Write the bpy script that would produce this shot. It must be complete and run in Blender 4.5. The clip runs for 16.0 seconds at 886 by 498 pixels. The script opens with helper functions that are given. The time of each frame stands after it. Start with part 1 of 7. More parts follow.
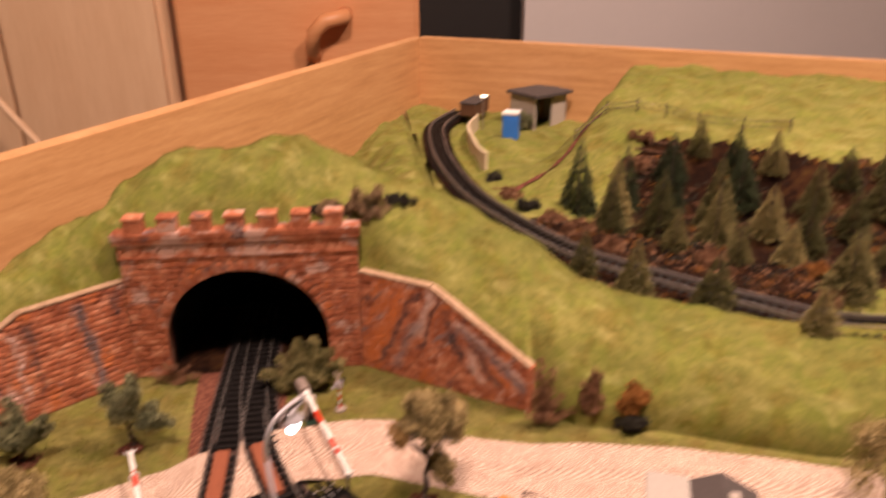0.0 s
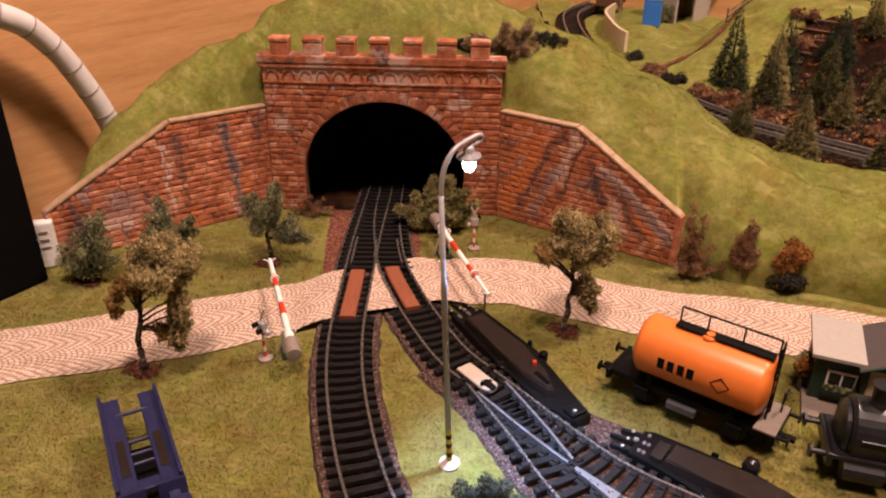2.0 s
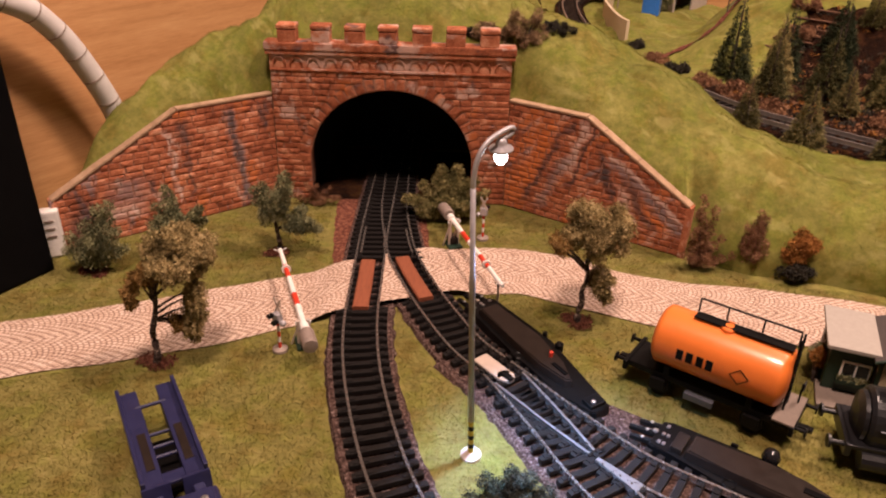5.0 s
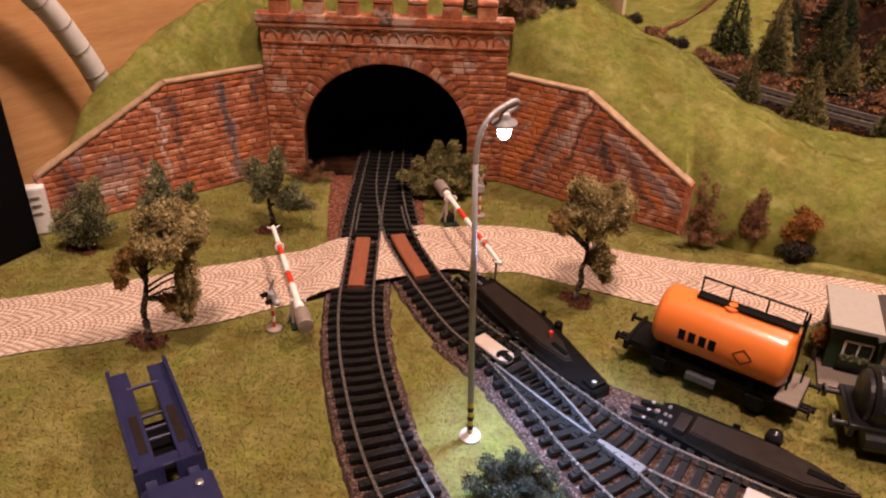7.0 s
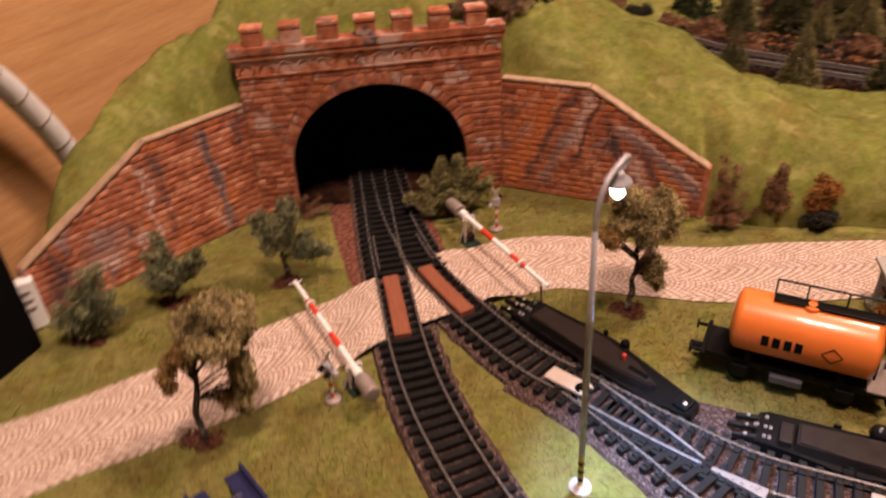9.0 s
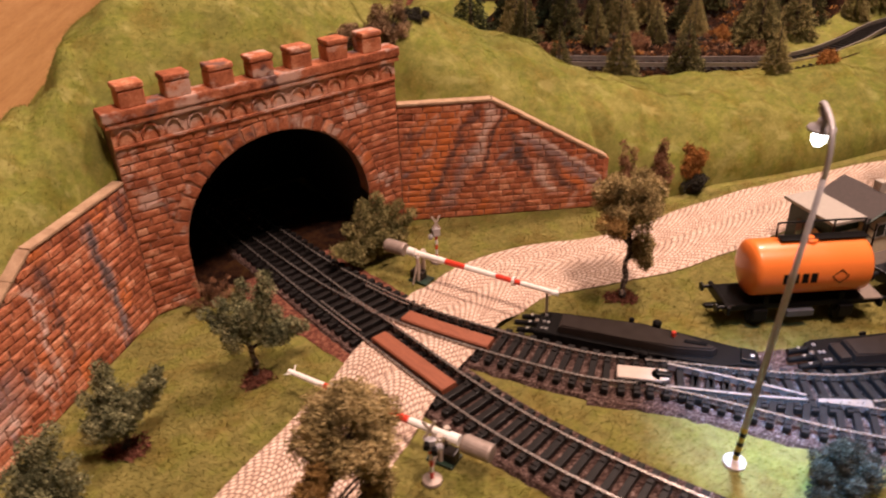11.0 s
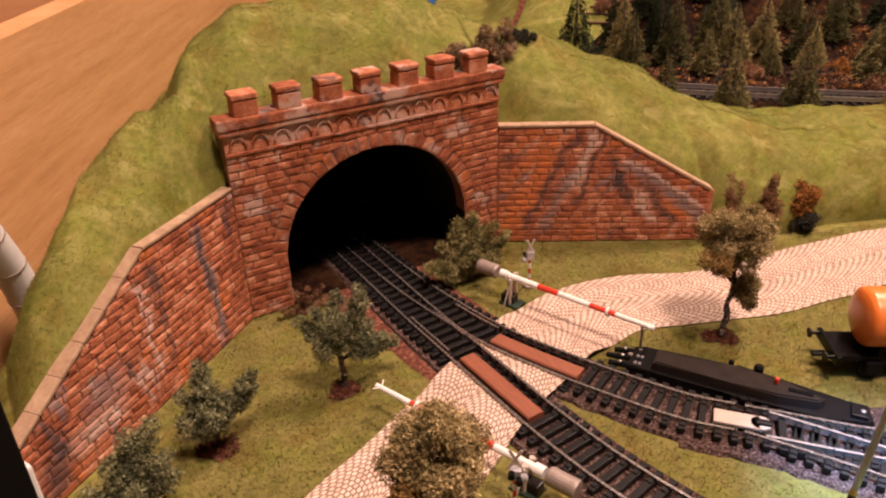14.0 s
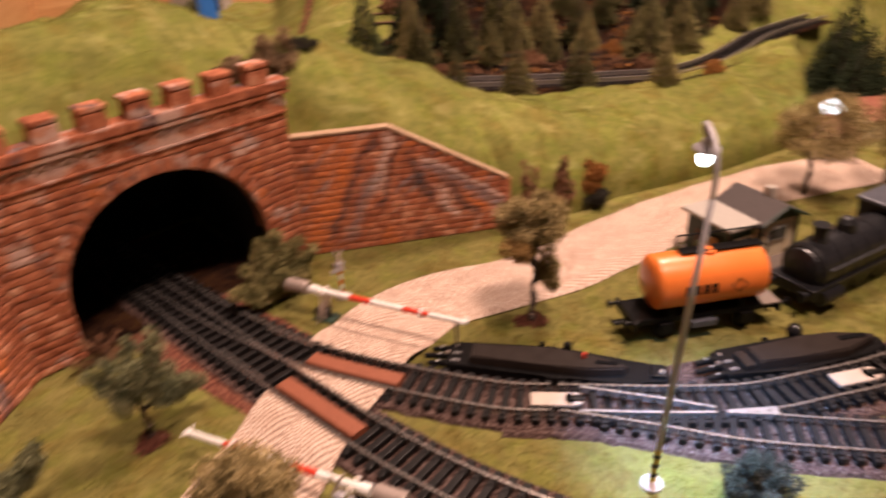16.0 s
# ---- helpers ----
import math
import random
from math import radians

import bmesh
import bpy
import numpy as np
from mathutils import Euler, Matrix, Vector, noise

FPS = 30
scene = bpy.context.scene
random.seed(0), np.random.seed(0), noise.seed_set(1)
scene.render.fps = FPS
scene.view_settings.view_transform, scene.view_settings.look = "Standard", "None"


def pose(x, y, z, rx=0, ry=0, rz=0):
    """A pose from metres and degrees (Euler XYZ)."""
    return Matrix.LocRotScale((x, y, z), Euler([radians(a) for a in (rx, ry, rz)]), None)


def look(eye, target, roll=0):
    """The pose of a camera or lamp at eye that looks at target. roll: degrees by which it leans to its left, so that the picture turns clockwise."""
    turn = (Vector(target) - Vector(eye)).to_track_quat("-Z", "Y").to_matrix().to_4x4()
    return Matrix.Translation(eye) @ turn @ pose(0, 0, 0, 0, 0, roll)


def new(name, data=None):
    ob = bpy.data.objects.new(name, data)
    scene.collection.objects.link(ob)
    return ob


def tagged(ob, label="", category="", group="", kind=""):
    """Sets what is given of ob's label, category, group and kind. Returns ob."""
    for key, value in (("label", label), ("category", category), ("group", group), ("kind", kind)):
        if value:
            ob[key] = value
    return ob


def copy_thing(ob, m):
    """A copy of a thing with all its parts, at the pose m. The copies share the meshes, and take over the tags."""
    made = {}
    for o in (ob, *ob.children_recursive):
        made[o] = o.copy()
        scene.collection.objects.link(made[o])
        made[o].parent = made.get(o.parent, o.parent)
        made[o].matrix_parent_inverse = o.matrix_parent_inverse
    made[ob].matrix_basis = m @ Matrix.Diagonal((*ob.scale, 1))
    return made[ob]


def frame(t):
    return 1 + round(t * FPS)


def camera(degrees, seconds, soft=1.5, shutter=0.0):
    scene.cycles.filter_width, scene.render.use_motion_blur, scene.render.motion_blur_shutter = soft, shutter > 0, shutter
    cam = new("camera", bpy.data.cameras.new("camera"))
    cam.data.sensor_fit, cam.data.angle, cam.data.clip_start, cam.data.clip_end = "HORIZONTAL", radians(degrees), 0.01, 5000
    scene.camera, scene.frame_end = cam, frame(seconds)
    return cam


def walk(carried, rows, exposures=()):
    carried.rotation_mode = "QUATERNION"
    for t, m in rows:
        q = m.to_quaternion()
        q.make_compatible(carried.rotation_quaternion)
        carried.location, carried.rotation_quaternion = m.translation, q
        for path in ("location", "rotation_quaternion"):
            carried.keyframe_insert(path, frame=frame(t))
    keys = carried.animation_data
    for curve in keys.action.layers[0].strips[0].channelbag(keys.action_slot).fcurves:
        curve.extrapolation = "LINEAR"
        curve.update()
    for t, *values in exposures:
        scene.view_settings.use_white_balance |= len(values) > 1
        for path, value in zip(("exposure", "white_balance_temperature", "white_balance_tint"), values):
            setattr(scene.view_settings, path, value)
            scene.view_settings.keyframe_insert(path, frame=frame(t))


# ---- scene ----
cam = camera(61.5, 16.0, soft=2.1, shutter=0.7)
PATH = [
    (0, (0.0823, 0.0261, 0.2938), (0.1673, 0.9418, -0.0989), -0.3),
    (0.3, (0.0687, 0.0246, 0.2646), (0.1047, 0.9379, -0.1413), -1.7),
    (0.5, (0.0645, 0.0211, 0.2560), (0.0755, 0.9222, -0.1775), -1.1),
    (1, (0.0561, 0.0140, 0.2316), (0.0346, 0.8930, -0.2447), 0.5),
    (1.5, (0.0499, 0.0134, 0.2160), (0.0024, 0.8869, -0.2686), 1.7),
    (2, (0.0514, 0.0137, 0.2220), (0.0115, 0.9020, -0.2355), 0.7),
    (2.5, (0.0490, 0.0129, 0.2220), (0.0069, 0.9003, -0.2372), 0.7),
    (3, (0.0480, 0.0134, 0.2227), (0.0125, 0.8981, -0.2421), 0.8),
    (3.5, (0.0471, 0.0133, 0.2244), (0.0146, 0.8948, -0.2466), 0.6),
    (4, (0.0427, 0.0122, 0.2245), (0.0122, 0.8969, -0.2406), 1.0),
    (6.5, (0.0330, 0.0216, 0.2199), (0.0255, 0.8902, -0.2756), 1.7),
    (7, (0.0325, 0.0219, 0.2195), (0.0265, 0.8882, -0.2800), 1.9),
    (7.5, (0.0322, 0.0222, 0.2192), (0.0272, 0.8865, -0.2839), 1.8),
    (8, (0.0270, 0.0253, 0.2192), (0.0260, 0.8835, -0.2940), 1.4),
    (8.5, (0.0097, 0.0365, 0.2231), (0.0008, 0.8849, -0.3063), -1.7),
    (9, (-0.0238, 0.0619, 0.2417), (0.0667, 0.8958, -0.3027), -3.7),
    (9.2, (-0.0416, 0.0751, 0.2470), (0.1174, 0.8986, -0.2976), -3.2),
    (11.3, (-0.1794, 0.1603, 0.2184), (0.3541, 0.8457, -0.2771), -2.2),
    (11.5, (-0.1840, 0.1659, 0.2203), (0.3475, 0.8533, -0.2747), -2.1),
    (12, (-0.1884, 0.1680, 0.2222), (0.3180, 0.8878, -0.2527), -1.3),
    (12.5, (-0.1876, 0.1673, 0.2230), (0.2919, 0.9197, -0.2285), -0.8),
    (13, (-0.1749, 0.1613, 0.2220), (0.2951, 0.9187, -0.2314), -1.6),
    (13.5, (-0.1749, 0.1577, 0.2216), (0.2716, 0.9243, -0.2399), -2.3),
    (14, (-0.1716, 0.1563, 0.2210), (0.2689, 0.9184, -0.2535), -1.8),
    (14.5, (-0.1681, 0.1555, 0.2208), (0.2814, 0.9139, -0.2512), -1.9),
    (15, (-0.1666, 0.1538, 0.2214), (0.2829, 0.9144, -0.2471), -2.3),
    (15.5, (-0.1694, 0.1480, 0.2193), (0.3322, 0.8661, -0.2632), -1.1),
    (16, (-0.1537, 0.1548, 0.2208), (0.4593, 0.7813, -0.2606), -2.7),
]
walk(cam, [(t, look(eye, target, roll)) for t, eye, target, roll in PATH],
     [(0.0, 0.07), (1.0, -0.04), (3.0, -0.15), (7.0, -0.25), (9.2, -0.28), (11.5, 0.0), (16.0, 0.0)])

# ---- world and light ----
world = bpy.data.worlds.new("room_air")
scene.world = world
world.use_nodes = True
world.node_tree.nodes["Background"].inputs[0].default_value = (1.0, 0.68, 0.58, 1)
world.node_tree.nodes["Background"].inputs[1].default_value = 0.025


def lamp(name, kind, m, energy, colour, size=0.1):
    data = bpy.data.lights.new(name, kind)
    data.energy, data.color = energy, colour
    if kind == "AREA":
        data.shape, data.size = "DISK", size
    else:
        data.shadow_soft_size = size
    ob = new(name, data)
    ob.matrix_world = m
    return ob


lamp("room_lamp", "AREA", look((0.68, 0.50, 1.22), (0.05, 0.4, 0)), 21.0, (1.0, 0.69, 0.575), 0.22)
lamp("room_lamp", "AREA", look((0.05, -0.10, 1.52), (0.05, 0.4, 0)), 34.0, (1.0, 0.69, 0.575), 0.28)
glow = lamp("street_lamp_glow", "SPOT", pose(0.0510, 0.2470, 0.1262, -5, -12, 0), 4.3, (0.31, 0.54, 1.0), 0.003)
glow.data.spot_size, glow.data.spot_blend = math.radians(66), 1.0

# ---- materials ----


def ramp(nt, fac, stops):
    node = nt.nodes.new("ShaderNodeValToRGB")
    els = node.color_ramp.elements
    while len(els) < len(stops):
        els.new(0.5)
    for el, (p, c) in zip(els, stops):
        el.position, el.color = p, (*c, 1)
    nt.links.new(fac, node.inputs[0])
    return node.outputs[0]


def coords(nt, space):
    if space == "world":
        return nt.nodes.new("ShaderNodeNewGeometry").outputs["Position"]
    return nt.nodes.new("ShaderNodeTexCoord").outputs[space]


def noise_tex(nt, vec, scale, detail=4, rough=0.6, stretch=None):
    if stretch:
        mp = nt.nodes.new("ShaderNodeMapping")
        mp.inputs["Scale"].default_value = stretch
        nt.links.new(vec, mp.inputs[0])
        vec = mp.outputs[0]
    n = nt.nodes.new("ShaderNodeTexNoise")
    n.inputs["Scale"].default_value, n.inputs["Detail"].default_value = scale, detail
    n.inputs["Roughness"].default_value = rough
    nt.links.new(vec, n.inputs["Vector"])
    return n.outputs["Fac"]


def mixc(nt, fac, a, b, mode="MIX"):
    m = nt.nodes.new("ShaderNodeMix")
    m.data_type, m.blend_type = "RGBA", mode
    for sock, v in ((m.inputs[0], fac), (m.inputs[6], a), (m.inputs[7], b)):
        if isinstance(v, (int, float)):
            sock.default_value = v
        elif isinstance(v, tuple):
            sock.default_value = (*v, 1)
        else:
            nt.links.new(v, sock)
    return m.outputs[2]


def maths(nt, op, a, b=None, c=None):
    m = nt.nodes.new("ShaderNodeMath")
    m.operation = op
    for sock, v in zip(m.inputs, (a, b, c)):
        if v is None:
            continue
        if isinstance(v, (int, float)):
            sock.default_value = v
        else:
            nt.links.new(v, sock)
    return m.outputs[0]


def material(name, stops, scale=300.0, rough=0.7, metal=0.0, bump=0.3, depth=0.0004, fine=1500.0, space="Object",
             stretch=None, spread=0.0, island=0.0, coarse=0.0, coat=0.0, spec=0.5, thin=0.0):
    """A procedural surface: a colour ramp over noise at two scales, fine relief, and a spread of tone from piece to piece."""
    m = bpy.data.materials.new(name)
    m.use_nodes = True
    nt = m.node_tree
    bsdf = nt.nodes["Principled BSDF"]
    vec = coords(nt, space)
    big = noise_tex(nt, vec, scale, 5, 0.62, stretch)
    small = noise_tex(nt, vec, fine, 3, 0.7, stretch)
    fac = maths(nt, "ADD", maths(nt, "MULTIPLY", big, 0.7), maths(nt, "MULTIPLY", small, 0.3))
    if coarse:
        wide = noise_tex(nt, vec, coarse, 3, 0.6)
        fac = maths(nt, "ADD", maths(nt, "MULTIPLY", fac, 0.55), maths(nt, "MULTIPLY", wide, 0.45))
    if spread:
        rnd = nt.nodes.new("ShaderNodeObjectInfo").outputs["Random"]
        fac = maths(nt, "ADD", fac, maths(nt, "MULTIPLY", maths(nt, "SUBTRACT", rnd, 0.5), spread))
    if island:
        rnd = nt.nodes.new("ShaderNodeNewGeometry").outputs["Random Per Island"]
        fac = maths(nt, "ADD", fac, maths(nt, "MULTIPLY", maths(nt, "SUBTRACT", rnd, 0.5), island))
    colour = ramp(nt, fac, stops)
    nt.links.new(colour, bsdf.inputs["Base Color"])
    bsdf.inputs["Metallic"].default_value = metal
    rg = maths(nt, "ADD", rough - 0.12, maths(nt, "MULTIPLY", big, 0.24))
    nt.links.new(rg, bsdf.inputs["Roughness"])
    bsdf.inputs["Coat Weight"].default_value = coat
    bsdf.inputs["Specular IOR Level"].default_value = spec
    if bump:
        b = nt.nodes.new("ShaderNodeBump")
        b.inputs["Strength"].default_value, b.inputs["Distance"].default_value = bump, depth
        nt.links.new(small, b.inputs["Height"])
        nt.links.new(b.outputs[0], bsdf.inputs["Normal"])
    if thin:
        leaf = nt.nodes.new("ShaderNodeBsdfTranslucent")
        nt.links.new(colour, leaf.inputs[0])
        both = nt.nodes.new("ShaderNodeMixShader")
        both.inputs[0].default_value = thin
        nt.links.new(bsdf.outputs[0], both.inputs[1])
        nt.links.new(leaf.outputs[0], both.inputs[2])
        nt.links.new(both.outputs[0], nt.nodes["Material Output"].inputs[0])
    return m


def plain_stops(c, v=0.25):
    return [(0.3, tuple(x * (1 - v) for x in c)), (0.7, tuple(min(1, x * (1 + v)) for x in c))]


def flock_material(name, stops, worn, island=0.0):
    """Matted green flock: fibre grain, patches of two sizes and, on the hill, pale worn streaks."""
    m = bpy.data.materials.new(name)
    m.use_nodes = True
    nt = m.node_tree
    bsdf = nt.nodes["Principled BSDF"]
    pos = coords(nt, "world")
    grain = noise_tex(nt, pos, 520, 4, 0.7)
    tuft = noise_tex(nt, pos, 150, 4, 0.65, (1.0, 1.5, 1.0))
    patch = noise_tex(nt, pos, 34, 4, 0.6)
    wide = noise_tex(nt, pos, 11, 2, 0.5)
    fac = maths(nt, "ADD", maths(nt, "ADD", maths(nt, "MULTIPLY", grain, 0.24), maths(nt, "MULTIPLY", tuft, 0.34)),
                maths(nt, "ADD", maths(nt, "MULTIPLY", patch, 0.23), maths(nt, "MULTIPLY", wide, 0.18)))
    if island:
        rnd = nt.nodes.new("ShaderNodeNewGeometry").outputs["Random Per Island"]
        fac = maths(nt, "ADD", fac, maths(nt, "MULTIPLY", maths(nt, "SUBTRACT", rnd, 0.5), island))
    col = ramp(nt, fac, stops)
    tint = noise_tex(nt, pos, 62, 3, 0.65)
    col = mixc(nt, ramp(nt, tint, [(0.40, (0.55, 0.55, 0.55)), (0.52, (0, 0, 0))]), col, mixc(nt, 1.0, col, (0.86, 1.02, 0.62), "MULTIPLY"))
    col = mixc(nt, ramp(nt, noise_tex(nt, pos, 48, 3, 0.65, (1.1, 0.9, 1.0)), [(0.50, (0, 0, 0)), (0.64, (0.8, 0.8, 0.8))]), col, mixc(nt, 1.0, col, (0.86, 0.74, 0.62), "MULTIPLY"))
    if worn:
        mp = nt.nodes.new("ShaderNodeMapping")
        mp.inputs["Rotation"].default_value = (0.3, 0.2, 0.75)
        nt.links.new(pos, mp.inputs[0])
        lines = noise_tex(nt, mp.outputs[0], 60, 4, 0.6, (0.22, 1.5, 1.0))
        col = mixc(nt, ramp(nt, lines, [(0.58, (0, 0, 0)), (0.66, (worn * 2.6, worn * 2.6, worn * 2.6))]), col, (0.40, 0.37, 0.14))
    nt.links.new(col, bsdf.inputs["Base Color"])
    bsdf.inputs["Roughness"].default_value = 0.9
    bsdf.inputs["Specular IOR Level"].default_value = 0.2
    b = nt.nodes.new("ShaderNodeBump")
    b.inputs["Strength"].default_value, b.inputs["Distance"].default_value = 0.35, 0.0008
    nt.links.new(maths(nt, "ADD", tuft, maths(nt, "MULTIPLY", grain, 0.5)), b.inputs["Height"])
    nt.links.new(b.outputs[0], bsdf.inputs["Normal"])
    if island:
        thin = nt.nodes.new("ShaderNodeBsdfTranslucent")
        nt.links.new(col, thin.inputs[0])
        both = nt.nodes.new("ShaderNodeMixShader")
        both.inputs[0].default_value = 0.62
        nt.links.new(bsdf.outputs[0], both.inputs[1])
        nt.links.new(thin.outputs[0], both.inputs[2])
        nt.links.new(both.outputs[0], nt.nodes["Material Output"].inputs[0])
    return m


M_GRASS = flock_material("hill_flock", [(0.38, (0.1144, 0.119, 0.0255)), (0.47, (0.1575, 0.1581, 0.0357)), (0.54, (0.2059, 0.1972, 0.0493)), (0.66, (0.302, 0.2743, 0.085))], 0.12)
M_MAT = flock_material("flock_mat", [(0.36, (0.1104, 0.0996, 0.0273)), (0.47, (0.1519, 0.1346, 0.0367)), (0.53, (0.1872, 0.1635, 0.047)), (0.64, (0.2561, 0.2185, 0.078))], 0.0)
M_BLADE = flock_material("flock_fibre", [(0.36, (0.1373, 0.1414, 0.0323)), (0.46, (0.1968, 0.1916, 0.0467)), (0.56, (0.2654, 0.2492, 0.0663)), (0.68, (0.3752, 0.3348, 0.1148))], 0.12, 0.08)
M_BLADE_LOW = flock_material("flock_fibre_low", [(0.36, (0.1104, 0.1006, 0.0273)), (0.46, (0.1546, 0.1372, 0.0376)), (0.55, (0.2031, 0.1775, 0.0508)), (0.66, (0.2826, 0.2405, 0.0893))], 0.0, 0.08)
M_BALLAST = material("ballast", [(0.38, (0.016, 0.009, 0.007)), (0.48, (0.062, 0.034, 0.027)), (0.56, (0.135, 0.086, 0.072)), (0.66, (0.32, 0.25, 0.23))],
                     800, 0.9, 0, 1.0, 0.0010, 1300, "world", spec=0.15)
M_EARTH = material("brown_earth", [(0.36, (0.05, 0.017, 0.011)), (0.50, (0.16, 0.055, 0.034)), (0.62, (0.30, 0.14, 0.09))],
                   420, 0.95, 0, 1.0, 0.0010, 1500, "world", spec=0.15)
M_LITTER = material("forest_litter", [(0.38, (0.005, 0.003, 0.002)), (0.5, (0.020, 0.008, 0.004)), (0.58, (0.055, 0.023, 0.009)), (0.68, (0.10, 0.065, 0.014))],
                    160, 0.95, 0, 1.0, 0.003, 700, "world", coarse=18, spec=0.1)
M_RAIL = material("rail_steel", plain_stops((0.40, 0.36, 0.33)), 500, 0.26, 0.85, 0.1, 0.0001)
M_RAIL_DULL = material("dull_rail_steel", plain_stops((0.46, 0.42, 0.39)), 500, 0.40, 0.8, 0.1, 0.0001)
M_FROG = material("bright_steel", plain_stops((0.50, 0.49, 0.49), 0.1), 500, 0.30, 0.85, 0.1, 0.0001)
M_SLEEPER = material("sleeper_plastic", plain_stops((0.013, 0.0115, 0.011)), 500, 0.42, 0, 0.1, 0.0001, spec=0.14)
M_BLACK = material("black_plastic", plain_stops((0.006, 0.0055, 0.0055)), 250, 0.34, 0, 0.1, 0.0001, spec=0.12)
M_LID = material("dark_brown_plastic", plain_stops((0.020, 0.0145, 0.012)), 250, 0.34, 0, 0.1, 0.0001, spec=0.22)
M_DEVICE = material("matt_black_case", plain_stops((0.003, 0.003, 0.0035)), 60, 0.6, 0, 0.1, 0.0002, spec=0.06)
M_PLANK = material("crossing_plank", [(0.3, (0.17, 0.048, 0.022)), (0.7, (0.29, 0.092, 0.043))], 300, 0.6, 0, 0.3, 0.0003, stretch=(3, 0.4, 1))
M_WHITE = material("white_paint", plain_stops((0.78, 0.76, 0.72), 0.1), 300, 0.5, 0, 0.1, 0.0001)
M_BEIGE = material("beige_plastic", plain_stops((0.47, 0.39, 0.33), 0.1), 300, 0.5, 0, 0.1, 0.0001)
M_RED = material("signal_red", plain_stops((0.62, 0.045, 0.02), 0.15), 300, 0.45, 0, 0.1, 0.0001)
M_GREY = material("grey_weight", plain_stops((0.31, 0.25, 0.215)), 400, 0.5, 0.3, 0.2, 0.0002)
M_SILVER = material("silver_pole", plain_stops((0.40, 0.38, 0.40), 0.15), 500, 0.4, 0.25, 0.1, 0.0001)
M_YELLOW = material("band_yellow", plain_stops((0.55, 0.42, 0.05), 0.1), 300, 0.5)
M_ORANGE = material("orange_tank_paint", plain_stops((0.80, 0.20, 0.036), 0.06), 90, 0.34, 0, 0.05, 0.0001, coat=0.3)
M_BLUE = material("dark_blue_plastic", plain_stops((0.017, 0.018, 0.060), 0.2), 200, 0.4, 0, 0.1, 0.0001)
M_BRIGHTBLUE = material("bright_blue_plastic", plain_stops((0.03, 0.16, 0.55), 0.1), 200, 0.4)
M_CAP = material("coping_stone", [(0.3, (0.25, 0.155, 0.090)), (0.5, (0.36, 0.235, 0.145)), (0.7, (0.48, 0.34, 0.22))], 160, 0.8, 0, 0.4, 0.0003, 900, "world", spread=0.06)
# near black: the unlit depth of the tunnel put into the colour
M_BORE_SHADE = material("tunnel_lining", plain_stops((0.008, 0.008, 0.009)), 300, 0.95, 0, 0.6, 0.001, 900, "world")
M_PIPE = material("white_hose", plain_stops((0.62, 0.60, 0.58), 0.08), 120, 0.5, 0, 0.1, 0.0002)
M_ROOF = material("roof_grey", plain_stops((0.062, 0.050, 0.046), 0.2), 300, 0.85, 0, 0.4, 0.0004)
M_FLATROOF = material("flat_roof_felt", plain_stops((0.36, 0.33, 0.29), 0.1), 300, 0.85, 0, 0.3, 0.0003)
M_GREEN = material("dark_green_paint", plain_stops((0.008, 0.026, 0.014), 0.2), 300, 0.5)
M_CREAM = material("cream_wall", plain_stops((0.60, 0.50, 0.34), 0.12), 300, 0.7)
M_PLASTER = material("grey_plaster", plain_stops((0.38, 0.33, 0.28), 0.15), 300, 0.8)
M_DECK = material("worn_brown_deck", plain_stops((0.17, 0.135, 0.11), 0.2), 300, 0.8)
M_PANE = material("dark_pane", plain_stops((0.012, 0.012, 0.014)), 300, 0.12)
M_LOCO = material("loco_black", plain_stops((0.012, 0.012, 0.014)), 300, 0.35, 0.1, 0.2, 0.0002)
M_LOCOGREY = material("loco_grey", plain_stops((0.10, 0.105, 0.125), 0.2), 300, 0.35, 0.3, 0.2, 0.0002)
M_BARK = material("bark", [(0.40, (0.018, 0.010, 0.008)), (0.53, (0.06, 0.038, 0.030)), (0.62, (0.36, 0.28, 0.23))], 400, 0.9, 0, 0.8, 0.0008)
M_LEAF_OLIVE = material("foam_olive", [(0.36, (0.090, 0.070, 0.028)), (0.5, (0.320, 0.245, 0.105)), (0.62, (0.66, 0.52, 0.27))], 140, 0.9, 0, 0, 0, 500, island=0.09, thin=0.2, spec=0.2)
M_LEAF_RUST = material("foam_rust", [(0.3, (0.109, 0.040, 0.012)), (0.5, (0.295, 0.127, 0.034)), (0.7, (0.558, 0.279, 0.078))], 140, 0.9, 0, 0, 0, 500, island=0.09, thin=0.2, spec=0.2)
M_LEAF_MOSS = material("foam_moss", [(0.36, (0.040, 0.040, 0.014)), (0.5, (0.185, 0.165, 0.062)), (0.63, (0.46, 0.39, 0.18))], 140, 0.9, 0, 0, 0, 500, island=0.09, thin=0.2, spec=0.2)
M_LEAF_OCHRE = material("foam_ochre", [(0.36, (0.095, 0.052, 0.016)), (0.5, (0.30, 0.175, 0.055)), (0.64, (0.58, 0.38, 0.16))], 140, 0.9, 0, 0, 0, 500, island=0.09, thin=0.2, spec=0.2)
M_LEAF_GREEN = material("foam_blue_green", [(0.36, (0.038, 0.044, 0.023)), (0.5, (0.180, 0.186, 0.096)), (0.64, (0.45, 0.43, 0.235))], 140, 0.9, 0, 0, 0, 500, island=0.09, thin=0.2, spec=0.2)
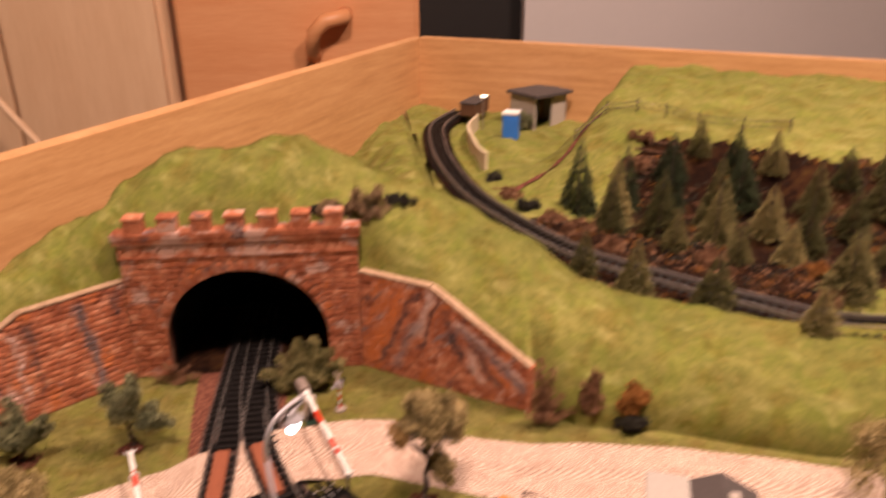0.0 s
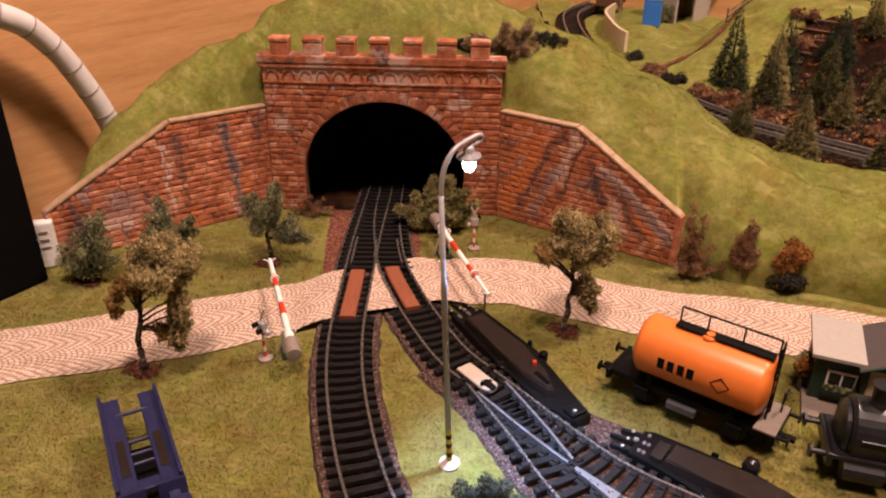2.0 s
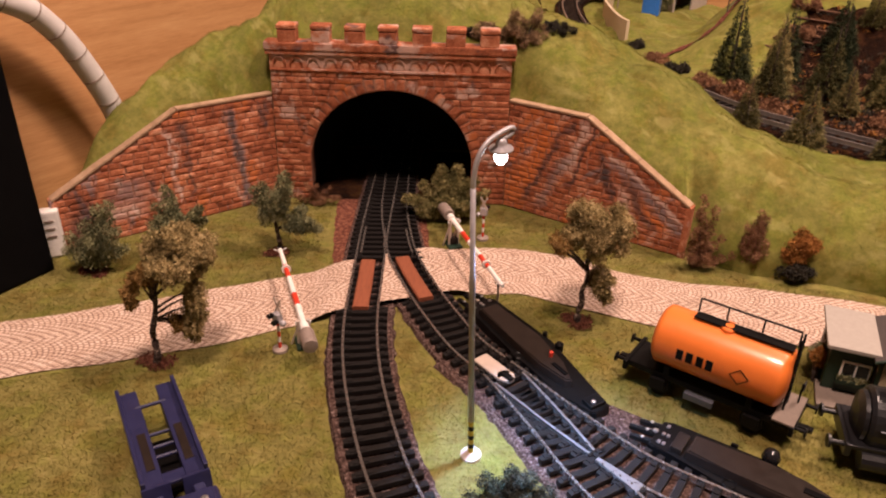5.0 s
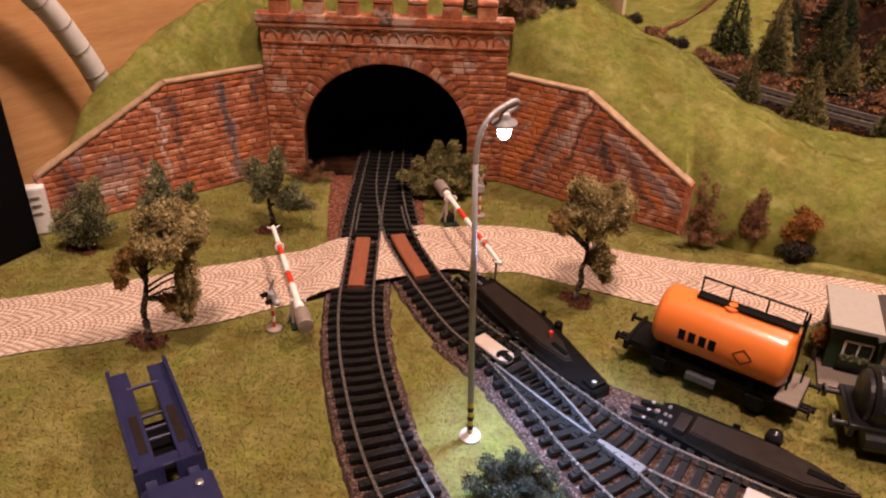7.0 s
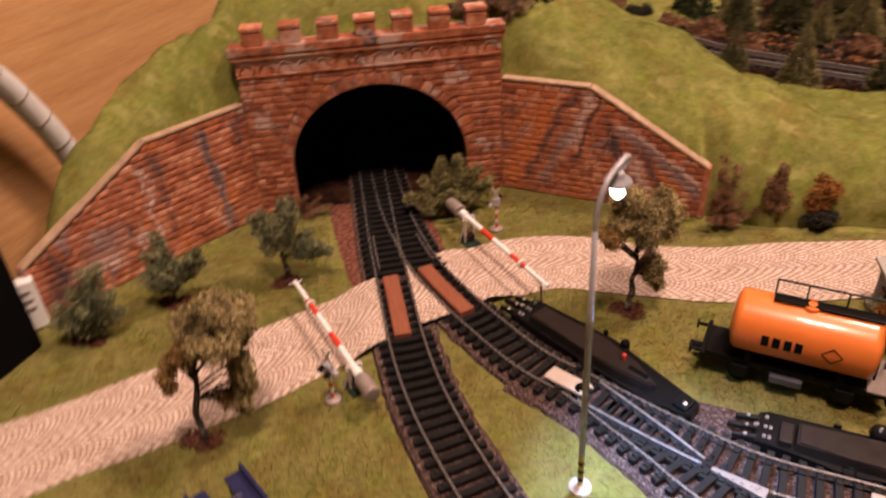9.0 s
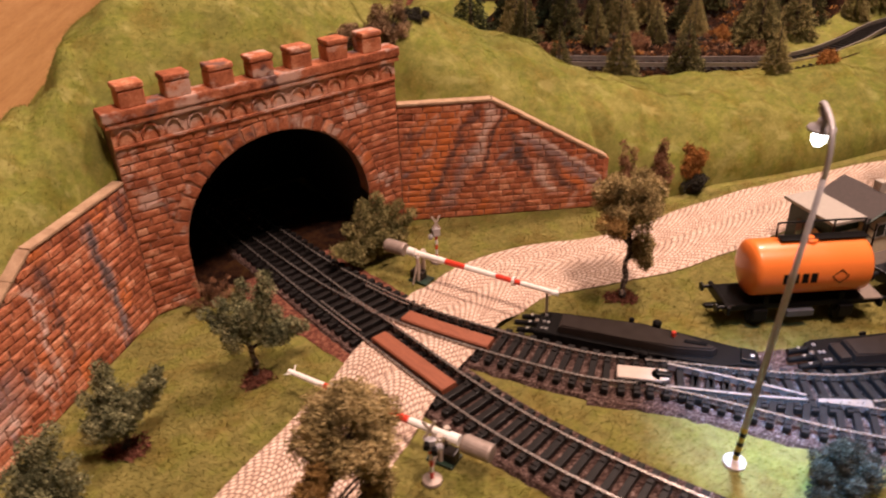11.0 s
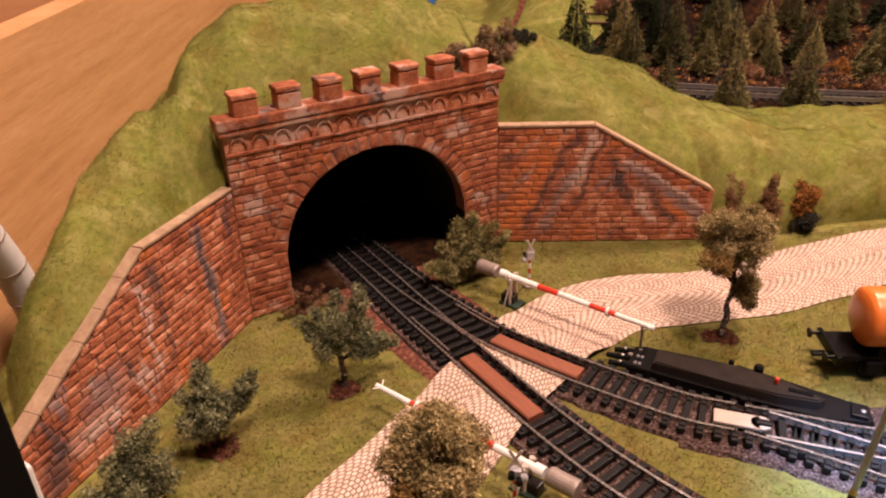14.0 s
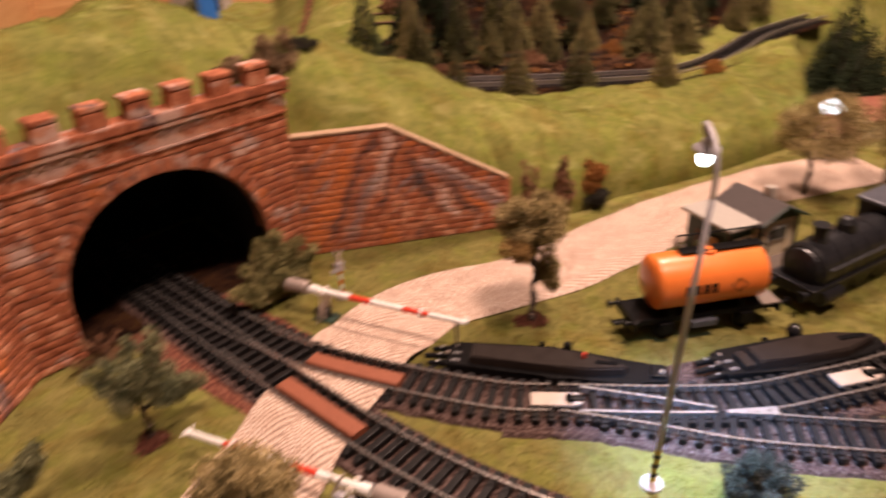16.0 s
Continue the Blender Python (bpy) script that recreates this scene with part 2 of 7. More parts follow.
M_LEAF_GREY = material("foam_grey_green", [(0.34, (0.014, 0.017, 0.012)), (0.5, (0.045, 0.050, 0.036)), (0.68, (0.12, 0.12, 0.09))], 140, 0.9, 0, 0, 0, 500, island=0.09, thin=0.2, spec=0.2)
M_LEAF_BROWN = material("dry_brown", [(0.36, (0.060, 0.027, 0.014)), (0.5, (0.215, 0.105, 0.056)), (0.63, (0.47, 0.28, 0.16))], 140, 0.9, 0, 0, 0, 500, island=0.09, thin=0.2, spec=0.2)
M_LEAF_TAN = material("dry_tan", [(0.36, (0.075, 0.048, 0.024)), (0.5, (0.24, 0.155, 0.085)), (0.63, (0.50, 0.36, 0.22))], 140, 0.9, 0, 0, 0, 500, island=0.09, thin=0.2, spec=0.2)
M_LEAF_DARK = material("dark_twigs", [(0.3, (0.008, 0.007, 0.005)), (0.7, (0.04, 0.034, 0.02))], 160, 0.9, 0, 0, 0, 900, island=0.3)
M_NEEDLE = material("needles", [(0.30, (0.024, 0.029, 0.011)), (0.5, (0.120, 0.112, 0.042)), (0.68, (0.40, 0.32, 0.13))], 120, 0.85, 0, 0, 0, 600, island=0.26, spread=0.2, thin=0.12, spec=0.15)
M_NEEDLE_DARK = material("dark_needles", [(0.28, (0.010, 0.018, 0.010)), (0.70, (0.060, 0.072, 0.034))], 120, 0.85, 0, 0, 0, 600, island=0.30, spread=0.2, spec=0.1)
M_PINKWALL = material("room_wall_paint", plain_stops((0.58, 0.54, 0.52), 0.04), 3, 0.8, 0, 0.1, 0.001, 60)
# near-black colour that paints the shade in the gap beside the cupboard
M_GAP_SHADE = material("gap_shade", plain_stops((0.008, 0.006, 0.005)), 5, 0.7)
M_DARKWALL = material("dark_wood_stain", plain_stops((0.10, 0.045, 0.02)), 5, 0.7)


def brick_material(name, grain_turn, grain_scale, orange_at, soot_at, pale_at, marks=(), origin=0.0, along=1.0):
    """Hand-painted red stone: tones from stone to stone and stains in bands of orange, soot and white."""
    m = bpy.data.materials.new(name)
    m.use_nodes = True
    nt = m.node_tree
    bsdf = nt.nodes["Principled BSDF"]
    pos = coords(nt, "world")
    rnd = nt.nodes.new("ShaderNodeObjectInfo").outputs["Random"]
    fine = noise_tex(nt, pos, 900, 4, 0.7)
    mid = noise_tex(nt, pos, 130, 4, 0.6)
    fac = maths(nt, "ADD", maths(nt, "MULTIPLY", mid, 0.5), maths(nt, "ADD", maths(nt, "MULTIPLY", fine, 0.36), maths(nt, "MULTIPLY", rnd, 0.14)))
    base = ramp(nt, fac, [(0.30, (0.085, 0.024, 0.011)), (0.42, (0.27, 0.080, 0.037)), (0.54, (0.45, 0.155, 0.076)), (0.67, (0.66, 0.35, 0.22))])
    mp = nt.nodes.new("ShaderNodeMapping")
    mp.inputs["Rotation"].default_value = (0, grain_turn, 0)
    nt.links.new(pos, mp.inputs[0])
    ms = nt.nodes.new("ShaderNodeMapping")
    ms.inputs["Location"].default_value, ms.inputs["Scale"].default_value = (3.1, 1.7, 0.4), grain_scale
    nt.links.new(mp.outputs[0], ms.inputs[0])
    bands = ms.outputs[0]

    def stain(scale, at, colour, under, shift, strength):
        mv = nt.nodes.new("ShaderNodeMapping")
        mv.inputs["Location"].default_value = (shift, shift * 0.7, -shift)
        nt.links.new(bands, mv.inputs[0])
        n = noise_tex(nt, mv.outputs[0], scale, 4, 0.6)
        return mixc(nt, ramp(nt, n, [(at, (0, 0, 0)), (at + 0.07, (strength, strength, strength))]), under, colour)

    col = stain(42, orange_at, (0.50, 0.150, 0.045), base, 0.0, 0.8)
    col = stain(42, soot_at, (0.075, 0.055, 0.060), col, 2.3, 0.85)
    col = stain(60, soot_at + 0.03, (0.21, 0.175, 0.185), col, 5.1, 0.75)
    col = stain(60, pale_at, (0.56, 0.41, 0.35), col, 7.7, 0.7)
    if marks:
        axis = nt.nodes.new("ShaderNodeSeparateXYZ")
        nt.links.new(pos, axis.inputs[0])
        sway = maths(nt, "MULTIPLY", maths(nt, "SUBTRACT", noise_tex(nt, pos, 75, 3, 0.6), 0.5), 0.020)
        run = maths(nt, "ADD", maths(nt, "DIVIDE", maths(nt, "SUBTRACT", axis.outputs[0], origin), along), sway)
        fray = noise_tex(nt, pos, 260, 4, 0.7)
        for at, slope, wide, low, high, strength, colour in marks:
            off = maths(nt, "ABSOLUTE", maths(nt, "SUBTRACT", run, maths(nt, "ADD", maths(nt, "MULTIPLY", axis.outputs[2], slope), at)))
            body = maths(nt, "SUBTRACT", 1.25, maths(nt, "DIVIDE", off, wide))
            ends = maths(nt, "MINIMUM", maths(nt, "DIVIDE", maths(nt, "SUBTRACT", axis.outputs[2], low), 0.006), maths(nt, "DIVIDE", maths(nt, "SUBTRACT", high, axis.outputs[2]), 0.006))
            much = maths(nt, "MULTIPLY", maths(nt, "MINIMUM", body, ends), maths(nt, "MULTIPLY", fray, 2.0))
            clip = nt.nodes.new("ShaderNodeClamp")
            nt.links.new(much, clip.inputs[0])
            col = mixc(nt, maths(nt, "MULTIPLY", clip.outputs[0], strength), col, colour)
    nt.links.new(col, bsdf.inputs["Base Color"])
    bsdf.inputs["Roughness"].default_value = 0.72
    bsdf.inputs["Specular IOR Level"].default_value = 0.25
    b = nt.nodes.new("ShaderNodeBump")
    b.inputs["Strength"].default_value, b.inputs["Distance"].default_value = 0.7, 0.0006
    nt.links.new(fine, b.inputs["Height"])
    nt.links.new(b.outputs[0], bsdf.inputs["Normal"])
    return m


M_BRICK = brick_material("rough_red_stone", 0.0, (1.0, 1.0, 1.0), 0.61, 0.62, 0.55)
SOOT, ASH, CHALK, RUST = (0.060, 0.045, 0.048), (0.19, 0.165, 0.175), (0.58, 0.44, 0.38), (0.56, 0.165, 0.045)
LEFT_MARKS = ((0.0230, 0.10, 0.0040, 0.004, 0.072, 0.75, ASH), (0.0260, 0.05, 0.0022, 0.020, 0.074, 0.80, SOOT), (0.0640, 0.0, 0.0050, 0.050, 0.072, 0.80, SOOT), (0.0700, 0.03, 0.0016, 0.012, 0.066, 0.75, CHALK),
              (0.0600, 0.05, 0.0014, 0.014, 0.060, 0.70, SOOT), (0.1150, -0.4, 0.0160, 0.010, 0.024, 0.70, CHALK), (0.0980, 0.1, 0.0130, 0.020, 0.040, 0.65, ASH), (0.1330, -0.1, 0.0090, 0.000, 0.026, 0.75, SOOT), (0.0880, -0.5, 0.0080, 0.024, 0.034, 0.7, RUST))
RIGHT_MARKS = ((0.0020, 0.50, 0.0065, 0.004, 0.073, 0.90, RUST), (0.0110, 0.50, 0.0026, 0.006, 0.075, 0.75, SOOT), (0.0300, 0.38, 0.0050, 0.034, 0.076, 0.75, CHALK), (0.0370, 0.38, 0.0020, 0.024, 0.076, 0.85, SOOT), (0.0240, 0.45, 0.0045, 0.004, 0.050, 0.60, ASH),
               (0.0850, -0.30, 0.0035, 0.022, 0.064, 0.85, SOOT), (0.1300, -1.00, 0.0070, 0.012, 0.060, 0.85, RUST), (0.1030, -0.55, 0.0050, 0.010, 0.038, 0.75, CHALK), (0.1480, -1.35, 0.0080, 0.010, 0.056, 0.80, ASH), (0.1180, -0.75, 0.0045, 0.010, 0.044, 0.80, SOOT), (0.1600, -1.5, 0.0030, 0.016, 0.058, 0.75, CHALK))
M_BRICK_TOP = brick_material("weathered_top_stone", 0.0, (0.8, 1.0, 1.3), 0.63, 0.60, 0.53)
M_BRICK_LEFT = brick_material("stained_red_stone", 0.15, (1.5, 1.0, 0.60), 0.54, 0.60, 0.61, LEFT_MARKS, -0.0920, -0.779)
M_BRICK_RIGHT = brick_material("streaked_red_stone", 0.95, (0.30, 0.8, 1.5), 0.53, 0.62, 0.60, RIGHT_MARKS, 0.0672, 0.841)
M_MORTAR = material("dark_joint", [(0.3, (0.20, 0.082, 0.050)), (0.7, (0.42, 0.215, 0.145))], 200, 0.9, 0, 0.5, 0.0004, 900, "world")


def wood_material(name, stops, along, scale=9.0):
    m = bpy.data.materials.new(name)
    m.use_nodes = True
    nt = m.node_tree
    bsdf = nt.nodes["Principled BSDF"]
    pos = coords(nt, "Object")
    grain = noise_tex(nt, pos, scale, 6, 0.65, along)
    fine = noise_tex(nt, pos, scale * 9, 4, 0.7, along)
    fac = maths(nt, "ADD", maths(nt, "MULTIPLY", grain, 0.6), maths(nt, "MULTIPLY", fine, 0.4))
    nt.links.new(ramp(nt, fac, stops), bsdf.inputs["Base Color"])
    bsdf.inputs["Roughness"].default_value = 0.45
    b = nt.nodes.new("ShaderNodeBump")
    b.inputs["Strength"].default_value, b.inputs["Distance"].default_value = 0.15, 0.0005
    nt.links.new(fine, b.inputs["Height"])
    nt.links.new(b.outputs[0], bsdf.inputs["Normal"])
    return m


M_OAK = wood_material("oak_veneer", [(0.35, (0.41, 0.205, 0.082)), (0.5, (0.54, 0.29, 0.125)), (0.65, (0.63, 0.37, 0.175))], (1.0, 1.0, 14.0))
M_CUPBOARD = wood_material("pale_cupboard", [(0.35, (0.70, 0.46, 0.27)), (0.65, (0.80, 0.56, 0.35))], (8.0, 1.0, 0.7), 4)
M_DOOR = wood_material("orange_cupboard", [(0.35, (0.66, 0.29, 0.12)), (0.65, (0.76, 0.38, 0.18))], (0.8, 1.0, 9.0), 4)


def road_material():
    """Small setts laid in segmental arcs across the road; u runs along the road and v across it, in metres."""
    m = bpy.data.materials.new("cobble_setts")
    m.use_nodes = True
    nt = m.node_tree
    bsdf = nt.nodes["Principled BSDF"]
    uv = nt.nodes.new("ShaderNodeUVMap").outputs[0]
    sep = nt.nodes.new("ShaderNodeSeparateXYZ")
    nt.links.new(uv, sep.inputs[0])
    here = coords(nt, "world")
    u = maths(nt, "ADD", sep.outputs[0], maths(nt, "MULTIPLY", maths(nt, "SUBTRACT", noise_tex(nt, here, 330, 2, 0.5), 0.5), 0.0009))
    v = maths(nt, "ADD", sep.outputs[1], maths(nt, "MULTIPLY", maths(nt, "SUBTRACT", noise_tex(nt, here, 290, 2, 0.5, (1.3, 0.9, 1.0)), 0.5), 0.0009))
    s = maths(nt, "SUBTRACT", maths(nt, "FRACT", maths(nt, "DIVIDE", v, 0.0265)), 0.5)
    bow = maths(nt, "MULTIPLY", maths(nt, "MULTIPLY", s, s), 0.040)
    row = maths(nt, "DIVIDE", maths(nt, "ADD", u, bow), 0.00262)
    idx = maths(nt, "FLOOR", row)
    col = maths(nt, "ADD", maths(nt, "DIVIDE", v, 0.00232), maths(nt, "MULTIPLY", maths(nt, "MODULO", idx, 2.0), 0.5))
    a = maths(nt, "ABSOLUTE", maths(nt, "SUBTRACT", maths(nt, "FRACT", row), 0.5))
    b = maths(nt, "ABSOLUTE", maths(nt, "SUBTRACT", maths(nt, "FRACT", col), 0.5))
    edge = maths(nt, "MAXIMUM", maths(nt, "MULTIPLY", a, 0.93), maths(nt, "MULTIPLY", b, 1.04))
    mask = ramp(nt, edge, [(0.31, (1, 1, 1)), (0.44, (0, 0, 0))])
    comb = nt.nodes.new("ShaderNodeCombineXYZ")
    nt.links.new(idx, comb.inputs[0])
    nt.links.new(maths(nt, "FLOOR", col), comb.inputs[1])
    wn = nt.nodes.new("ShaderNodeTexWhiteNoise")
    nt.links.new(comb.outputs[0], wn.inputs["Vector"])
    wide = noise_tex(nt, coords(nt, "world"), 60, 4, 0.6)
    tone = maths(nt, "ADD", maths(nt, "MULTIPLY", wn.outputs["Value"], 0.4), maths(nt, "MULTIPLY", wide, 0.6))
    stone = ramp(nt, tone, [(0.2, (0.52, 0.375, 0.28)), (0.5, (0.65, 0.50, 0.39)), (0.8, (0.75, 0.61, 0.50))])
    joint = mixc(nt, wide, (0.10, 0.045, 0.030), (0.27, 0.15, 0.105))
    nt.links.new(mixc(nt, mask, joint, stone), bsdf.inputs["Base Color"])
    bsdf.inputs["Roughness"].default_value = 0.75
    bp = nt.nodes.new("ShaderNodeBump")
    bp.inputs["Strength"].default_value, bp.inputs["Distance"].default_value = 0.7, 0.0003
    nt.links.new(mask, bp.inputs["Height"])
    nt.links.new(bp.outputs[0], bsdf.inputs["Normal"])
    return m


M_ROAD = road_material()
M_BULB = bpy.data.materials.new("lit_bulb")
M_BULB.use_nodes = True
M_BULB.node_tree.nodes["Principled BSDF"].inputs["Emission Color"].default_value = (0.86, 0.93, 1.0, 1)
M_BULB.node_tree.nodes["Principled BSDF"].inputs["Emission Strength"].default_value = 12.0
M_WARM = bpy.data.materials.new("lit_window")
M_WARM.use_nodes = True
M_WARM.node_tree.nodes["Principled BSDF"].inputs["Emission Color"].default_value = (1.0, 0.80, 0.55, 1)
M_WARM.node_tree.nodes["Principled BSDF"].inputs["Emission Strength"].default_value = 4.0

# ---- mesh helpers ----


def mesh_of(name, verts, faces, mat, smooth=False):
    me = bpy.data.meshes.new(name)
    me.from_pydata([tuple(v) for v in verts], [], [tuple(f) for f in faces])
    me.materials.append(mat)
    if smooth:
        me.shade_smooth()
    me.update()
    return me


def part(name, bm, mat=None, parent=None, label="", smooth=False, m=None):
    """Links a bmesh (or a mesh) as one object, under a thing where one is given."""
    if isinstance(bm, bmesh.types.BMesh):
        me = bpy.data.meshes.new(name)
        bmesh.ops.recalc_face_normals(bm, faces=bm.faces)
        bm.to_mesh(me)
        bm.free()
        me.materials.append(mat)
        if smooth:
            me.shade_smooth()
    else:
        me = bm
    ob = new(name, me)
    if parent is not None:
        ob.parent = parent
    if m is not None:
        ob.matrix_basis = m
    return tagged(ob, label)


def thing(name, m, label, category, group="", kind=""):
    ob = new(name)
    ob.empty_display_size = 0.01
    ob.matrix_basis = m
    return tagged(ob, label, category, group, kind)


def box(size, centre=(0, 0, 0), bevel=0.0, m=None, bm=None):
    bm = bm or bmesh.new()
    made = bmesh.ops.create_cube(bm, size=1.0)["verts"]
    bmesh.ops.transform(bm, verts=made, matrix=(m or Matrix()) @ Matrix.Translation(centre) @ Matrix.Diagonal((*size, 1)))
    if bevel:
        edges = list({e for v in made for e in v.link_edges})
        bmesh.ops.bevel(bm, geom=edges, offset=bevel, segments=2, affect="EDGES", profile=0.6)
    return bm


def rod(a, b, r, r2=None, n=10, bm=None):
    bm = bm or bmesh.new()
    a, b = Vector(a), Vector(b)
    d = b - a
    m = Matrix.Translation((a + b) / 2) @ d.to_track_quat("Z", "Y").to_matrix().to_4x4()
    bmesh.ops.create_cone(bm, cap_ends=True, segments=n, radius1=r, radius2=r if r2 is None else r2, depth=d.length, matrix=m)
    return bm


def lathe(profile, n=16, m=None, bm=None):
    """A turned body round z from (radius, height) pairs."""
    bm = bm or bmesh.new()
    rings = []
    for r, z in profile:
        rings.append([bm.verts.new((m or Matrix()) @ Vector((r * math.cos(6.28319 * k / n), r * math.sin(6.28319 * k / n), z))) for k in range(n)])
    for a, b in zip(rings, rings[1:]):
        for k in range(n):
            bm.faces.new((a[k], a[(k + 1) % n], b[(k + 1) % n], b[k]))
    for ring in (rings[0], rings[-1]):
        bm.faces.new(ring)
    return bm


def spline(points, step):
    """A smooth polyline through the given points, at an even step."""
    p = np.array(points, float)
    p = np.vstack([2 * p[0] - p[1], p, 2 * p[-1] - p[-2]])
    out = []
    for i in range(1, len(p) - 2):
        for t in np.linspace(0, 1, 24, endpoint=False):
            out.append(0.5 * ((2 * p[i]) + (p[i + 1] - p[i - 1]) * t + (2 * p[i - 1] - 5 * p[i] + 4 * p[i + 1] - p[i + 2]) * t * t
                              + (3 * p[i] - p[i - 1] - 3 * p[i + 1] + p[i + 2]) * t ** 3))
    out.append(p[-2])
    out = np.array(out)
    s = np.r_[0, np.cumsum(np.linalg.norm(np.diff(out, axis=0), axis=1))]
    n = max(2, int(s[-1] / step) + 1)
    return np.stack([np.interp(np.linspace(0, s[-1], n), s, out[:, k]) for k in range(out.shape[1])], 1)


def normals_of(line):
    d = np.gradient(line[:, :2], axis=0)
    d /= np.linalg.norm(d, axis=1)[:, None]
    return np.stack([d[:, 1], -d[:, 0]], 1)


def sweep(line, profile, closed=True):
    """Sweeps a profile of (sideways, up) pairs along a line on the ground; sideways is to the right of the way."""
    nrm = normals_of(line)
    z = line[:, 2] if line.shape[1] > 2 else np.zeros(len(line))
    k = len(profile)
    verts, faces = [], []
    for p, n, h in zip(line, nrm, z):
        for s, u in profile:
            verts.append((p[0] + n[0] * s, p[1] + n[1] * s, h + u))
    for i in range(len(line) - 1):
        for j in range(k if closed else k - 1):
            a, b = i * k + j, i * k + (j + 1) % k
            faces.append((a, b, b + k, a + k))
    if closed:
        faces += [tuple(range(k)), tuple(range((len(line) - 1) * k, len(line) * k))[::-1]]
    return verts, faces


def tube(points, radius, n=8):
    pts = [Vector(p) for p in points]
    bm = bmesh.new()
    rings = []
    for i, p in enumerate(pts):
        d = (pts[min(i + 1, len(pts) - 1)] - pts[max(i - 1, 0)]).normalized()
        q = d.to_track_quat("Z", "Y").to_matrix()
        r = radius[i] if isinstance(radius, (list, tuple)) else radius
        rings.append([bm.verts.new(p + q @ Vector((r * math.cos(6.28319 * k / n), r * math.sin(6.28319 * k / n), 0))) for k in range(n)])
    for a, b in zip(rings, rings[1:]):
        for k in range(n):
            bm.faces.new((a[k], a[(k + 1) % n], b[(k + 1) % n], b[k]))
    bm.faces.new(rings[0])
    bm.faces.new(rings[-1])
    return bm


def near_line(x, y, line):
    """The distance from points to a polyline on the ground."""
    best = np.full(np.shape(x), 9.0)
    for a, b in zip(line[:-1], line[1:]):
        d = b[:2] - a[:2]
        t = np.clip(((x - a[0]) * d[0] + (y - a[1]) * d[1]) / (d @ d), 0, 1)
        best = np.minimum(best, np.hypot(x - a[0] - t * d[0], y - a[1] - t * d[1]))
    return best


def smooth(a, b, x):
    t = np.clip((x - a) / (b - a), 0, 1)
    return t * t * (3 - 2 * t)


def leaf_cloud(name, clumps, mat, size, count, seed, flat=0.0):
    """Many small three-cornered flakes set round the given clumps (x, y, z, radius)."""
    r = np.random.default_rng(seed)
    pts, rad = [], []
    tot = sum(c[3] ** 2 for c in clumps)
    for cx, cy, cz, cr in clumps:
        k = max(20, int(count * cr * cr / tot))
        d = r.normal(size=(k, 3))
        d /= np.linalg.norm(d, axis=1)[:, None]
        d[:, 2] *= 1 - flat
        pts.append(np.array([cx, cy, cz]) + d * cr * (r.uniform(0.35, 1.0, (k, 1)) ** 0.45) * (1 + 0.25 * np.sin(d[:, :1] * 9 + d[:, 1:2] * 7 + seed)))
    p = np.vstack(pts)
    k = len(p)
    a, b = r.normal(size=(k, 3)), r.normal(size=(k, 3))
    a /= np.linalg.norm(a, axis=1)[:, None]
    b /= np.linalg.norm(b, axis=1)[:, None]
    sz = size * r.uniform(0.6, 1.5, (k, 1))
    verts = np.stack([p - a * sz * 0.6, p + a * sz * 0.6, p + b * sz], 1).reshape(-1, 3)
    me = bpy.data.meshes.new(name)
    me.vertices.add(3 * k)
    me.vertices.foreach_set("co", verts.ravel())
    me.loops.add(3 * k)
    me.loops.foreach_set("vertex_index", np.arange(3 * k))
    me.polygons.add(k)
    me.polygons.foreach_set("loop_start", np.arange(0, 3 * k, 3))
    me.update(calc_edges=True)
    me.materials.append(mat)
    return me


# ---- plan ----
SIDE = np.array([0.482, 0.876])      # along the side panel, away from the viewer
BACK = np.array([0.876, -0.482])     # along the back panel
CORNER = np.array([0.152, 1.141])
TRACK_LEFT = [(-0.0190, 0.80), (-0.0190, 0.60), (-0.0190, 0.53), (-0.0186, 0.49), (-0.0180, 0.448), (-0.0165, 0.408), (-0.0152, 0.378), (-0.0140, 0.349), (-0.0115, 0.3228), (-0.0070, 0.296),
              (0.0002, 0.267), (0.0090, 0.2388), (0.0190, 0.215), (0.0340, 0.188), (0.0560, 0.158), (0.0850, 0.126)]
TRACK_RIGHT = [(-0.0150, 0.640), (-0.0128, 0.570), (-0.0110, 0.528), (-0.0086, 0.481), (-0.0040, 0.4455), (0.0033, 0.4100), (0.0160, 0.3750), (0.0272, 0.3495), (0.0420, 0.3210), (0.0570, 0.302)]
LEG_A = [(0.0420, 0.3210), (0.0570, 0.302), (0.0655, 0.292), (0.0877, 0.2655), (0.1125, 0.2400), (0.1400, 0.2220), (0.1670, 0.2060), (0.2100, 0.187), (0.26, 0.172)]
LEG_B = [(0.0420, 0.3210), (0.0570, 0.302), (0.0635, 0.291), (0.0785, 0.2635), (0.0937, 0.2340), (0.1220, 0.1930), (0.1500, 0.155), (0.17, 0.13)]
ROAD = [(-0.300, 0.262), (-0.240, 0.289), (-0.183, 0.311), (-0.142, 0.326), (-0.0975, 0.344), (-0.055, 0.364), (-0.010, 0.384), (0.030, 0.3995), (0.062, 0.4060),
        (0.0885, 0.4020), (0.125, 0.3850), (0.158, 0.3740), (0.188, 0.3695), (0.235, 0.3620), (0.285, 0.3510), (0.350, 0.3280), (0.42, 0.290)]
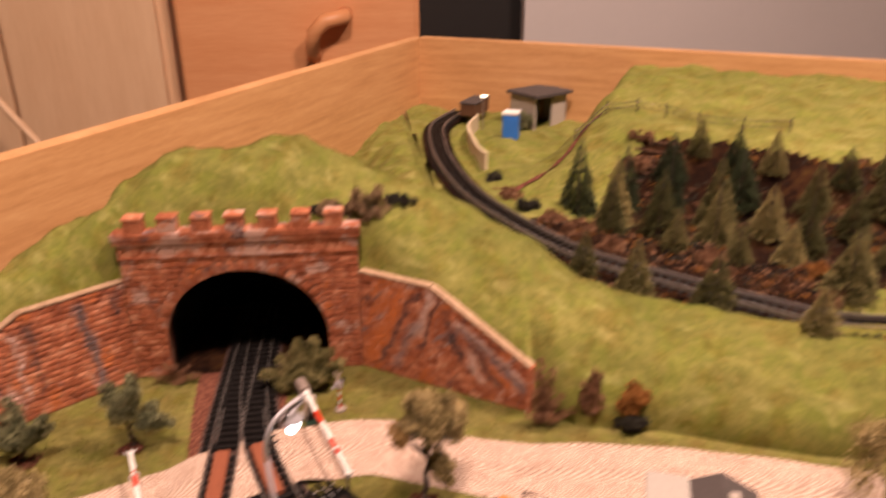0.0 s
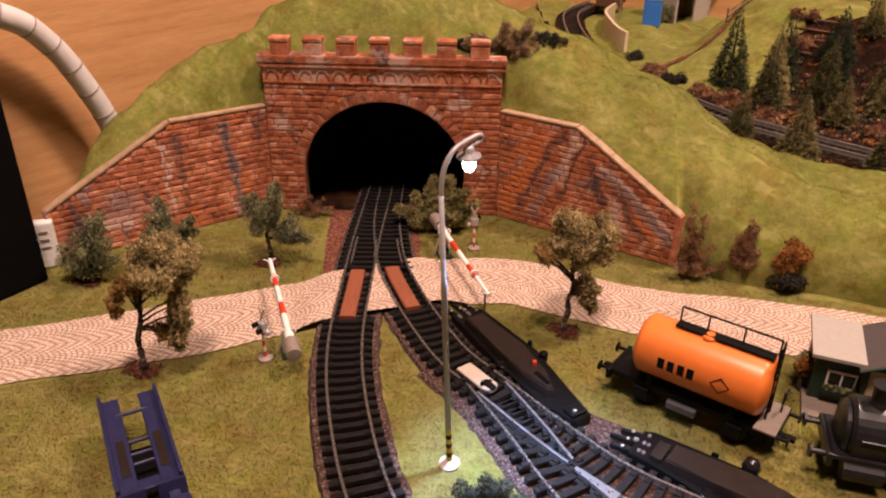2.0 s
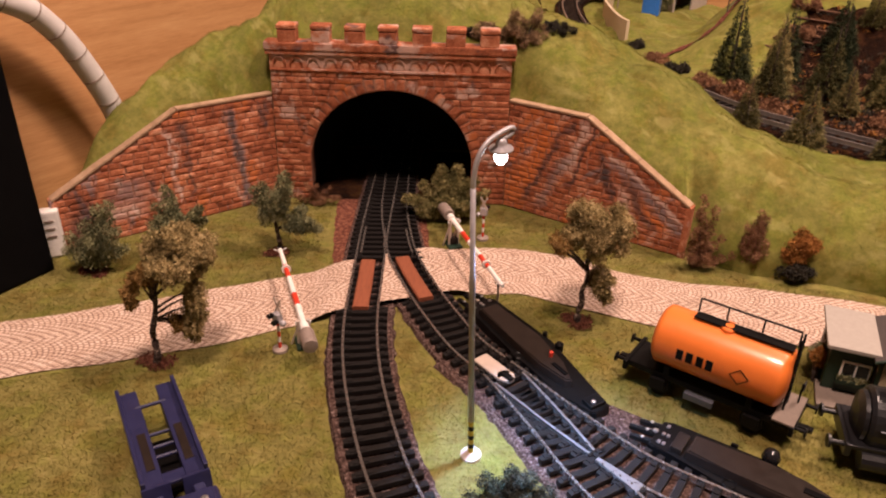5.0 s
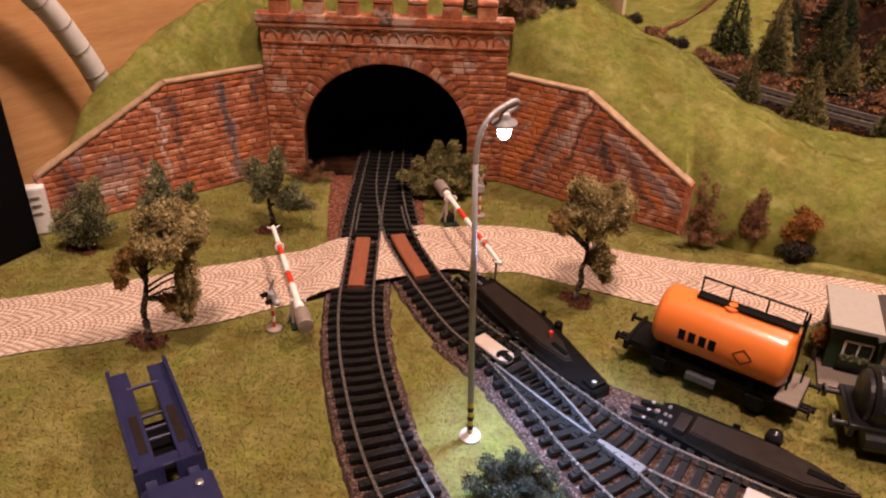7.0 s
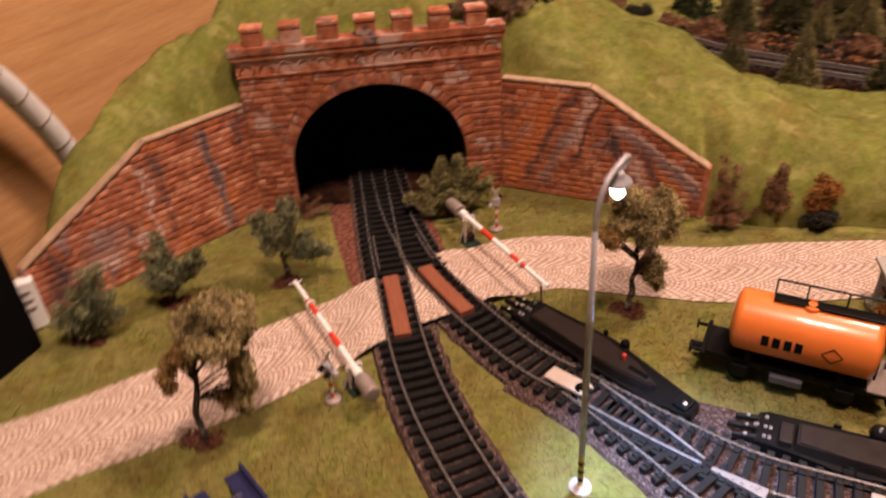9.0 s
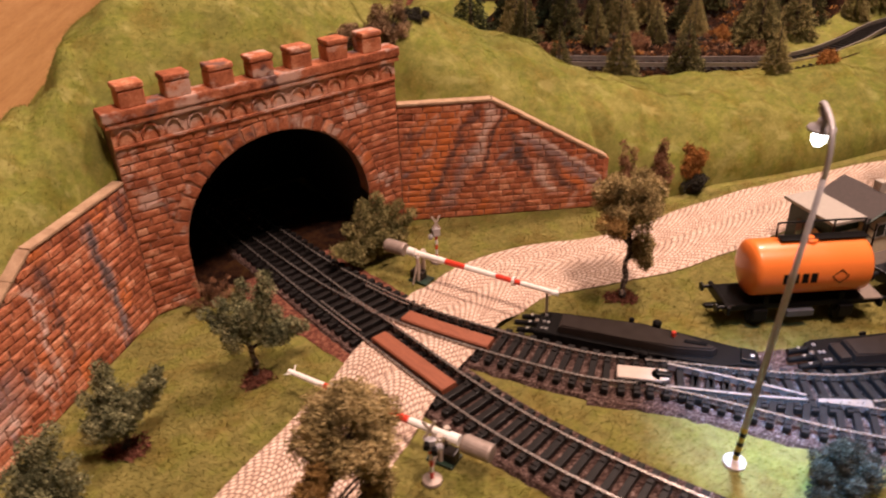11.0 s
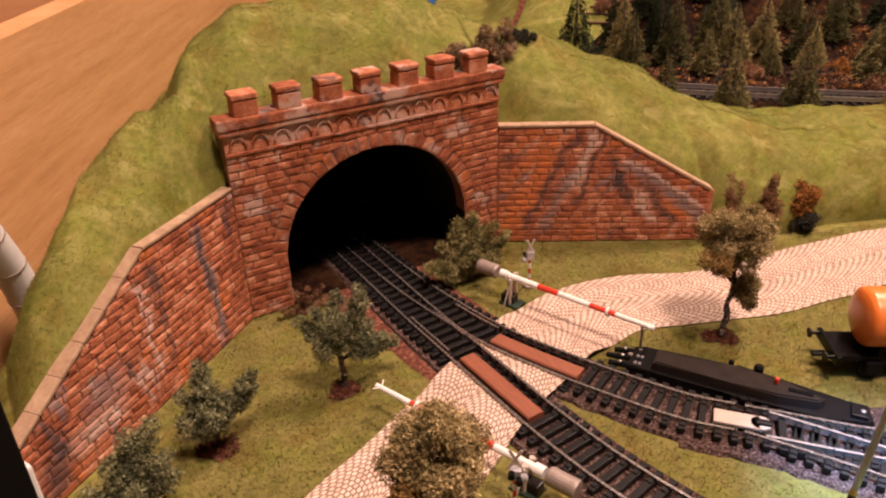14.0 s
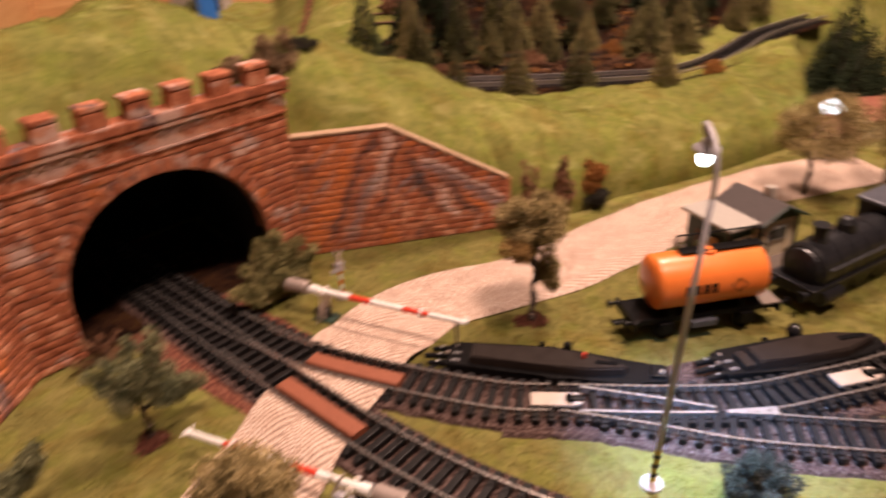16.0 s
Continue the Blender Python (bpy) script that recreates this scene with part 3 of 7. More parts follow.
FAR_TRACK = [(0.205, 1.060, 0.058), (0.172, 1.000, 0.057), (0.160, 0.945, 0.056), (0.158, 0.840, 0.055), (0.172, 0.722, 0.055), (0.200, 0.635, 0.055), (0.238, 0.560, 0.054),
             (0.270, 0.530, 0.052), (0.310, 0.498, 0.050), (0.350, 0.468, 0.048), (0.385, 0.447, 0.046), (0.430, 0.436, 0.045), (0.490, 0.436, 0.045), (0.560, 0.442, 0.045), (0.66, 0.430, 0.045)]
L_LEFT, L_RIGHT = spline(TRACK_LEFT, 0.004), spline(TRACK_RIGHT, 0.004)
L_A, L_B, L_ROAD, L_FAR = spline(LEG_A, 0.004), spline(LEG_B, 0.004), spline(ROAD, 0.004), spline(FAR_TRACK, 0.006)
PX0, PX1, PY = -0.0920, 0.0672, 0.5000   # the portal's front
WING_L, WING_R = (-0.2050, 0.4090), (0.1757, 0.4306)


def far_ground(x, y):
    """Height of the land behind the ridge: the far line's bench, the wooded slope and the meadow above it."""
    bench = np.interp(x, [0.1, 0.25, 0.35, 0.5], [0.053, 0.052, 0.045, 0.042])
    left = np.interp(y, [0.42, 0.50, 0.58, 0.66, 0.74, 0.80, 0.88, 0.95, 1.1], [0.66, 0.45, 0.36, 0.29, 0.225, 0.235, 0.30, 0.36, 0.43])
    wide = np.interp(y, [0.42, 0.58, 0.66, 0.74, 0.80, 0.88, 0.95], [0.30, 0.26, 0.20, 0.13, 0.11, 0.07, 0.05])
    rise = smooth(0, 1, (x - left) / wide)
    top = 0.112 + 0.02 * smooth(0.8, 1.0, y + 0.55 * (x - 0.3))
    knoll = np.exp(-((x - 0.2475) ** 2 + (y - 0.903) ** 2) / 0.034 ** 2)
    return bench + (top - bench) * rise + 0.0115 * knoll


def hill_front(x):
    return np.interp(x, [-0.30, -0.205, -0.0925, -0.0915, 0.0667, 0.0677, 0.1757, 0.21, 0.26, 0.30, 0.34, 0.42, 0.60],
                     [0.340, 0.414, 0.506, 0.512, 0.512, 0.506, 0.436, 0.412, 0.402, 0.385, 0.370, 0.350, 0.330])


def hill(x, y):
    """Height of the grassy hill over the tunnel and of the ridge that runs on from it."""
    yf = hill_front(x)
    lean = x - 0.4 * np.clip(y - 0.46, 0, 0.4) * smooth(0.05, -0.05, x)
    wall = np.interp(x, [-0.235, -0.207, -0.204, -0.144, -0.0925, -0.0915, 0.0667, 0.0677, 0.1165, 0.1745, 0.178, 0.2],
                     [0.0, 0.0, 0.033, 0.076, 0.076, 0.106, 0.106, 0.076, 0.076, 0.033, 0.0, 0.0])
    crest = np.interp(lean, [-0.27, -0.209, -0.203, -0.19, -0.172, -0.152, -0.142, -0.128, -0.104, -0.06, -0.02, 0.02, 0.06, 0.10, 0.125, 0.16, 0.20, 0.225, 0.25, 0.29, 0.33, 0.37, 0.45, 0.55],
                      [0.0, 0, 0.04, 0.069, 0.097, 0.110, 0.114, 0.134, 0.146, 0.151, 0.157, 0.153, 0.137, 0.125, 0.116, 0.100, 0.080, 0.067, 0.058, 0.053, 0.049, 0.047, 0.046, 0.045])
    yc = np.interp(x, [-0.25, -0.16, -0.1, 0.06, 0.12, 0.20, 0.25, 0.30, 0.36, 0.45, 0.6], [0.47, 0.505, 0.55, 0.565, 0.545, 0.520, 0.478, 0.455, 0.436, 0.420, 0.41])
    t = np.clip((y - yf) / np.maximum(yc - yf, 0.01), 0, 1)
    soft = np.interp(x, [-0.27, -0.235, -0.19, -0.144, -0.115, -0.08, 0.055, 0.09, 0.1165, 0.1745, 0.215], [0.0, 0.0, 0.042, 0.076, 0.082, 0.106, 0.106, 0.082, 0.076, 0.033, 0.0])
    wall = wall + (soft - wall) * smooth(0.0, 0.22, t)
    front = wall + (np.maximum(crest, wall) - wall) * np.sin(t * 1.5708) ** np.interp(x, [-0.12, -0.09, 0.13, 0.18, 0.24], [0.72, 0.85, 0.85, 0.62, 0.44])
    away = np.interp(x, [-0.2, 0.06, 0.15, 0.22], [0.22, 0.22, 0.10, 0.035])
    low = np.interp(x, [-0.2, 0.0, 0.14, 0.18], [0.0, 0.02, 0.045, 0.05])
    back = low + (np.maximum(crest, low) - low) * (1 - smooth(0, 1, (y - yc) / away))
    end = smooth(0.0, 0.045, 0.508 + 2.0 * (y - 0.364) - x)
    return np.where(y < yc, front, back) * end


def land(x, y):
    x, y = np.asarray(x, float), np.asarray(y, float)
    h = hill(x, y)
    g = far_ground(x, y) * smooth(0.06, 0.15, x + 0.1 * (y - 0.5))
    yc = np.interp(x, [0.12, 0.20, 0.25, 0.30, 0.36, 0.45, 0.6], [0.55, 0.53, 0.488, 0.463, 0.445, 0.43, 0.42])
    bumps = 0.004 * np.sin(x * 61 + 1.3 * np.sin(y * 43)) * np.sin(y * 57 + 0.7) + 0.0016 * np.sin(x * 173 + y * 91) * np.sin(y * 190 - x * 60)
    z = np.where(y > yc, np.maximum(h, g), h)
    fold = -0.100 - 0.58 * (y - 0.515)
    z = z - 0.0085 * np.exp(-((x - fold) / 0.0070) ** 2) * smooth(0.512, 0.530, y) * smooth(0.70, 0.60, y) * (z > 0.03)
    on_track = smooth(0.030, 0.014, near_line(x, y, L_FAR[::5]))
    track_z = np.interp(y, [0.45, 0.53, 0.7], [0.046, 0.052, 0.055]) - 0.002
    edge = smooth(0, 0.02, y - hill_front(x))
    z = z + bumps * edge * (1 - on_track) * (z > 0.01)
    return np.where((y > yc) & (x > 0.1), z * (1 - on_track) + track_z * on_track, z)


def land_at(x, y):
    return float(land(np.array([x]), np.array([y]))[0])


# ---- room and frame of the layout ----
def flat_panel(name, p, q, z0, z1, thick, mat, label, category, kind="structure", ease=0.0006):
    p, q = np.array(p), np.array(q)
    d = q - p
    ln = float(np.linalg.norm(d))
    bm = box((ln, thick, z1 - z0), (ln / 2, thick / 2, (z0 + z1) / 2), ease)
    ob = part(name, bm, mat, None, label, m=pose(p[0], p[1], 0, 0, 0, math.degrees(math.atan2(d[1], d[0]))))
    return tagged(ob, label, category, kind=kind)


near_end = CORNER - SIDE * 1.75
flat_panel("wall_side", near_end, CORNER + SIDE * 0.018, -0.03, 0.150, 0.018, M_OAK, "oak veneered board closing the layout's side", "panel")
flat_panel("wall_back", CORNER, CORNER + BACK * 1.4, -0.03, 0.152, 0.018, M_OAK, "oak veneered board closing the layout's back", "panel")
# shelf that carries the layout
c4 = [CORNER, CORNER + BACK * 1.4, CORNER + BACK * 1.4 - SIDE * 1.75, CORNER - SIDE * 1.75]
verts = [(p[0], p[1], z) for z in (-0.003, -0.04) for p in c4]
tagged(part("base_board", mesh_of("base_board", verts, [(0, 1, 2, 3), (7, 6, 5, 4), (0, 4, 5, 1), (1, 5, 6, 2), (2, 6, 7, 3), (3, 7, 4, 0)], M_OAK)),
       "wooden board under the model landscape", "board", kind="structure")
room = [((-2.2, -2.2), (-2.2, 3.2)), ((-2.2, 3.2), (3.2, 3.2)), ((3.2, 3.2), (3.2, -2.2)), ((3.2, -2.2), (-2.2, -2.2))]
for side, (p, q) in zip(("west", "north", "east", "south"), room):
    flat_panel("wall_" + side, p, q, -0.9, 1.8, 0.05, M_PINKWALL, "plain pale painted room wall", "wall")
tagged(part("ceiling", box((5.5, 5.5, 0.05), (0.5, 0.5, 1.83)), M_PINKWALL), "plain pale ceiling", "ceiling", kind="structure")
tagged(part("floor", box((5.5, 5.5, 0.05), (0.5, 0.5, -0.93)), M_DARKWALL), "dark wooden room floor", "floor", kind="structure")
tagged(part("partition", box((2.0, 0.04, 2.4), (1.42, 1.72, 0.4)), M_PINKWALL), "pale pinkish white wall behind the layout", "wall", kind="structure")
# added sheet, coloured dark in place of the gap's shade
tagged(part("backdrop", box((0.34, 0.04, 2.4), (0.28, 1.80, 0.4)), M_GAP_SHADE), "added dark sheet for the shade in the gap between cupboard and wall", "gap", kind="structure")
cupboard = thing("cupboard", pose(-0.645, 1.70, -0.5), "pale wooden cupboard with tall plain doors behind the board", "cupboard")
part("carcass", box((1.0, 0.25, 2.0), (-0.2, 0.16, 0.4), 0.004), M_CUPBOARD, cupboard)
for i in range(3):
    part("door", box((0.315, 0.02, 1.96), (-0.53 + 0.325 * i, 0.02, 0.4), 0.003), M_CUPBOARD, cupboard)
cabinet = thing("cabinet", pose(-0.07, 1.68, -0.5), "orange-brown wooden cabinet with a curved wooden handle", "cabinet")
part("carcass", box((0.52, 0.25, 2.0), (0.0, 0.16, 0.4), 0.004), M_DOOR, cabinet)
part("door", box((0.50, 0.02, 1.96), (0.0, 0.02, 0.4), 0.004), M_DOOR, cabinet)
part("handle", tube([(0.03, 0.01, 0.545), (0.03, -0.03, 0.565), (0.035, -0.04, 0.60), (0.06, -0.042, 0.625), (0.10, -0.035, 0.632), (0.10, 0.01, 0.632)], 0.016, 12), M_DOOR, cabinet, smooth=True)

batten = thing("batten", pose(0, 0, 0), "pale wooden batten leaning before the cupboard", "batten")
part("strip", rod((-0.745, 1.50, 0.190), (0.026, 1.42, -0.905), 0.0070, None, 10), M_CUPBOARD, batten)
cable = thing("cable", pose(0, 0, 0), "thin black cable hanging before the cupboard", "cable")
part("lead", tube([tuple(v) for v in spline([(-0.740, 1.46, 0.150), (-0.705, 1.45, 0.070), (-0.688, 1.45, 0.0), (-0.680, 1.45, -0.060), (-0.678, 1.45, -0.300), (-0.680, 1.45, -0.905)], 0.02)], 0.0032, 8), M_BLACK, cable)

# ---- ground ----
verts = [(p[0], p[1], -0.0004) for p in c4]
ground = part("ground", mesh_of("ground", verts, [(3, 2, 1, 0)], M_MAT))
tagged(ground, "yellowish green grass mat of the model landscape", "grass", kind="structure")


def terrain(name, x0, x1, y0, y1, step, keep, mat, label):
    xs, ys = np.arange(x0, x1 + step / 2, step), np.arange(y0, y1 + step / 2, step)
    gx, gy = np.meshgrid(xs, ys)
    front = hill_front(gx)
    gy2 = np.where((gy < front) & (gy > front - step), front, gy)
    z = land(gx, gy2)
    nx = len(xs)
    ok = is_far(gx, gy2, z)
    quads = ok[:-1, :-1] & ok[1:, :-1] & ok[:-1, 1:] & ok[1:, 1:] & keep(gx, gy2, z)[:-1, :-1]
    base = np.arange(gx.size).reshape(gx.shape)
    faces = np.stack([base[:-1, :-1][quads], base[:-1, 1:][quads], base[1:, 1:][quads], base[1:, :-1][quads]], 1)
    used = np.unique(faces)
    remap = np.full(gx.size, -1)
    remap[used] = np.arange(len(used))
    verts = np.stack([gx.ravel()[used], gy2.ravel()[used], z.ravel()[used]], 1)
    me = mesh_of(name, verts.tolist(), remap[faces].tolist(), mat, True)
    return tagged(part(name, me, mat), label, "terrain", kind="structure")


def inside(x, y):
    return ((x - CORNER[0]) * BACK[0] + (y - CORNER[1]) * BACK[1] > -0.004) & ((x - CORNER[0]) * SIDE[0] + (y - CORNER[1]) * SIDE[1] < 0.004)


def split_y(x):
    return np.interp(x, [0.12, 0.14, 0.20, 0.25, 0.30, 0.36, 0.45, 0.6], [1.2, 0.75, 0.545, 0.500, 0.473, 0.448, 0.425, 0.415])


def is_far(x, y, z):
    return inside(x, y) & (y > split_y(x) - 0.004) & (x > 0.11)


def green(x, y):
    return (y > 0.64 + 1.2 * np.maximum(0, x - 0.27) + 0.012 * np.sin(x * 90)) & (x < 0.46) | (x > 0.405 + 0.01 * np.sin(y * 200)) & (y < 0.482)


def hill_mesh():
    """The hill on a grid that follows the walls in front and the boards and the far bench behind."""
    xs = np.unique(np.r_[np.arange(-0.248, 0.661, 0.003), -0.206, -0.2045, -0.0925, -0.0915, 0.0667, 0.0677, 0.1745, 0.178])
    yf = hill_front(xs)
    yb = np.minimum(split_y(xs) + 0.002, CORNER[1] + 1.8174 * (xs - CORNER[0]))
    keep = yb > yf + 0.004
    xs, yf, yb = xs[keep], yf[keep], yb[keep]
    ts = np.linspace(0, 1, 110) ** 1.25
    gx = np.repeat(xs[:, None], len(ts), 1)
    gy = yf[:, None] + (yb - yf)[:, None] * ts
    gz = land(gx.ravel(), gy.ravel()).reshape(gx.shape)
    low = (xs > 0.177) | (xs < -0.206)
    gz[low, 0] = -0.0010
    gz = gz.ravel()
    n = len(ts)
    verts = np.stack([gx.ravel(), gy.ravel(), gz], 1).tolist()
    faces = [(i * n + j, i * n + n + j, i * n + n + j + 1, i * n + j + 1) for i in range(len(xs) - 1) for j in range(n - 1)]
    return mesh_of("hill", verts, faces, M_GRASS, True)


tagged(part("hill", hill_mesh()), "grassy rounded hill over the tunnel", "terrain", kind="structure")
terrain("valley", 0.10, 1.05, 0.40, 1.16, 0.006, lambda x, y, z: (z < 0.1025) & ~green(x, y), M_LITTER, "brown forest floor on the slope")
terrain("meadow", 0.10, 1.05, 0.40, 1.16, 0.006, lambda x, y, z: (z >= 0.1025) | green(x, y), M_GRASS, "light green meadow above the wood")

# ---- road and tracks ----
fine = spline(ROAD, 0.0007)
nrm = normals_of(fine)
s = np.r_[0, np.cumsum(np.linalg.norm(np.diff(fine, axis=0), axis=1))]
half = 0.0264 + 0.0010 * np.sin(s * 37) + 0.0005 * np.sin(s * 120)
NC = 85
cols = np.linspace(-1, 1, NC)
rx = fine[:, :1] + nrm[:, :1] * half[:, None] * cols
ry = fine[:, 1:] + nrm[:, 1:] * half[:, None] * cols
gap_l, gap_r = near_line(rx, ry, L_LEFT[::2]), near_line(rx, ry, L_RIGHT[::2])
rz = 0.0004 + 0.0044 * smooth(0.036, 0.015, np.minimum(gap_l, gap_r))
open_l = np.minimum(gap_l, gap_r) < 0.0081
verts = np.stack([rx.ravel(), ry.ravel(), rz.ravel()], 1).tolist()
faces = []
for i in range(len(fine) - 1):
    for j in range(NC - 1):
        if not (open_l[i, j] or open_l[i + 1, j + 1] or open_l[i + 1, j] or open_l[i, j + 1]):
            faces.append((i * NC + j, i * NC + j + 1, i * NC + j + NC + 1, i * NC + j + NC))
me = mesh_of("road", verts, faces, M_ROAD)
uvl = me.uv_layers.new(name="UVMap")
uvs = np.array([(s[i], half[i] * c + 0.03) for i in range(len(fine)) for c in cols])
loop = np.zeros(len(me.loops), int)
me.loops.foreach_get("vertex_index", loop)
uvl.data.foreach_set("uv", uvs[loop].ravel())
tagged(part("road", me, M_ROAD), "pinkish cobbled road with setts in arcs", "road", kind="structure")

GAUGE = 0.0172
RAIL_PROFILE = [(-0.00055, 0.0030), (0.00055, 0.0030), (0.0004, 0.0036), (0.00050, 0.0051), (0.00062, 0.0060), (-0.00062, 0.0060), (-0.00050, 0.0051), (-0.0004, 0.0036)]
SLEEPER = box((0.0275, 0.0030, 0.0026), (0, 0, 0.0018), 0.0003)
for sx in (-1, 1):
    for k in (-1, 1):
        box((0.0022, 0.0022, 0.0008), (sx * (GAUGE / 2 + k * 0.0022), 0, 0.0033), bm=SLEEPER)
bmesh.ops.recalc_face_normals(SLEEPER, faces=SLEEPER.faces)
ME_SLEEPER = bpy.data.meshes.new("sleeper")
SLEEPER.to_mesh(ME_SLEEPER)
SLEEPER.free()
ME_SLEEPER.materials.append(M_SLEEPER)
PLAIN = box((0.0275, 0.0030, 0.0020), (0, 0, 0.0012), 0.0003)
ME_PLAIN = bpy.data.meshes.new("sleeper")
PLAIN.to_mesh(ME_PLAIN)
PLAIN.free()
ME_PLAIN.materials.append(M_SLEEPER)


CHAIR = box((0.0022, 0.0022, 0.0008), (0, 0, 0))
ME_CHAIR = bpy.data.meshes.new("rail_chair")
CHAIR.to_mesh(ME_CHAIR)
CHAIR.free()
ME_CHAIR.materials.append(M_SLEEPER)


def rails_of(line, parent, sides=(-1, 1), first=0, last=None, mat=None):
    seg = line[first:last]
    for sd in sides:
        verts, faces = sweep(seg, [(sd * GAUGE / 2 + a, u) for a, u in RAIL_PROFILE])
        part("rail", mesh_of("rail", verts, faces, mat or M_RAIL), mat or M_RAIL, parent)


def sleepers_of(line, parent, pitch, skip=None):
    fine = spline(line[::3], pitch)
    nr = normals_of(fine)
    for p, n in zip(fine, nr):
        if skip is None or not skip(p):
            z = p[2] if len(p) > 2 else 0.0015
            if len(p) < 3 and near_line(np.array([p[0]]), np.array([p[1]]), L_ROAD)[0] < 0.0275:
                z = -0.0006
            part("sleeper", ME_PLAIN if len(p) > 2 else ME_SLEEPER, M_SLEEPER, parent, m=pose(p[0], p[1], z if len(p) < 3 else z, 0, 0, math.degrees(math.atan2(n[1], n[0]))))


def ballast_of(name, line, half, z, mat, parent, wob=0.0012):
    rng = np.random.default_rng(len(line))
    nr = normals_of(line)
    zz = line[:, 2] if line.shape[1] > 2 else np.zeros(len(line))
    verts, faces = [], []
    for i, (p, n) in enumerate(zip(line, nr)):
        for c in (-1, -0.93, -0.5, 0, 0.5, 0.93, 1):
            w = half * c + (rng.normal() * wob * 0.4 if abs(c) == 1 else 0)
            verts.append((p[0] + n[0] * w, p[1] + n[1] * w, zz[i] + (z if 0.6 < abs(c) < 1 else 0.0001 + z * 0.4 if abs(c) < 0.6 else -0.0003)))
    for i in range(len(line) - 1):
        for j in range(6):
            faces.append((i * 7 + j, i * 7 + j + 1, i * 7 + j + 8, i * 7 + j + 7))
    part(name, mesh_of(name, verts, faces, mat), mat, parent)


track_one = thing("railway_track", pose(0, 0, 0), "curved model track with black sleepers on brown ballast", "track")
ballast_of("ballast", L_LEFT, 0.0175, 0.0019, M_BALLAST, track_one)
rails_of(L_LEFT, track_one)
sleepers_of(L_LEFT, track_one, 0.0064, lambda p: p[1] > 0.405)
track_two = thing("railway_track", pose(0, 0, 0), "curved model track joining a turnout before the tunnel", "track")
ballast_of("ballast", L_RIGHT, 0.0170, 0.0015, M_BALLAST, track_two)
rails_of(L_RIGHT, track_two)
sleepers_of(L_RIGHT, track_two, 0.0064, lambda p: p[1] > 0.408)
# long sleepers under both lines where they draw together
ME_LONG = bpy.data.meshes.new("long_sleeper")
LONG = box((1.0, 0.0030, 0.0026), (0, 0, 0.0018), 0.0003)
LONG.to_mesh(ME_LONG)
LONG.free()
ME_LONG.materials.append(M_SLEEPER)
ys_l, ys_r = L_LEFT[::-1], L_RIGHT[::-1]
for k in range(31):
    y = 0.4095 + 0.0064 * k
    x0, x1 = float(np.interp(y, ys_l[:, 1], ys_l[:, 0])) - 0.0142, float(np.interp(y, ys_r[:, 1], ys_r[:, 0])) + 0.0142
    part("long_sleeper", ME_LONG, M_SLEEPER, track_two, m=pose((x0 + x1) / 2, y, 0.0015, 0, 0, 3.0) @ Matrix.Diagonal((x1 - x0, 1, 1, 1)))
    for x in (x0 + 0.0056, x1 - 0.0056):
        for sd in (-0.0022, 0.0022):
            part("rail_chair", ME_CHAIR, M_SLEEPER, track_two, m=pose(x + sd, y, 0.0048))
for line, sd in ((L_LEFT, 1), (L_RIGHT, -1)):
    near = np.array([p for p in line if 0.4090 < p[1] < 0.4480])
    verts, faces = sweep(near, [(sd * (GAUGE / 2 - 0.0026) + a, u) for a, u in RAIL_PROFILE])
    part("check_rail", mesh_of("check_rail", verts, faces, M_RAIL), M_RAIL, track_two)
turnout = thing("turnout", pose(0, 0, 0), "curved turnout with bright switch blades on gravel", "turnout")
ballast_of("ballast", L_A, 0.0200, 0.0013, M_BALLAST, turnout)
ballast_of("ballast", L_B, 0.0185, 0.0011, M_BALLAST, turnout)
ballast_of("gravel", spline([(0.0940, 0.2830), (0.1050, 0.2760), (0.1180, 0.2680), (0.1300, 0.2590)], 0.003), 0.0090, 0.0009, M_BALLAST, turnout)
rails_of(L_A, turnout, (-1,), 5)
rails_of(L_B, turnout, (1,), 5)
INNER_A, INNER_B = L_A + normals_of(L_A) * GAUGE / 2, L_B - normals_of(L_B) * GAUGE / 2
GAPS = np.linalg.norm(INNER_A[:, None] - INNER_B[None], axis=2)
CROSS_A, CROSS_B = np.unravel_index(np.argmin(GAPS), GAPS.shape)
rails_of(L_A, turnout, (1,), 8, CROSS_A - 1, M_FROG)
rails_of(L_A, turnout, (1,), CROSS_A + 4)
rails_of(L_B, turnout, (-1,), 8, CROSS_B - 1, M_FROG)
rails_of(L_B, turnout, (-1,), CROSS_B + 4)
sleepers_of(L_A, turnout, 0.0064, lambda p: p[1] > 0.303)
sleepers_of(L_B, turnout, 0.0064, lambda p: p[1] > 0.285)
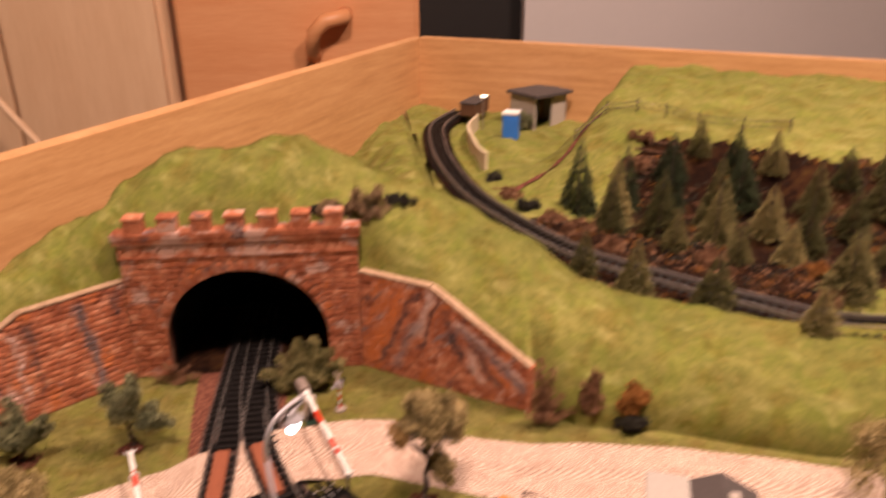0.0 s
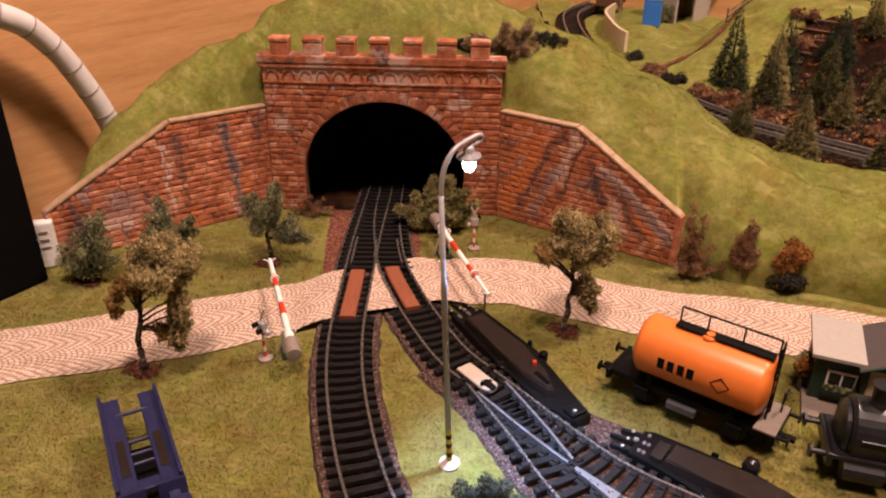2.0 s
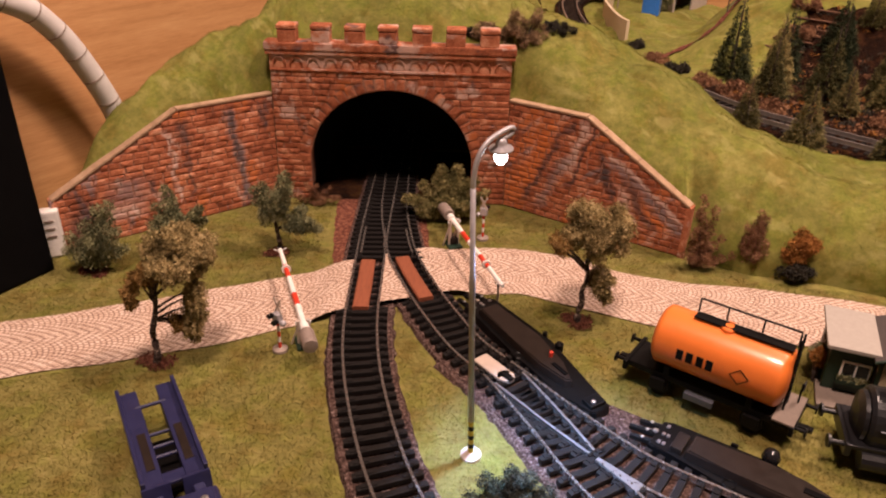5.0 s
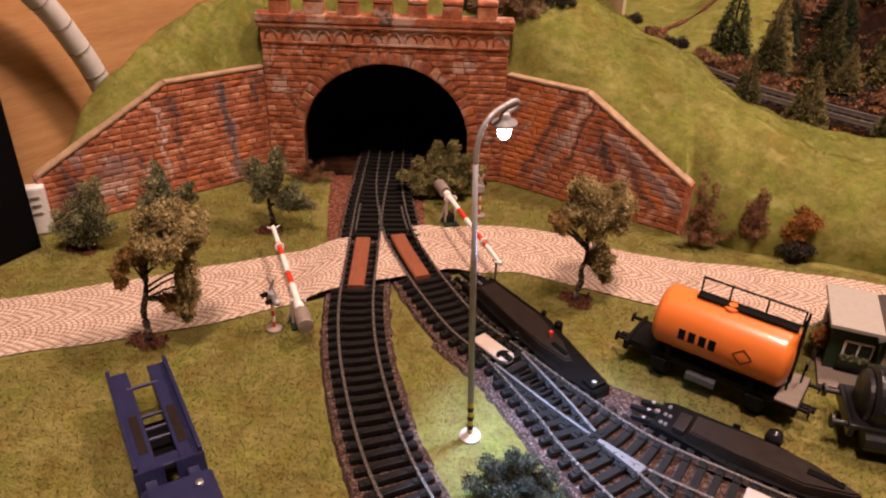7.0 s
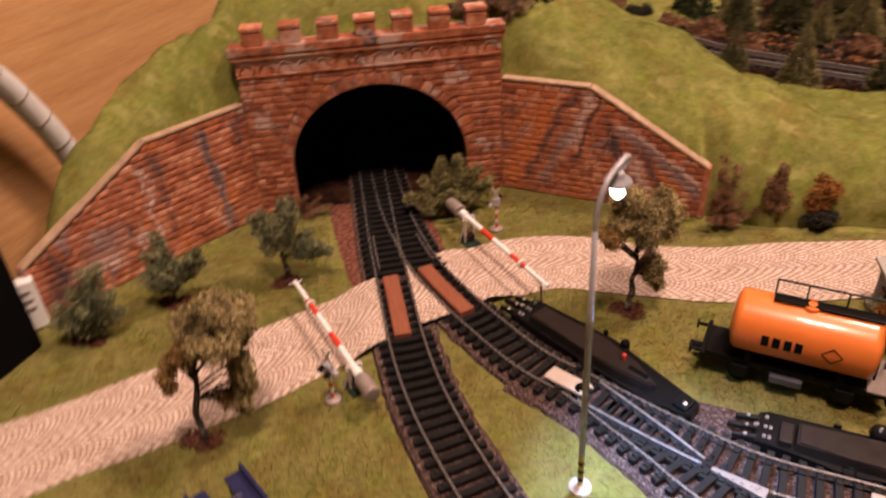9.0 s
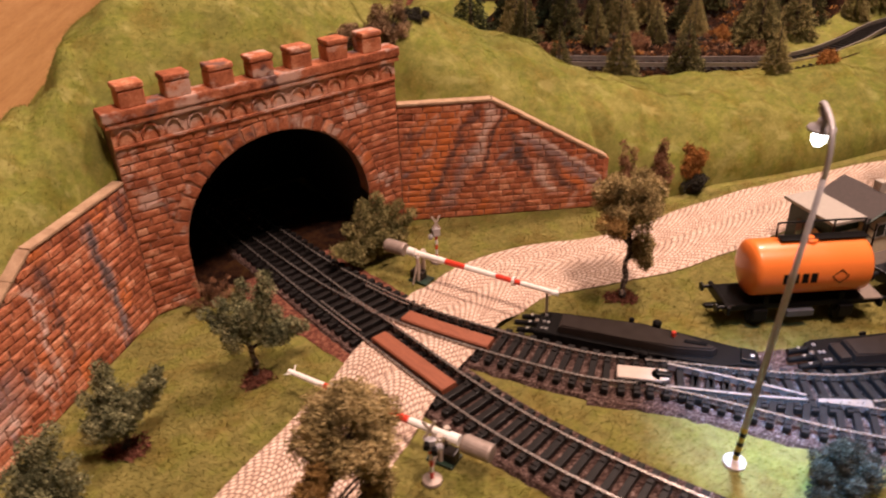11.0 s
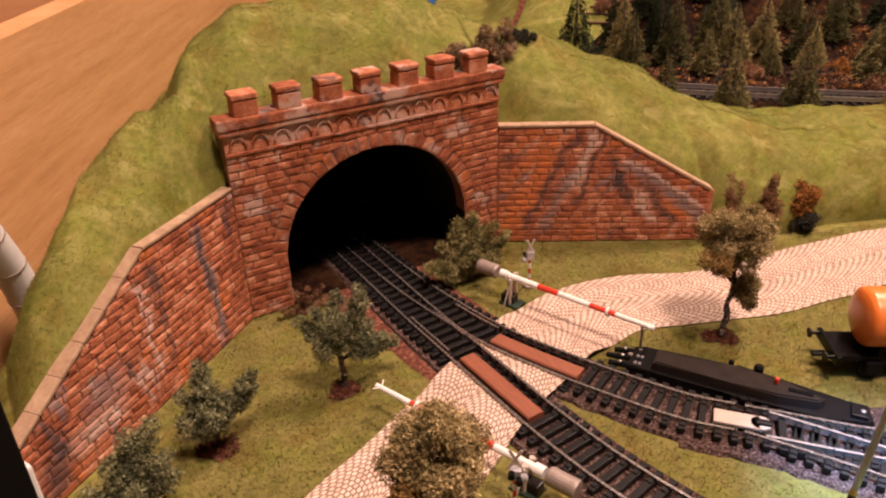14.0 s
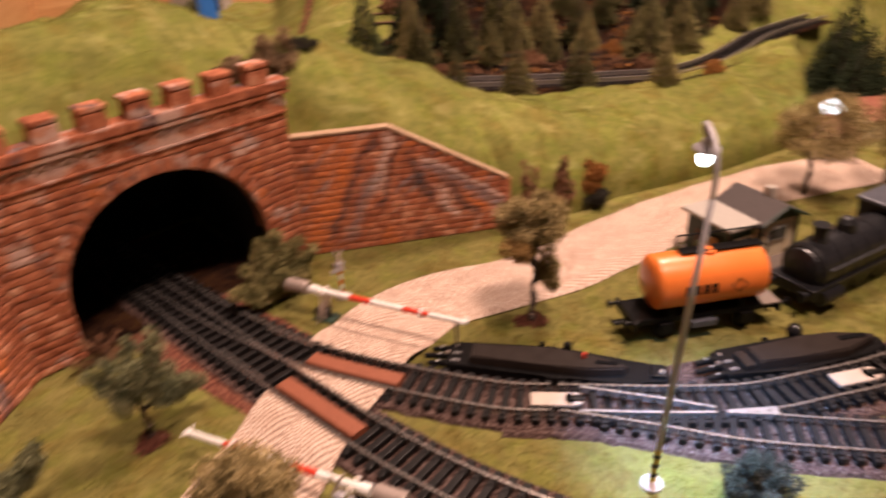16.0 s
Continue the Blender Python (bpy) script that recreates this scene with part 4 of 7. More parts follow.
# brown earth beside the tracks before the tunnel
for inner, outer in (([(-0.024, 0.62), (-0.028, 0.50), (-0.028, 0.44), (-0.030, 0.39), (-0.031, 0.36)], [(-0.055, 0.62), (-0.0505, 0.50), (-0.0455, 0.45), (-0.0385, 0.40), (-0.0325, 0.36)]),
                     ([(0.000, 0.62), (0.001, 0.50), (0.006, 0.46), (0.012, 0.435), (0.0165, 0.424)], [(0.016, 0.62), (0.0120, 0.50), (0.0150, 0.465), (0.0175, 0.440), (0.0175, 0.424)])):
    a, b = spline(inner, 0.004), spline(outer, 0.004)
    k = min(len(a), len(b))
    b = b[np.linspace(0, len(b) - 1, k).astype(int)]
    a = a[np.linspace(0, len(a) - 1, k).astype(int)]
    wob = 0.0007 * np.sin(np.arange(k) * 1.7) * np.cos(np.arange(k) * 0.61)
    verts = [(*(p + (q - p) * c + np.array([wob[i] * c, 0])), 0.0010 - 0.0011 * c) for i, (p, q) in enumerate(zip(a, b)) for c in (0, 0.5, 1)]
    faces = [(i * 3 + c, i * 3 + c + 1, i * 3 + c + 4, i * 3 + c + 3) for i in range(k - 1) for c in range(2)]
    tagged(part("earth_strip", mesh_of("earth_strip", verts, faces, M_EARTH)), "strip of reddish brown earth beside the track", "earth", kind="stuff")
far_track = thing("railway_track", pose(0, 0, 0), "far model track curving behind the ridge", "track")
ballast_of("ballast", L_FAR, 0.0175, 0.0015, M_LITTER, far_track)
rails_of(L_FAR, far_track, mat=M_RAIL_DULL)
sleepers_of(L_FAR, far_track, 0.0068)
rng = random.Random(5)

# level crossing planks
for line, y0, y1 in ((L_LEFT, 0.3500, 0.4035), (L_RIGHT, 0.3620, 0.4100)):
    sel = np.array([p for p in line if y0 < p[1] < y1])
    slip = 0.0010
    verts, faces = sweep(sel, [(slip - 0.0042, 0.0025), (slip + 0.0042, 0.0025), (slip + 0.0044, 0.0050), (slip + 0.0037, 0.0057), (slip - 0.0037, 0.0057), (slip - 0.0044, 0.0050)])
    tagged(part("crossing_plank", mesh_of("crossing_plank", verts, faces, M_PLANK), M_PLANK), "reddish brown plank between the rails at the crossing", "plank", "crossing planks")

# ---- tunnel portal and wing walls ----
ARCH_X, ARCH_A, ARCH_Z, ARCH_H = -0.0125, 0.0560, 0.0280, 0.0525


def arch_top(x):
    u = (x - ARCH_X) / ARCH_A
    return 0.0 if abs(u) >= 1 else ARCH_Z + ARCH_H * math.sqrt(1 - u * u)


def brick_mesh(seed, mat):
    """A unit stone with a chamfered, slightly uneven face towards -y."""
    r = random.Random(seed)
    c, bm = 0.10, bmesh.new()
    j = lambda a: a + r.uniform(-0.055, 0.055)
    back = [bm.verts.new(v) for v in ((-0.5, 1, -0.5), (0.5, 1, -0.5), (0.5, 1, 0.5), (-0.5, 1, 0.5))]
    rim = [bm.verts.new((j(x), 0.30, j(z))) for x, z in ((-0.48, -0.46), (0.48, -0.46), (0.48, 0.46), (-0.48, 0.46))]
    face = [bm.verts.new((j(x), r.uniform(-0.15, 0.12), j(z))) for x, z in ((-0.5 + c * 0.5, -0.5 + c * 1.2), (0.5 - c * 0.5, -0.5 + c * 1.2), (0.5 - c * 0.5, 0.5 - c * 1.2), (-0.5 + c * 0.5, 0.5 - c * 1.2))]
    mid = bm.verts.new((r.uniform(-0.2, 0.2), r.uniform(-0.35, 0.0), r.uniform(-0.15, 0.15)))
    for k in range(4):
        n = (k + 1) % 4
        bm.faces.new((back[k], back[n], rim[n], rim[k]))
        bm.faces.new((rim[k], rim[n], face[n], face[k]))
        bm.faces.new((face[k], face[n], mid))
    bmesh.ops.recalc_face_normals(bm, faces=bm.faces)
    me = bpy.data.meshes.new("brick")
    bm.to_mesh(me)
    bm.free()
    me.materials.append(mat)
    return me


BRICKS = [brick_mesh(k, M_BRICK) for k in range(8)]
BRICKS_LEFT = [brick_mesh(k, M_BRICK_LEFT) for k in range(8)]
BRICKS_RIGHT = [brick_mesh(k, M_BRICK_RIGHT) for k in range(8)]


def brick(parent, s, z, w, h, deep=0.0011, turn=0.0, r=random, kinds=None):
    ob = new("brick", r.choice(kinds or BRICKS))
    ob.parent = parent
    ob.matrix_basis = pose(s, 0, z, 0, turn, 0) @ Matrix.Diagonal((w, deep, h, 1))
    return ob


portal = thing("tunnel_portal", pose(0, PY, 0), "crenellated red stone tunnel portal with a round arch", "portal")
TOP = 0.1040
xs = sorted(set([PX0, PX1, ARCH_X - ARCH_A, ARCH_X + ARCH_A] + [ARCH_X + ARCH_A * math.sin(a * math.pi / 60) for a in range(-29, 30)]))
verts, faces = [], []
for x in xs:
    verts += [(x, 0.0006, arch_top(x)), (x, 0.0006, TOP), (x, 0.010, TOP), (x, 0.010, arch_top(x))]
for i in range(len(xs) - 1):
    a, b = i * 4, i * 4 + 4
    faces += [(a, b, b + 1, a + 1), (a + 1, b + 1, b + 2, a + 2), (a + 2, b + 2, b + 3, a + 3), (a + 3, b + 3, b, a)]
faces += [(0, 1, 2, 3), (len(verts) - 1, len(verts) - 2, len(verts) - 3, len(verts) - 4)]
part("wall", mesh_of("wall", verts, faces, M_MORTAR), M_MORTAR, portal)
ring_r = random.Random(11)
RING = 0.0082


def in_ring(x, z):
    u = (x - ARCH_X) / (ARCH_A + RING)
    v = (z - ARCH_Z) / (ARCH_H + RING)
    return u * u + v * v < 1 if z > ARCH_Z else abs(u) < ARCH_A / (ARCH_A + RING)


row_h = 0.0042
for k in range(22):
    z = row_h * (k + 0.5)
    gap = [x for x in np.arange(PX0, PX1, 0.0004) if in_ring(x, z)]
    spans = [(PX0, gap[0]), (gap[-1], PX1)] if gap else [(PX0, PX1)]
    for a, b in spans:
        x = a
        first = True
        while x < b - 0.0015:
            w = ring_r.uniform(0.0062, 0.0112) * (0.55 if first and k % 2 else 1)
            first = False
            if b - x - w < 0.0035:
                w = b - x
            brick(portal, x + w / 2, z, w - 0.0003, row_h - 0.0003, ring_r.uniform(0.0008, 0.0015), 0, ring_r)
            x += w
for k in range(27):
    a = math.pi * (k + 0.5) / 27
    rx, rz = ARCH_A + RING / 2, ARCH_H + RING / 2
    x, z = ARCH_X + rx * math.cos(a), ARCH_Z + rz * math.sin(a)
    nx, nz = math.cos(a) / rx, math.sin(a) / rz
    ob = new("voussoir", ring_r.choice(BRICKS))
    ob.parent = portal
    ob.matrix_basis = pose(x, 0, z, 0, math.degrees(math.atan2(nx, nz)), 0) @ Matrix.Diagonal((0.0057, ring_r.uniform(0.0012, 0.0018), RING * ring_r.uniform(0.90, 1.08), 1))
# arcade frieze under the cornice
pitch = (PX1 - PX0 - 0.002) / 14
for k in range(14):
    cx = PX0 + 0.001 + pitch * (k + 0.5)
    bm = bmesh.new()
    outer, inner = pitch * 0.40, pitch * 0.32
    pts = [(math.cos(math.pi * i / 8), math.sin(math.pi * i / 8)) for i in range(9)]
    for yy in (0.0012, -0.0013):
        for c, sn in pts:
            bm.verts.new((cx + outer * c, yy, 0.0962 + 0.0058 * sn))
            bm.verts.new((cx + inner * c, yy, 0.0962 + 0.0049 * sn))
    bm.verts.ensure_lookup_table()
    for i in range(8):
        f, b = 18 + 2 * i, 2 * i
        bm.faces.new([bm.verts[q] for q in (f, f + 2, f + 3, f + 1)])
        bm.faces.new([bm.verts[q] for q in (f, b, b + 2, f + 2)])
        bm.faces.new([bm.verts[q] for q in (f + 1, f + 3, b + 3, b + 1)])
    part("frieze_arch", bm, M_BRICK_TOP, portal)
part("frieze_wall", box((PX1 - PX0 - 0.0002, 0.0020, 0.0110), ((PX0 + PX1) / 2, 0.0008, 0.0983), 0.0), M_BRICK_TOP, portal)
part("frieze_band", box((PX1 - PX0, 0.0016, 0.0014), ((PX0 + PX1) / 2, -0.0002, 0.0930), 0.0003), M_BRICK_TOP, portal)
part("cornice", box((PX1 - PX0 + 0.004, 0.0117, 0.0026), ((PX0 + PX1) / 2, 0.0036, 0.1043), 0.0006), M_BRICK_TOP, portal)
part("parapet", box((PX1 - PX0 + 0.0050, 0.0130, 0.0056), ((PX0 + PX1) / 2, 0.00355, 0.1085), 0.0011), M_BRICK_TOP, portal)
for k in range(7):
    cx = -0.0790 + 0.02185 * k
    tip = ring_r.uniform(-0.0004, 0.0004)
    merlon = part("merlon", box((0.0122 + tip, 0.0104, 0.0084), (cx, 0.0030, 0.1150), 0.0010), M_BRICK_TOP, portal)
    part("merlon_cap", box((0.0129, 0.0112, 0.0030), (cx + tip * 0.6, 0.0030, 0.1208), 0.0009), M_BRICK_TOP, merlon)

# bore behind the portal, its near-black colour standing in for the darkness inside
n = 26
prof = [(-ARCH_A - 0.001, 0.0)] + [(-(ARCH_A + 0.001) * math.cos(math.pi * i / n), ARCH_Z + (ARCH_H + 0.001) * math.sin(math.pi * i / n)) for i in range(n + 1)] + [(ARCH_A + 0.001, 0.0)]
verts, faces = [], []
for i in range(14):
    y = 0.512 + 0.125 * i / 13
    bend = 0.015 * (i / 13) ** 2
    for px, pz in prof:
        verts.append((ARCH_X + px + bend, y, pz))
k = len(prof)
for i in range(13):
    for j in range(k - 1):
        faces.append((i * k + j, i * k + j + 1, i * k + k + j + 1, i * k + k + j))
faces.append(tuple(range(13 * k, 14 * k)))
tagged(part("tunnel_lining", mesh_of("tunnel_lining", verts, faces, M_BORE_SHADE, False), M_BORE_SHADE), "rough lining inside the tunnel, coloured near black as deep shade", "tunnel", kind="structure")


# wire mesh that holds the lining up, bare at one side of the mouth
net = bmesh.new()
rows = []
for i in range(30):
    y = 0.5155 + 0.0026 * i
    a = [math.pi * (0.50 + 0.5 * j / 26) for j in range(27)]
    line = [(ARCH_X + (ARCH_A - 0.0012) * math.cos(q), y, ARCH_Z + (ARCH_H - 0.0012) * math.sin(q)) for q in a] + [(ARCH_X - ARCH_A + 0.0012, y, ARCH_Z - 0.0028 * j) for j in range(1, 10)]
    rows.append([net.verts.new(v) for v in line])
for r0, r1 in zip(rows, rows[1:]):
    for j in range(len(r0) - 1):
        net.faces.new((r0[j], r0[j + 1], r1[j + 1], r1[j]))
bmesh.ops.wireframe(net, faces=net.faces[:], thickness=0.0006, offset=0.0, use_replace=True, use_boundary=True, use_even_offset=False)
tagged(part("tunnel_mesh", net, M_LOCOGREY), "grey wire mesh inside the tunnel mouth", "mesh", kind="structure")

# earth floor in the dark litter brown, so the mouth's shade is in its colour
tagged(part("tunnel_floor", mesh_of("tunnel_floor", [(x, y, 0.0007) for x, y in ((-0.0700, 0.5005), (0.0450, 0.5005), (0.0450, 0.6000), (-0.0700, 0.6000))], [(0, 1, 2, 3)], M_LITTER)), "brown earth floor in the tunnel mouth, darkened in colour as shade", "floor", kind="structure")
# the deep floor takes the same near-black colour, as shade
tagged(part("tunnel_floor", mesh_of("tunnel_floor", [(x, y, 0.0032) for x, y in ((-0.0800, 0.6000), (0.0600, 0.6000), (0.0600, 0.6360), (-0.0800, 0.6360))], [(0, 1, 2, 3)], M_BORE_SHADE)), "floor deep inside the tunnel, coloured near black as deep shade", "floor", kind="structure")


def wing(end, start, kink, label, seed):
    """A wing wall from the portal's corner out to its low end, seen from the front."""
    r = random.Random(seed)
    p, q = np.array(start), np.array(end)
    d = q - p
    ln = float(np.linalg.norm(d))
    left = d[0] < 0
    ang = math.degrees(math.atan2(d[1], d[0])) + (180 if left else 0)
    sg = -1 if left else 1
    root = thing("wing_wall", pose(p[0], p[1], 0, 0, 0, ang), label, "wall", "wing walls")
    tip = 0.0335
    top = lambda u: 0.0755 if u < kink else 0.0755 + (tip - 0.0755) * (u - kink) / (ln - kink)
    us = [0, kink, ln]
    verts, faces = [], []
    for u in us:
        verts += [(sg * u, 0.0005, 0), (sg * u, 0.0005, top(u)), (sg * u, 0.0065, top(u)), (sg * u, 0.0065, 0)]
    for i in range(2):
        a, b = i * 4, i * 4 + 4
        faces += [(a, b, b + 1, a + 1), (a + 1, b + 1, b + 2, a + 2), (a + 2, b + 2, b + 3, a + 3)]
    faces += [(0, 1, 2, 3), (8, 9, 10, 11)]
    body = bmesh.new()
    vs = [body.verts.new(v) for v in verts]
    for f in faces:
        body.faces.new([vs[i] for i in f])
    part("wall", body, M_MORTAR, root)
    rh = 0.00415
    k = 0
    while rh * (k + 0.5) < 0.0745:
        z = rh * (k + 0.5)
        lim = ln if z < tip - rh * 0.5 else kink + (ln - kink) * (0.0755 - z - rh * 0.3) / (0.0755 - tip)
        lim = min(lim, ln)
        u, first = 0.0, True
        while u < lim - 0.002:
            w = r.uniform(0.0065, 0.0118) * (0.5 if first and k % 2 else 1)
            first = False
            if lim - u - w < 0.003:
                w = lim - u
            ob = brick(root, sg * (u + w / 2), z, w - 0.0004, rh - 0.00035, r.uniform(0.0005, 0.0014), 0, r, BRICKS_LEFT if left else BRICKS_RIGHT)
            u += w
        k += 1
    # coping slabs along the top
    for a, b, cnt in ((0, kink, 4), (kink, ln, 6)):
        for i in range(cnt):
            u0, u1 = a + (b - a) * i / cnt, a + (b - a) * (i + 1) / cnt
            z0, z1 = top(min(u0 + 1e-6, ln)) if a == 0 else top(u0 + 1e-6), top(u1 - 1e-6)
            mid, ln2 = (u0 + u1) / 2, math.hypot(u1 - u0, z1 - z0)
            tilt = -math.degrees(math.atan2(z1 - z0, sg * (u1 - u0))) if not left else -math.degrees(math.atan2(z0 - z1, u1 - u0))
            part("coping", box((ln2 - 0.00005, 0.0074, 0.0016), (0, 0, 0.0008), 0.0004), M_CAP, root, m=pose(sg * mid, 0.0032, (z0 + z1) / 2, 0, tilt, 0))
    part("end_pier", box((0.0035, 0.0075, tip + 0.001), (sg * ln, 0.0035, tip / 2), 0.0004), M_BRICK, root)
    return root


wing(WING_L, (PX0, PY), 0.0647, "sloping red stone wing wall with pale coping and whitish stains", 3)
wing(WING_R, (PX1, PY), 0.0560, "sloping red stone wing wall with dark grey and orange streaks", 4)

# ---- street lamp ----
lamp_post = thing("street_lamp", pose(0.0446, 0.2490, 0, 4.3, -1.9, 0), "lit grey lamp post with a curved arm and banded foot", "lamp")
part("base_plate", lathe([(0.0044, -0.0004), (0.0044, 0.0010), (0.0032, 0.0016), (0.0016, 0.0026)], 18), M_BEIGE, lamp_post, "small pale round foot")
for k in range(7):
    part("band", lathe([(0.00125, 0.0026 + 0.0025 * k), (0.00125, 0.0051 + 0.0025 * k)], 10), M_BLACK if k % 2 else M_YELLOW, lamp_post, "black and yellow warning band")
part("pole", lathe([(0.00120, 0.0200), (0.00115, 0.0900), (0.0012, 0.0905), (0.00095, 0.0920), (0.00090, 0.1260)], 12), M_SILVER, lamp_post, smooth=True)
reach = [(0, 0.125), (0.0001, 0.1285), (0.0010, 0.1335), (0.0030, 0.1375), (0.0060, 0.1402), (0.0100, 0.1416), (0.0160, 0.1424), (0.0182, 0.1416), (0.0172, 0.1402), (0.0124, 0.1394)]
arm = [(0.73 * d, 0.68 * d, h) for d, h in reach]
part("arm", tube([tuple(v) for v in spline(arm, 0.0008)], 0.00090, 8), M_SILVER, lamp_post, smooth=True)
head = part("lamp_head", lathe([(0.0006, 0.0062), (0.0016, 0.0057), (0.0019, 0.0046), (0.0020, 0.0034), (0.0041, 0.0027), (0.0042, 0.0020), (0.0023, 0.0016)], 20), M_SILVER, lamp_post, m=pose(0.0091, 0.0085, 0.1338), smooth=True)
part("bulb", lathe([(0.0018, 0.0016), (0.0023, 0.0), (0.0021, -0.0018), (0.0012, -0.0031), (0.0003, -0.0035)], 16), M_BULB, head, "glowing white bulb", smooth=True)


# ---- level crossing ----
def barrier(foot, tail, tip, label):
    """A lowered or half lowered pole on a small stand, with its counterweight."""
    root = thing("crossing_barrier", pose(*foot, 0), label, "barrier", "crossing barriers")
    o = Vector((*foot, 0))
    a, b = Vector(tail) - o, Vector(tip) - o
    at = lambda t: a + (b - a) * t
    n = Vector((-(b - a).y, (b - a).x, 0)).normalized()
    h = at(0.2)
    turn = math.degrees(math.atan2((b - a).y, (b - a).x))
    for sd in (-1, 1):
        foot_at = h + n * 0.0026 * sd
        leg = bmesh.new()
        rod((foot_at.x, foot_at.y, 0.0), foot_at + Vector((0, 0, 0.0016)), 0.0010, 0.0012, 8, leg)
        rod((foot_at.x - 0.004, foot_at.y, 0.0), foot_at + Vector((0, 0, -0.002)), 0.0005, 0.0005, 6, leg)
        part("bracket", leg, M_BEIGE, root, "pale plastic bracket")
    part("pivot", rod(h - n * 0.0040, h + n * 0.0040, 0.0010, None, 10), M_WHITE, root)
    part("base_plate", box((0.0120, 0.0090, 0.0010), (0, 0, 0.0005), 0.0003), M_GREEN, root, "dark green base plate", m=pose(h.x, h.y, 0, 0, 0, turn))
    part("motor_case", box((0.0080, 0.0052, 0.0048), (-0.0020, 0, 0.0034), 0.0006), M_LID, root, "dark brown motor case", m=pose(h.x, h.y, 0, 0, 0, turn))
    part("counterweight", lathe([(0.0010, 0.0), (0.0036, 0.0002), (0.0038, 0.0008), (0.0038, 0.0118), (0.0034, 0.0126), (0.0010, 0.0127)], 20, Matrix.Translation(at(-0.02)) @ (b - a).to_track_quat("Z", "Y").to_matrix().to_4x4()), M_GREY, root, "brownish grey cylindrical counterweight", smooth=False)
    stops = [0.13, 0.36, 0.48, 0.66, 0.80, 1.0]
    for i in range(5):
        r0, r1 = 0.0018 - 0.0006 * stops[i], 0.0018 - 0.0006 * stops[i + 1]
        part("pole_section", rod(at(stops[i]), at(stops[i + 1]), r0, r1, 10), M_RED if i % 2 else M_WHITE, root, "red section" if i % 2 else "white section")
    disc = at(0.76)
    way = (b - a).normalized()
    part("lamp_disc", rod(disc - way * 0.0006, disc + way * 0.0006, 0.0026, None, 14), M_WHITE, root)
    wings = bmesh.new()
    for sd in (-1, 1):
        rod(at(0.97), at(0.99) + n * 0.0036 * sd + Vector((0, 0, 0.0012)), 0.0003, None, 5, wings)
    part("tip_wires", wings, M_WHITE, root)
    part("collar", rod(at(0.125), at(0.17), 0.0024, None, 14), M_WHITE, root)
    return root


barrier((-0.0398, 0.3150), (-0.0330, 0.3055, 0.0125), (-0.0683, 0.3972, 0.0136), "red and white crossing barrier with grey counterweight on the grass")
barrier((0.0347, 0.4397), (0.0262, 0.4555, 0.0165), (0.0610, 0.3600, 0.0165), "red and white crossing barrier lowered across the cobbled road")
rest = thing("barrier_rest", pose(0.0590, 0.3655, 0.0), "thin grey forked post under the barrier's tip", "post")
part("post", rod((0, 0, 0.0), (0, 0, 0.0135), 0.0007, None, 8), M_GREY, rest)
fork = bmesh.new()
for sd in (-1, 1):
    rod((0, 0, 0.0130), (0.0022 * sd, 0.0008 * sd, 0.0165), 0.0004, None, 6, fork)
part("fork", fork, M_GREY, rest)


def blinker(x, y, turn, label):
    root = thing("crossing_signal", pose(x, y, 0, 0, 0, turn), label, "signal", "crossing signals")
    part("base_plate", lathe([(0.0040, 0), (0.0038, 0.0012), (0.0014, 0.0018)], 16), M_GREY, root)
    for k in range(5):
        part("post_band", lathe([(0.0008, 0.0018 + 0.0032 * k), (0.0008, 0.0050 + 0.0032 * k)], 8), M_WHITE if k % 2 else M_RED, root)
    part("lamp_case", box((0.0044, 0.0034, 0.0050), (0, 0, 0.0195), 0.0006), M_SILVER, root)
    for x, z in ((-0.0014, 0.0212), (0.0014, 0.0184)):
        part("hood", rod((x, -0.0016, z), (x, -0.0042, z), 0.0012, 0.0014, 10), M_BLACK, root)
        part("lens", rod((x, -0.0016, z), (x, -0.0024, z), 0.0009, None, 10), M_RED, root)
    part("bell", lathe([(0.0016, 0), (0.0015, 0.0014), (0.0006, 0.0020)], 12, pose(0.0028, 0.0004, 0.0168, 0, 70, 0)), M_SILVER, root)
    for sd in (-1, 1):
        part("cross_arm", box((0.0098, 0.0005, 0.0012), (0, 0, 0), 0.0002), M_BEIGE, root, m=pose(0, 0.0008, 0.0255, 0, sd * 62, 0))
    return root


blinker(-0.0510, 0.3175, -35, "small crossing signal with white cross on banded post")
blinker(0.0520, 0.4465, 160, "small crossing signal with white cross beside the road")


# ---- turnout drives ----
def slab(outline, z0, z1, shrink, bevel):
    """A flat block over an outline, drawn in a little towards its top, with eased upper edges."""
    bm = bmesh.new()
    cx, cy = sum(x for x, y in outline) / len(outline), sum(y for x, y in outline) / len(outline)
    lo = [bm.verts.new((x, y, z0)) for x, y in outline]
    hi = [bm.verts.new((cx + (x - cx) * (1 - shrink * 0.3), cy + (y - cy) * (1 - shrink), z1)) for x, y in outline]
    bm.faces.new(lo)
    bm.faces.new(hi)
    for i in range(len(outline)):
        j = (i + 1) % len(outline)
        bm.faces.new((lo[i], lo[j], hi[j], hi[i]))
    bmesh.ops.bevel(bm, geom=[e for e in bm.edges if all(v.co.z > z1 - 1e-5 for v in e.verts)], offset=bevel, segments=2, affect="EDGES")
    bmesh.ops.recalc_face_normals(bm, faces=bm.faces)
    return bm


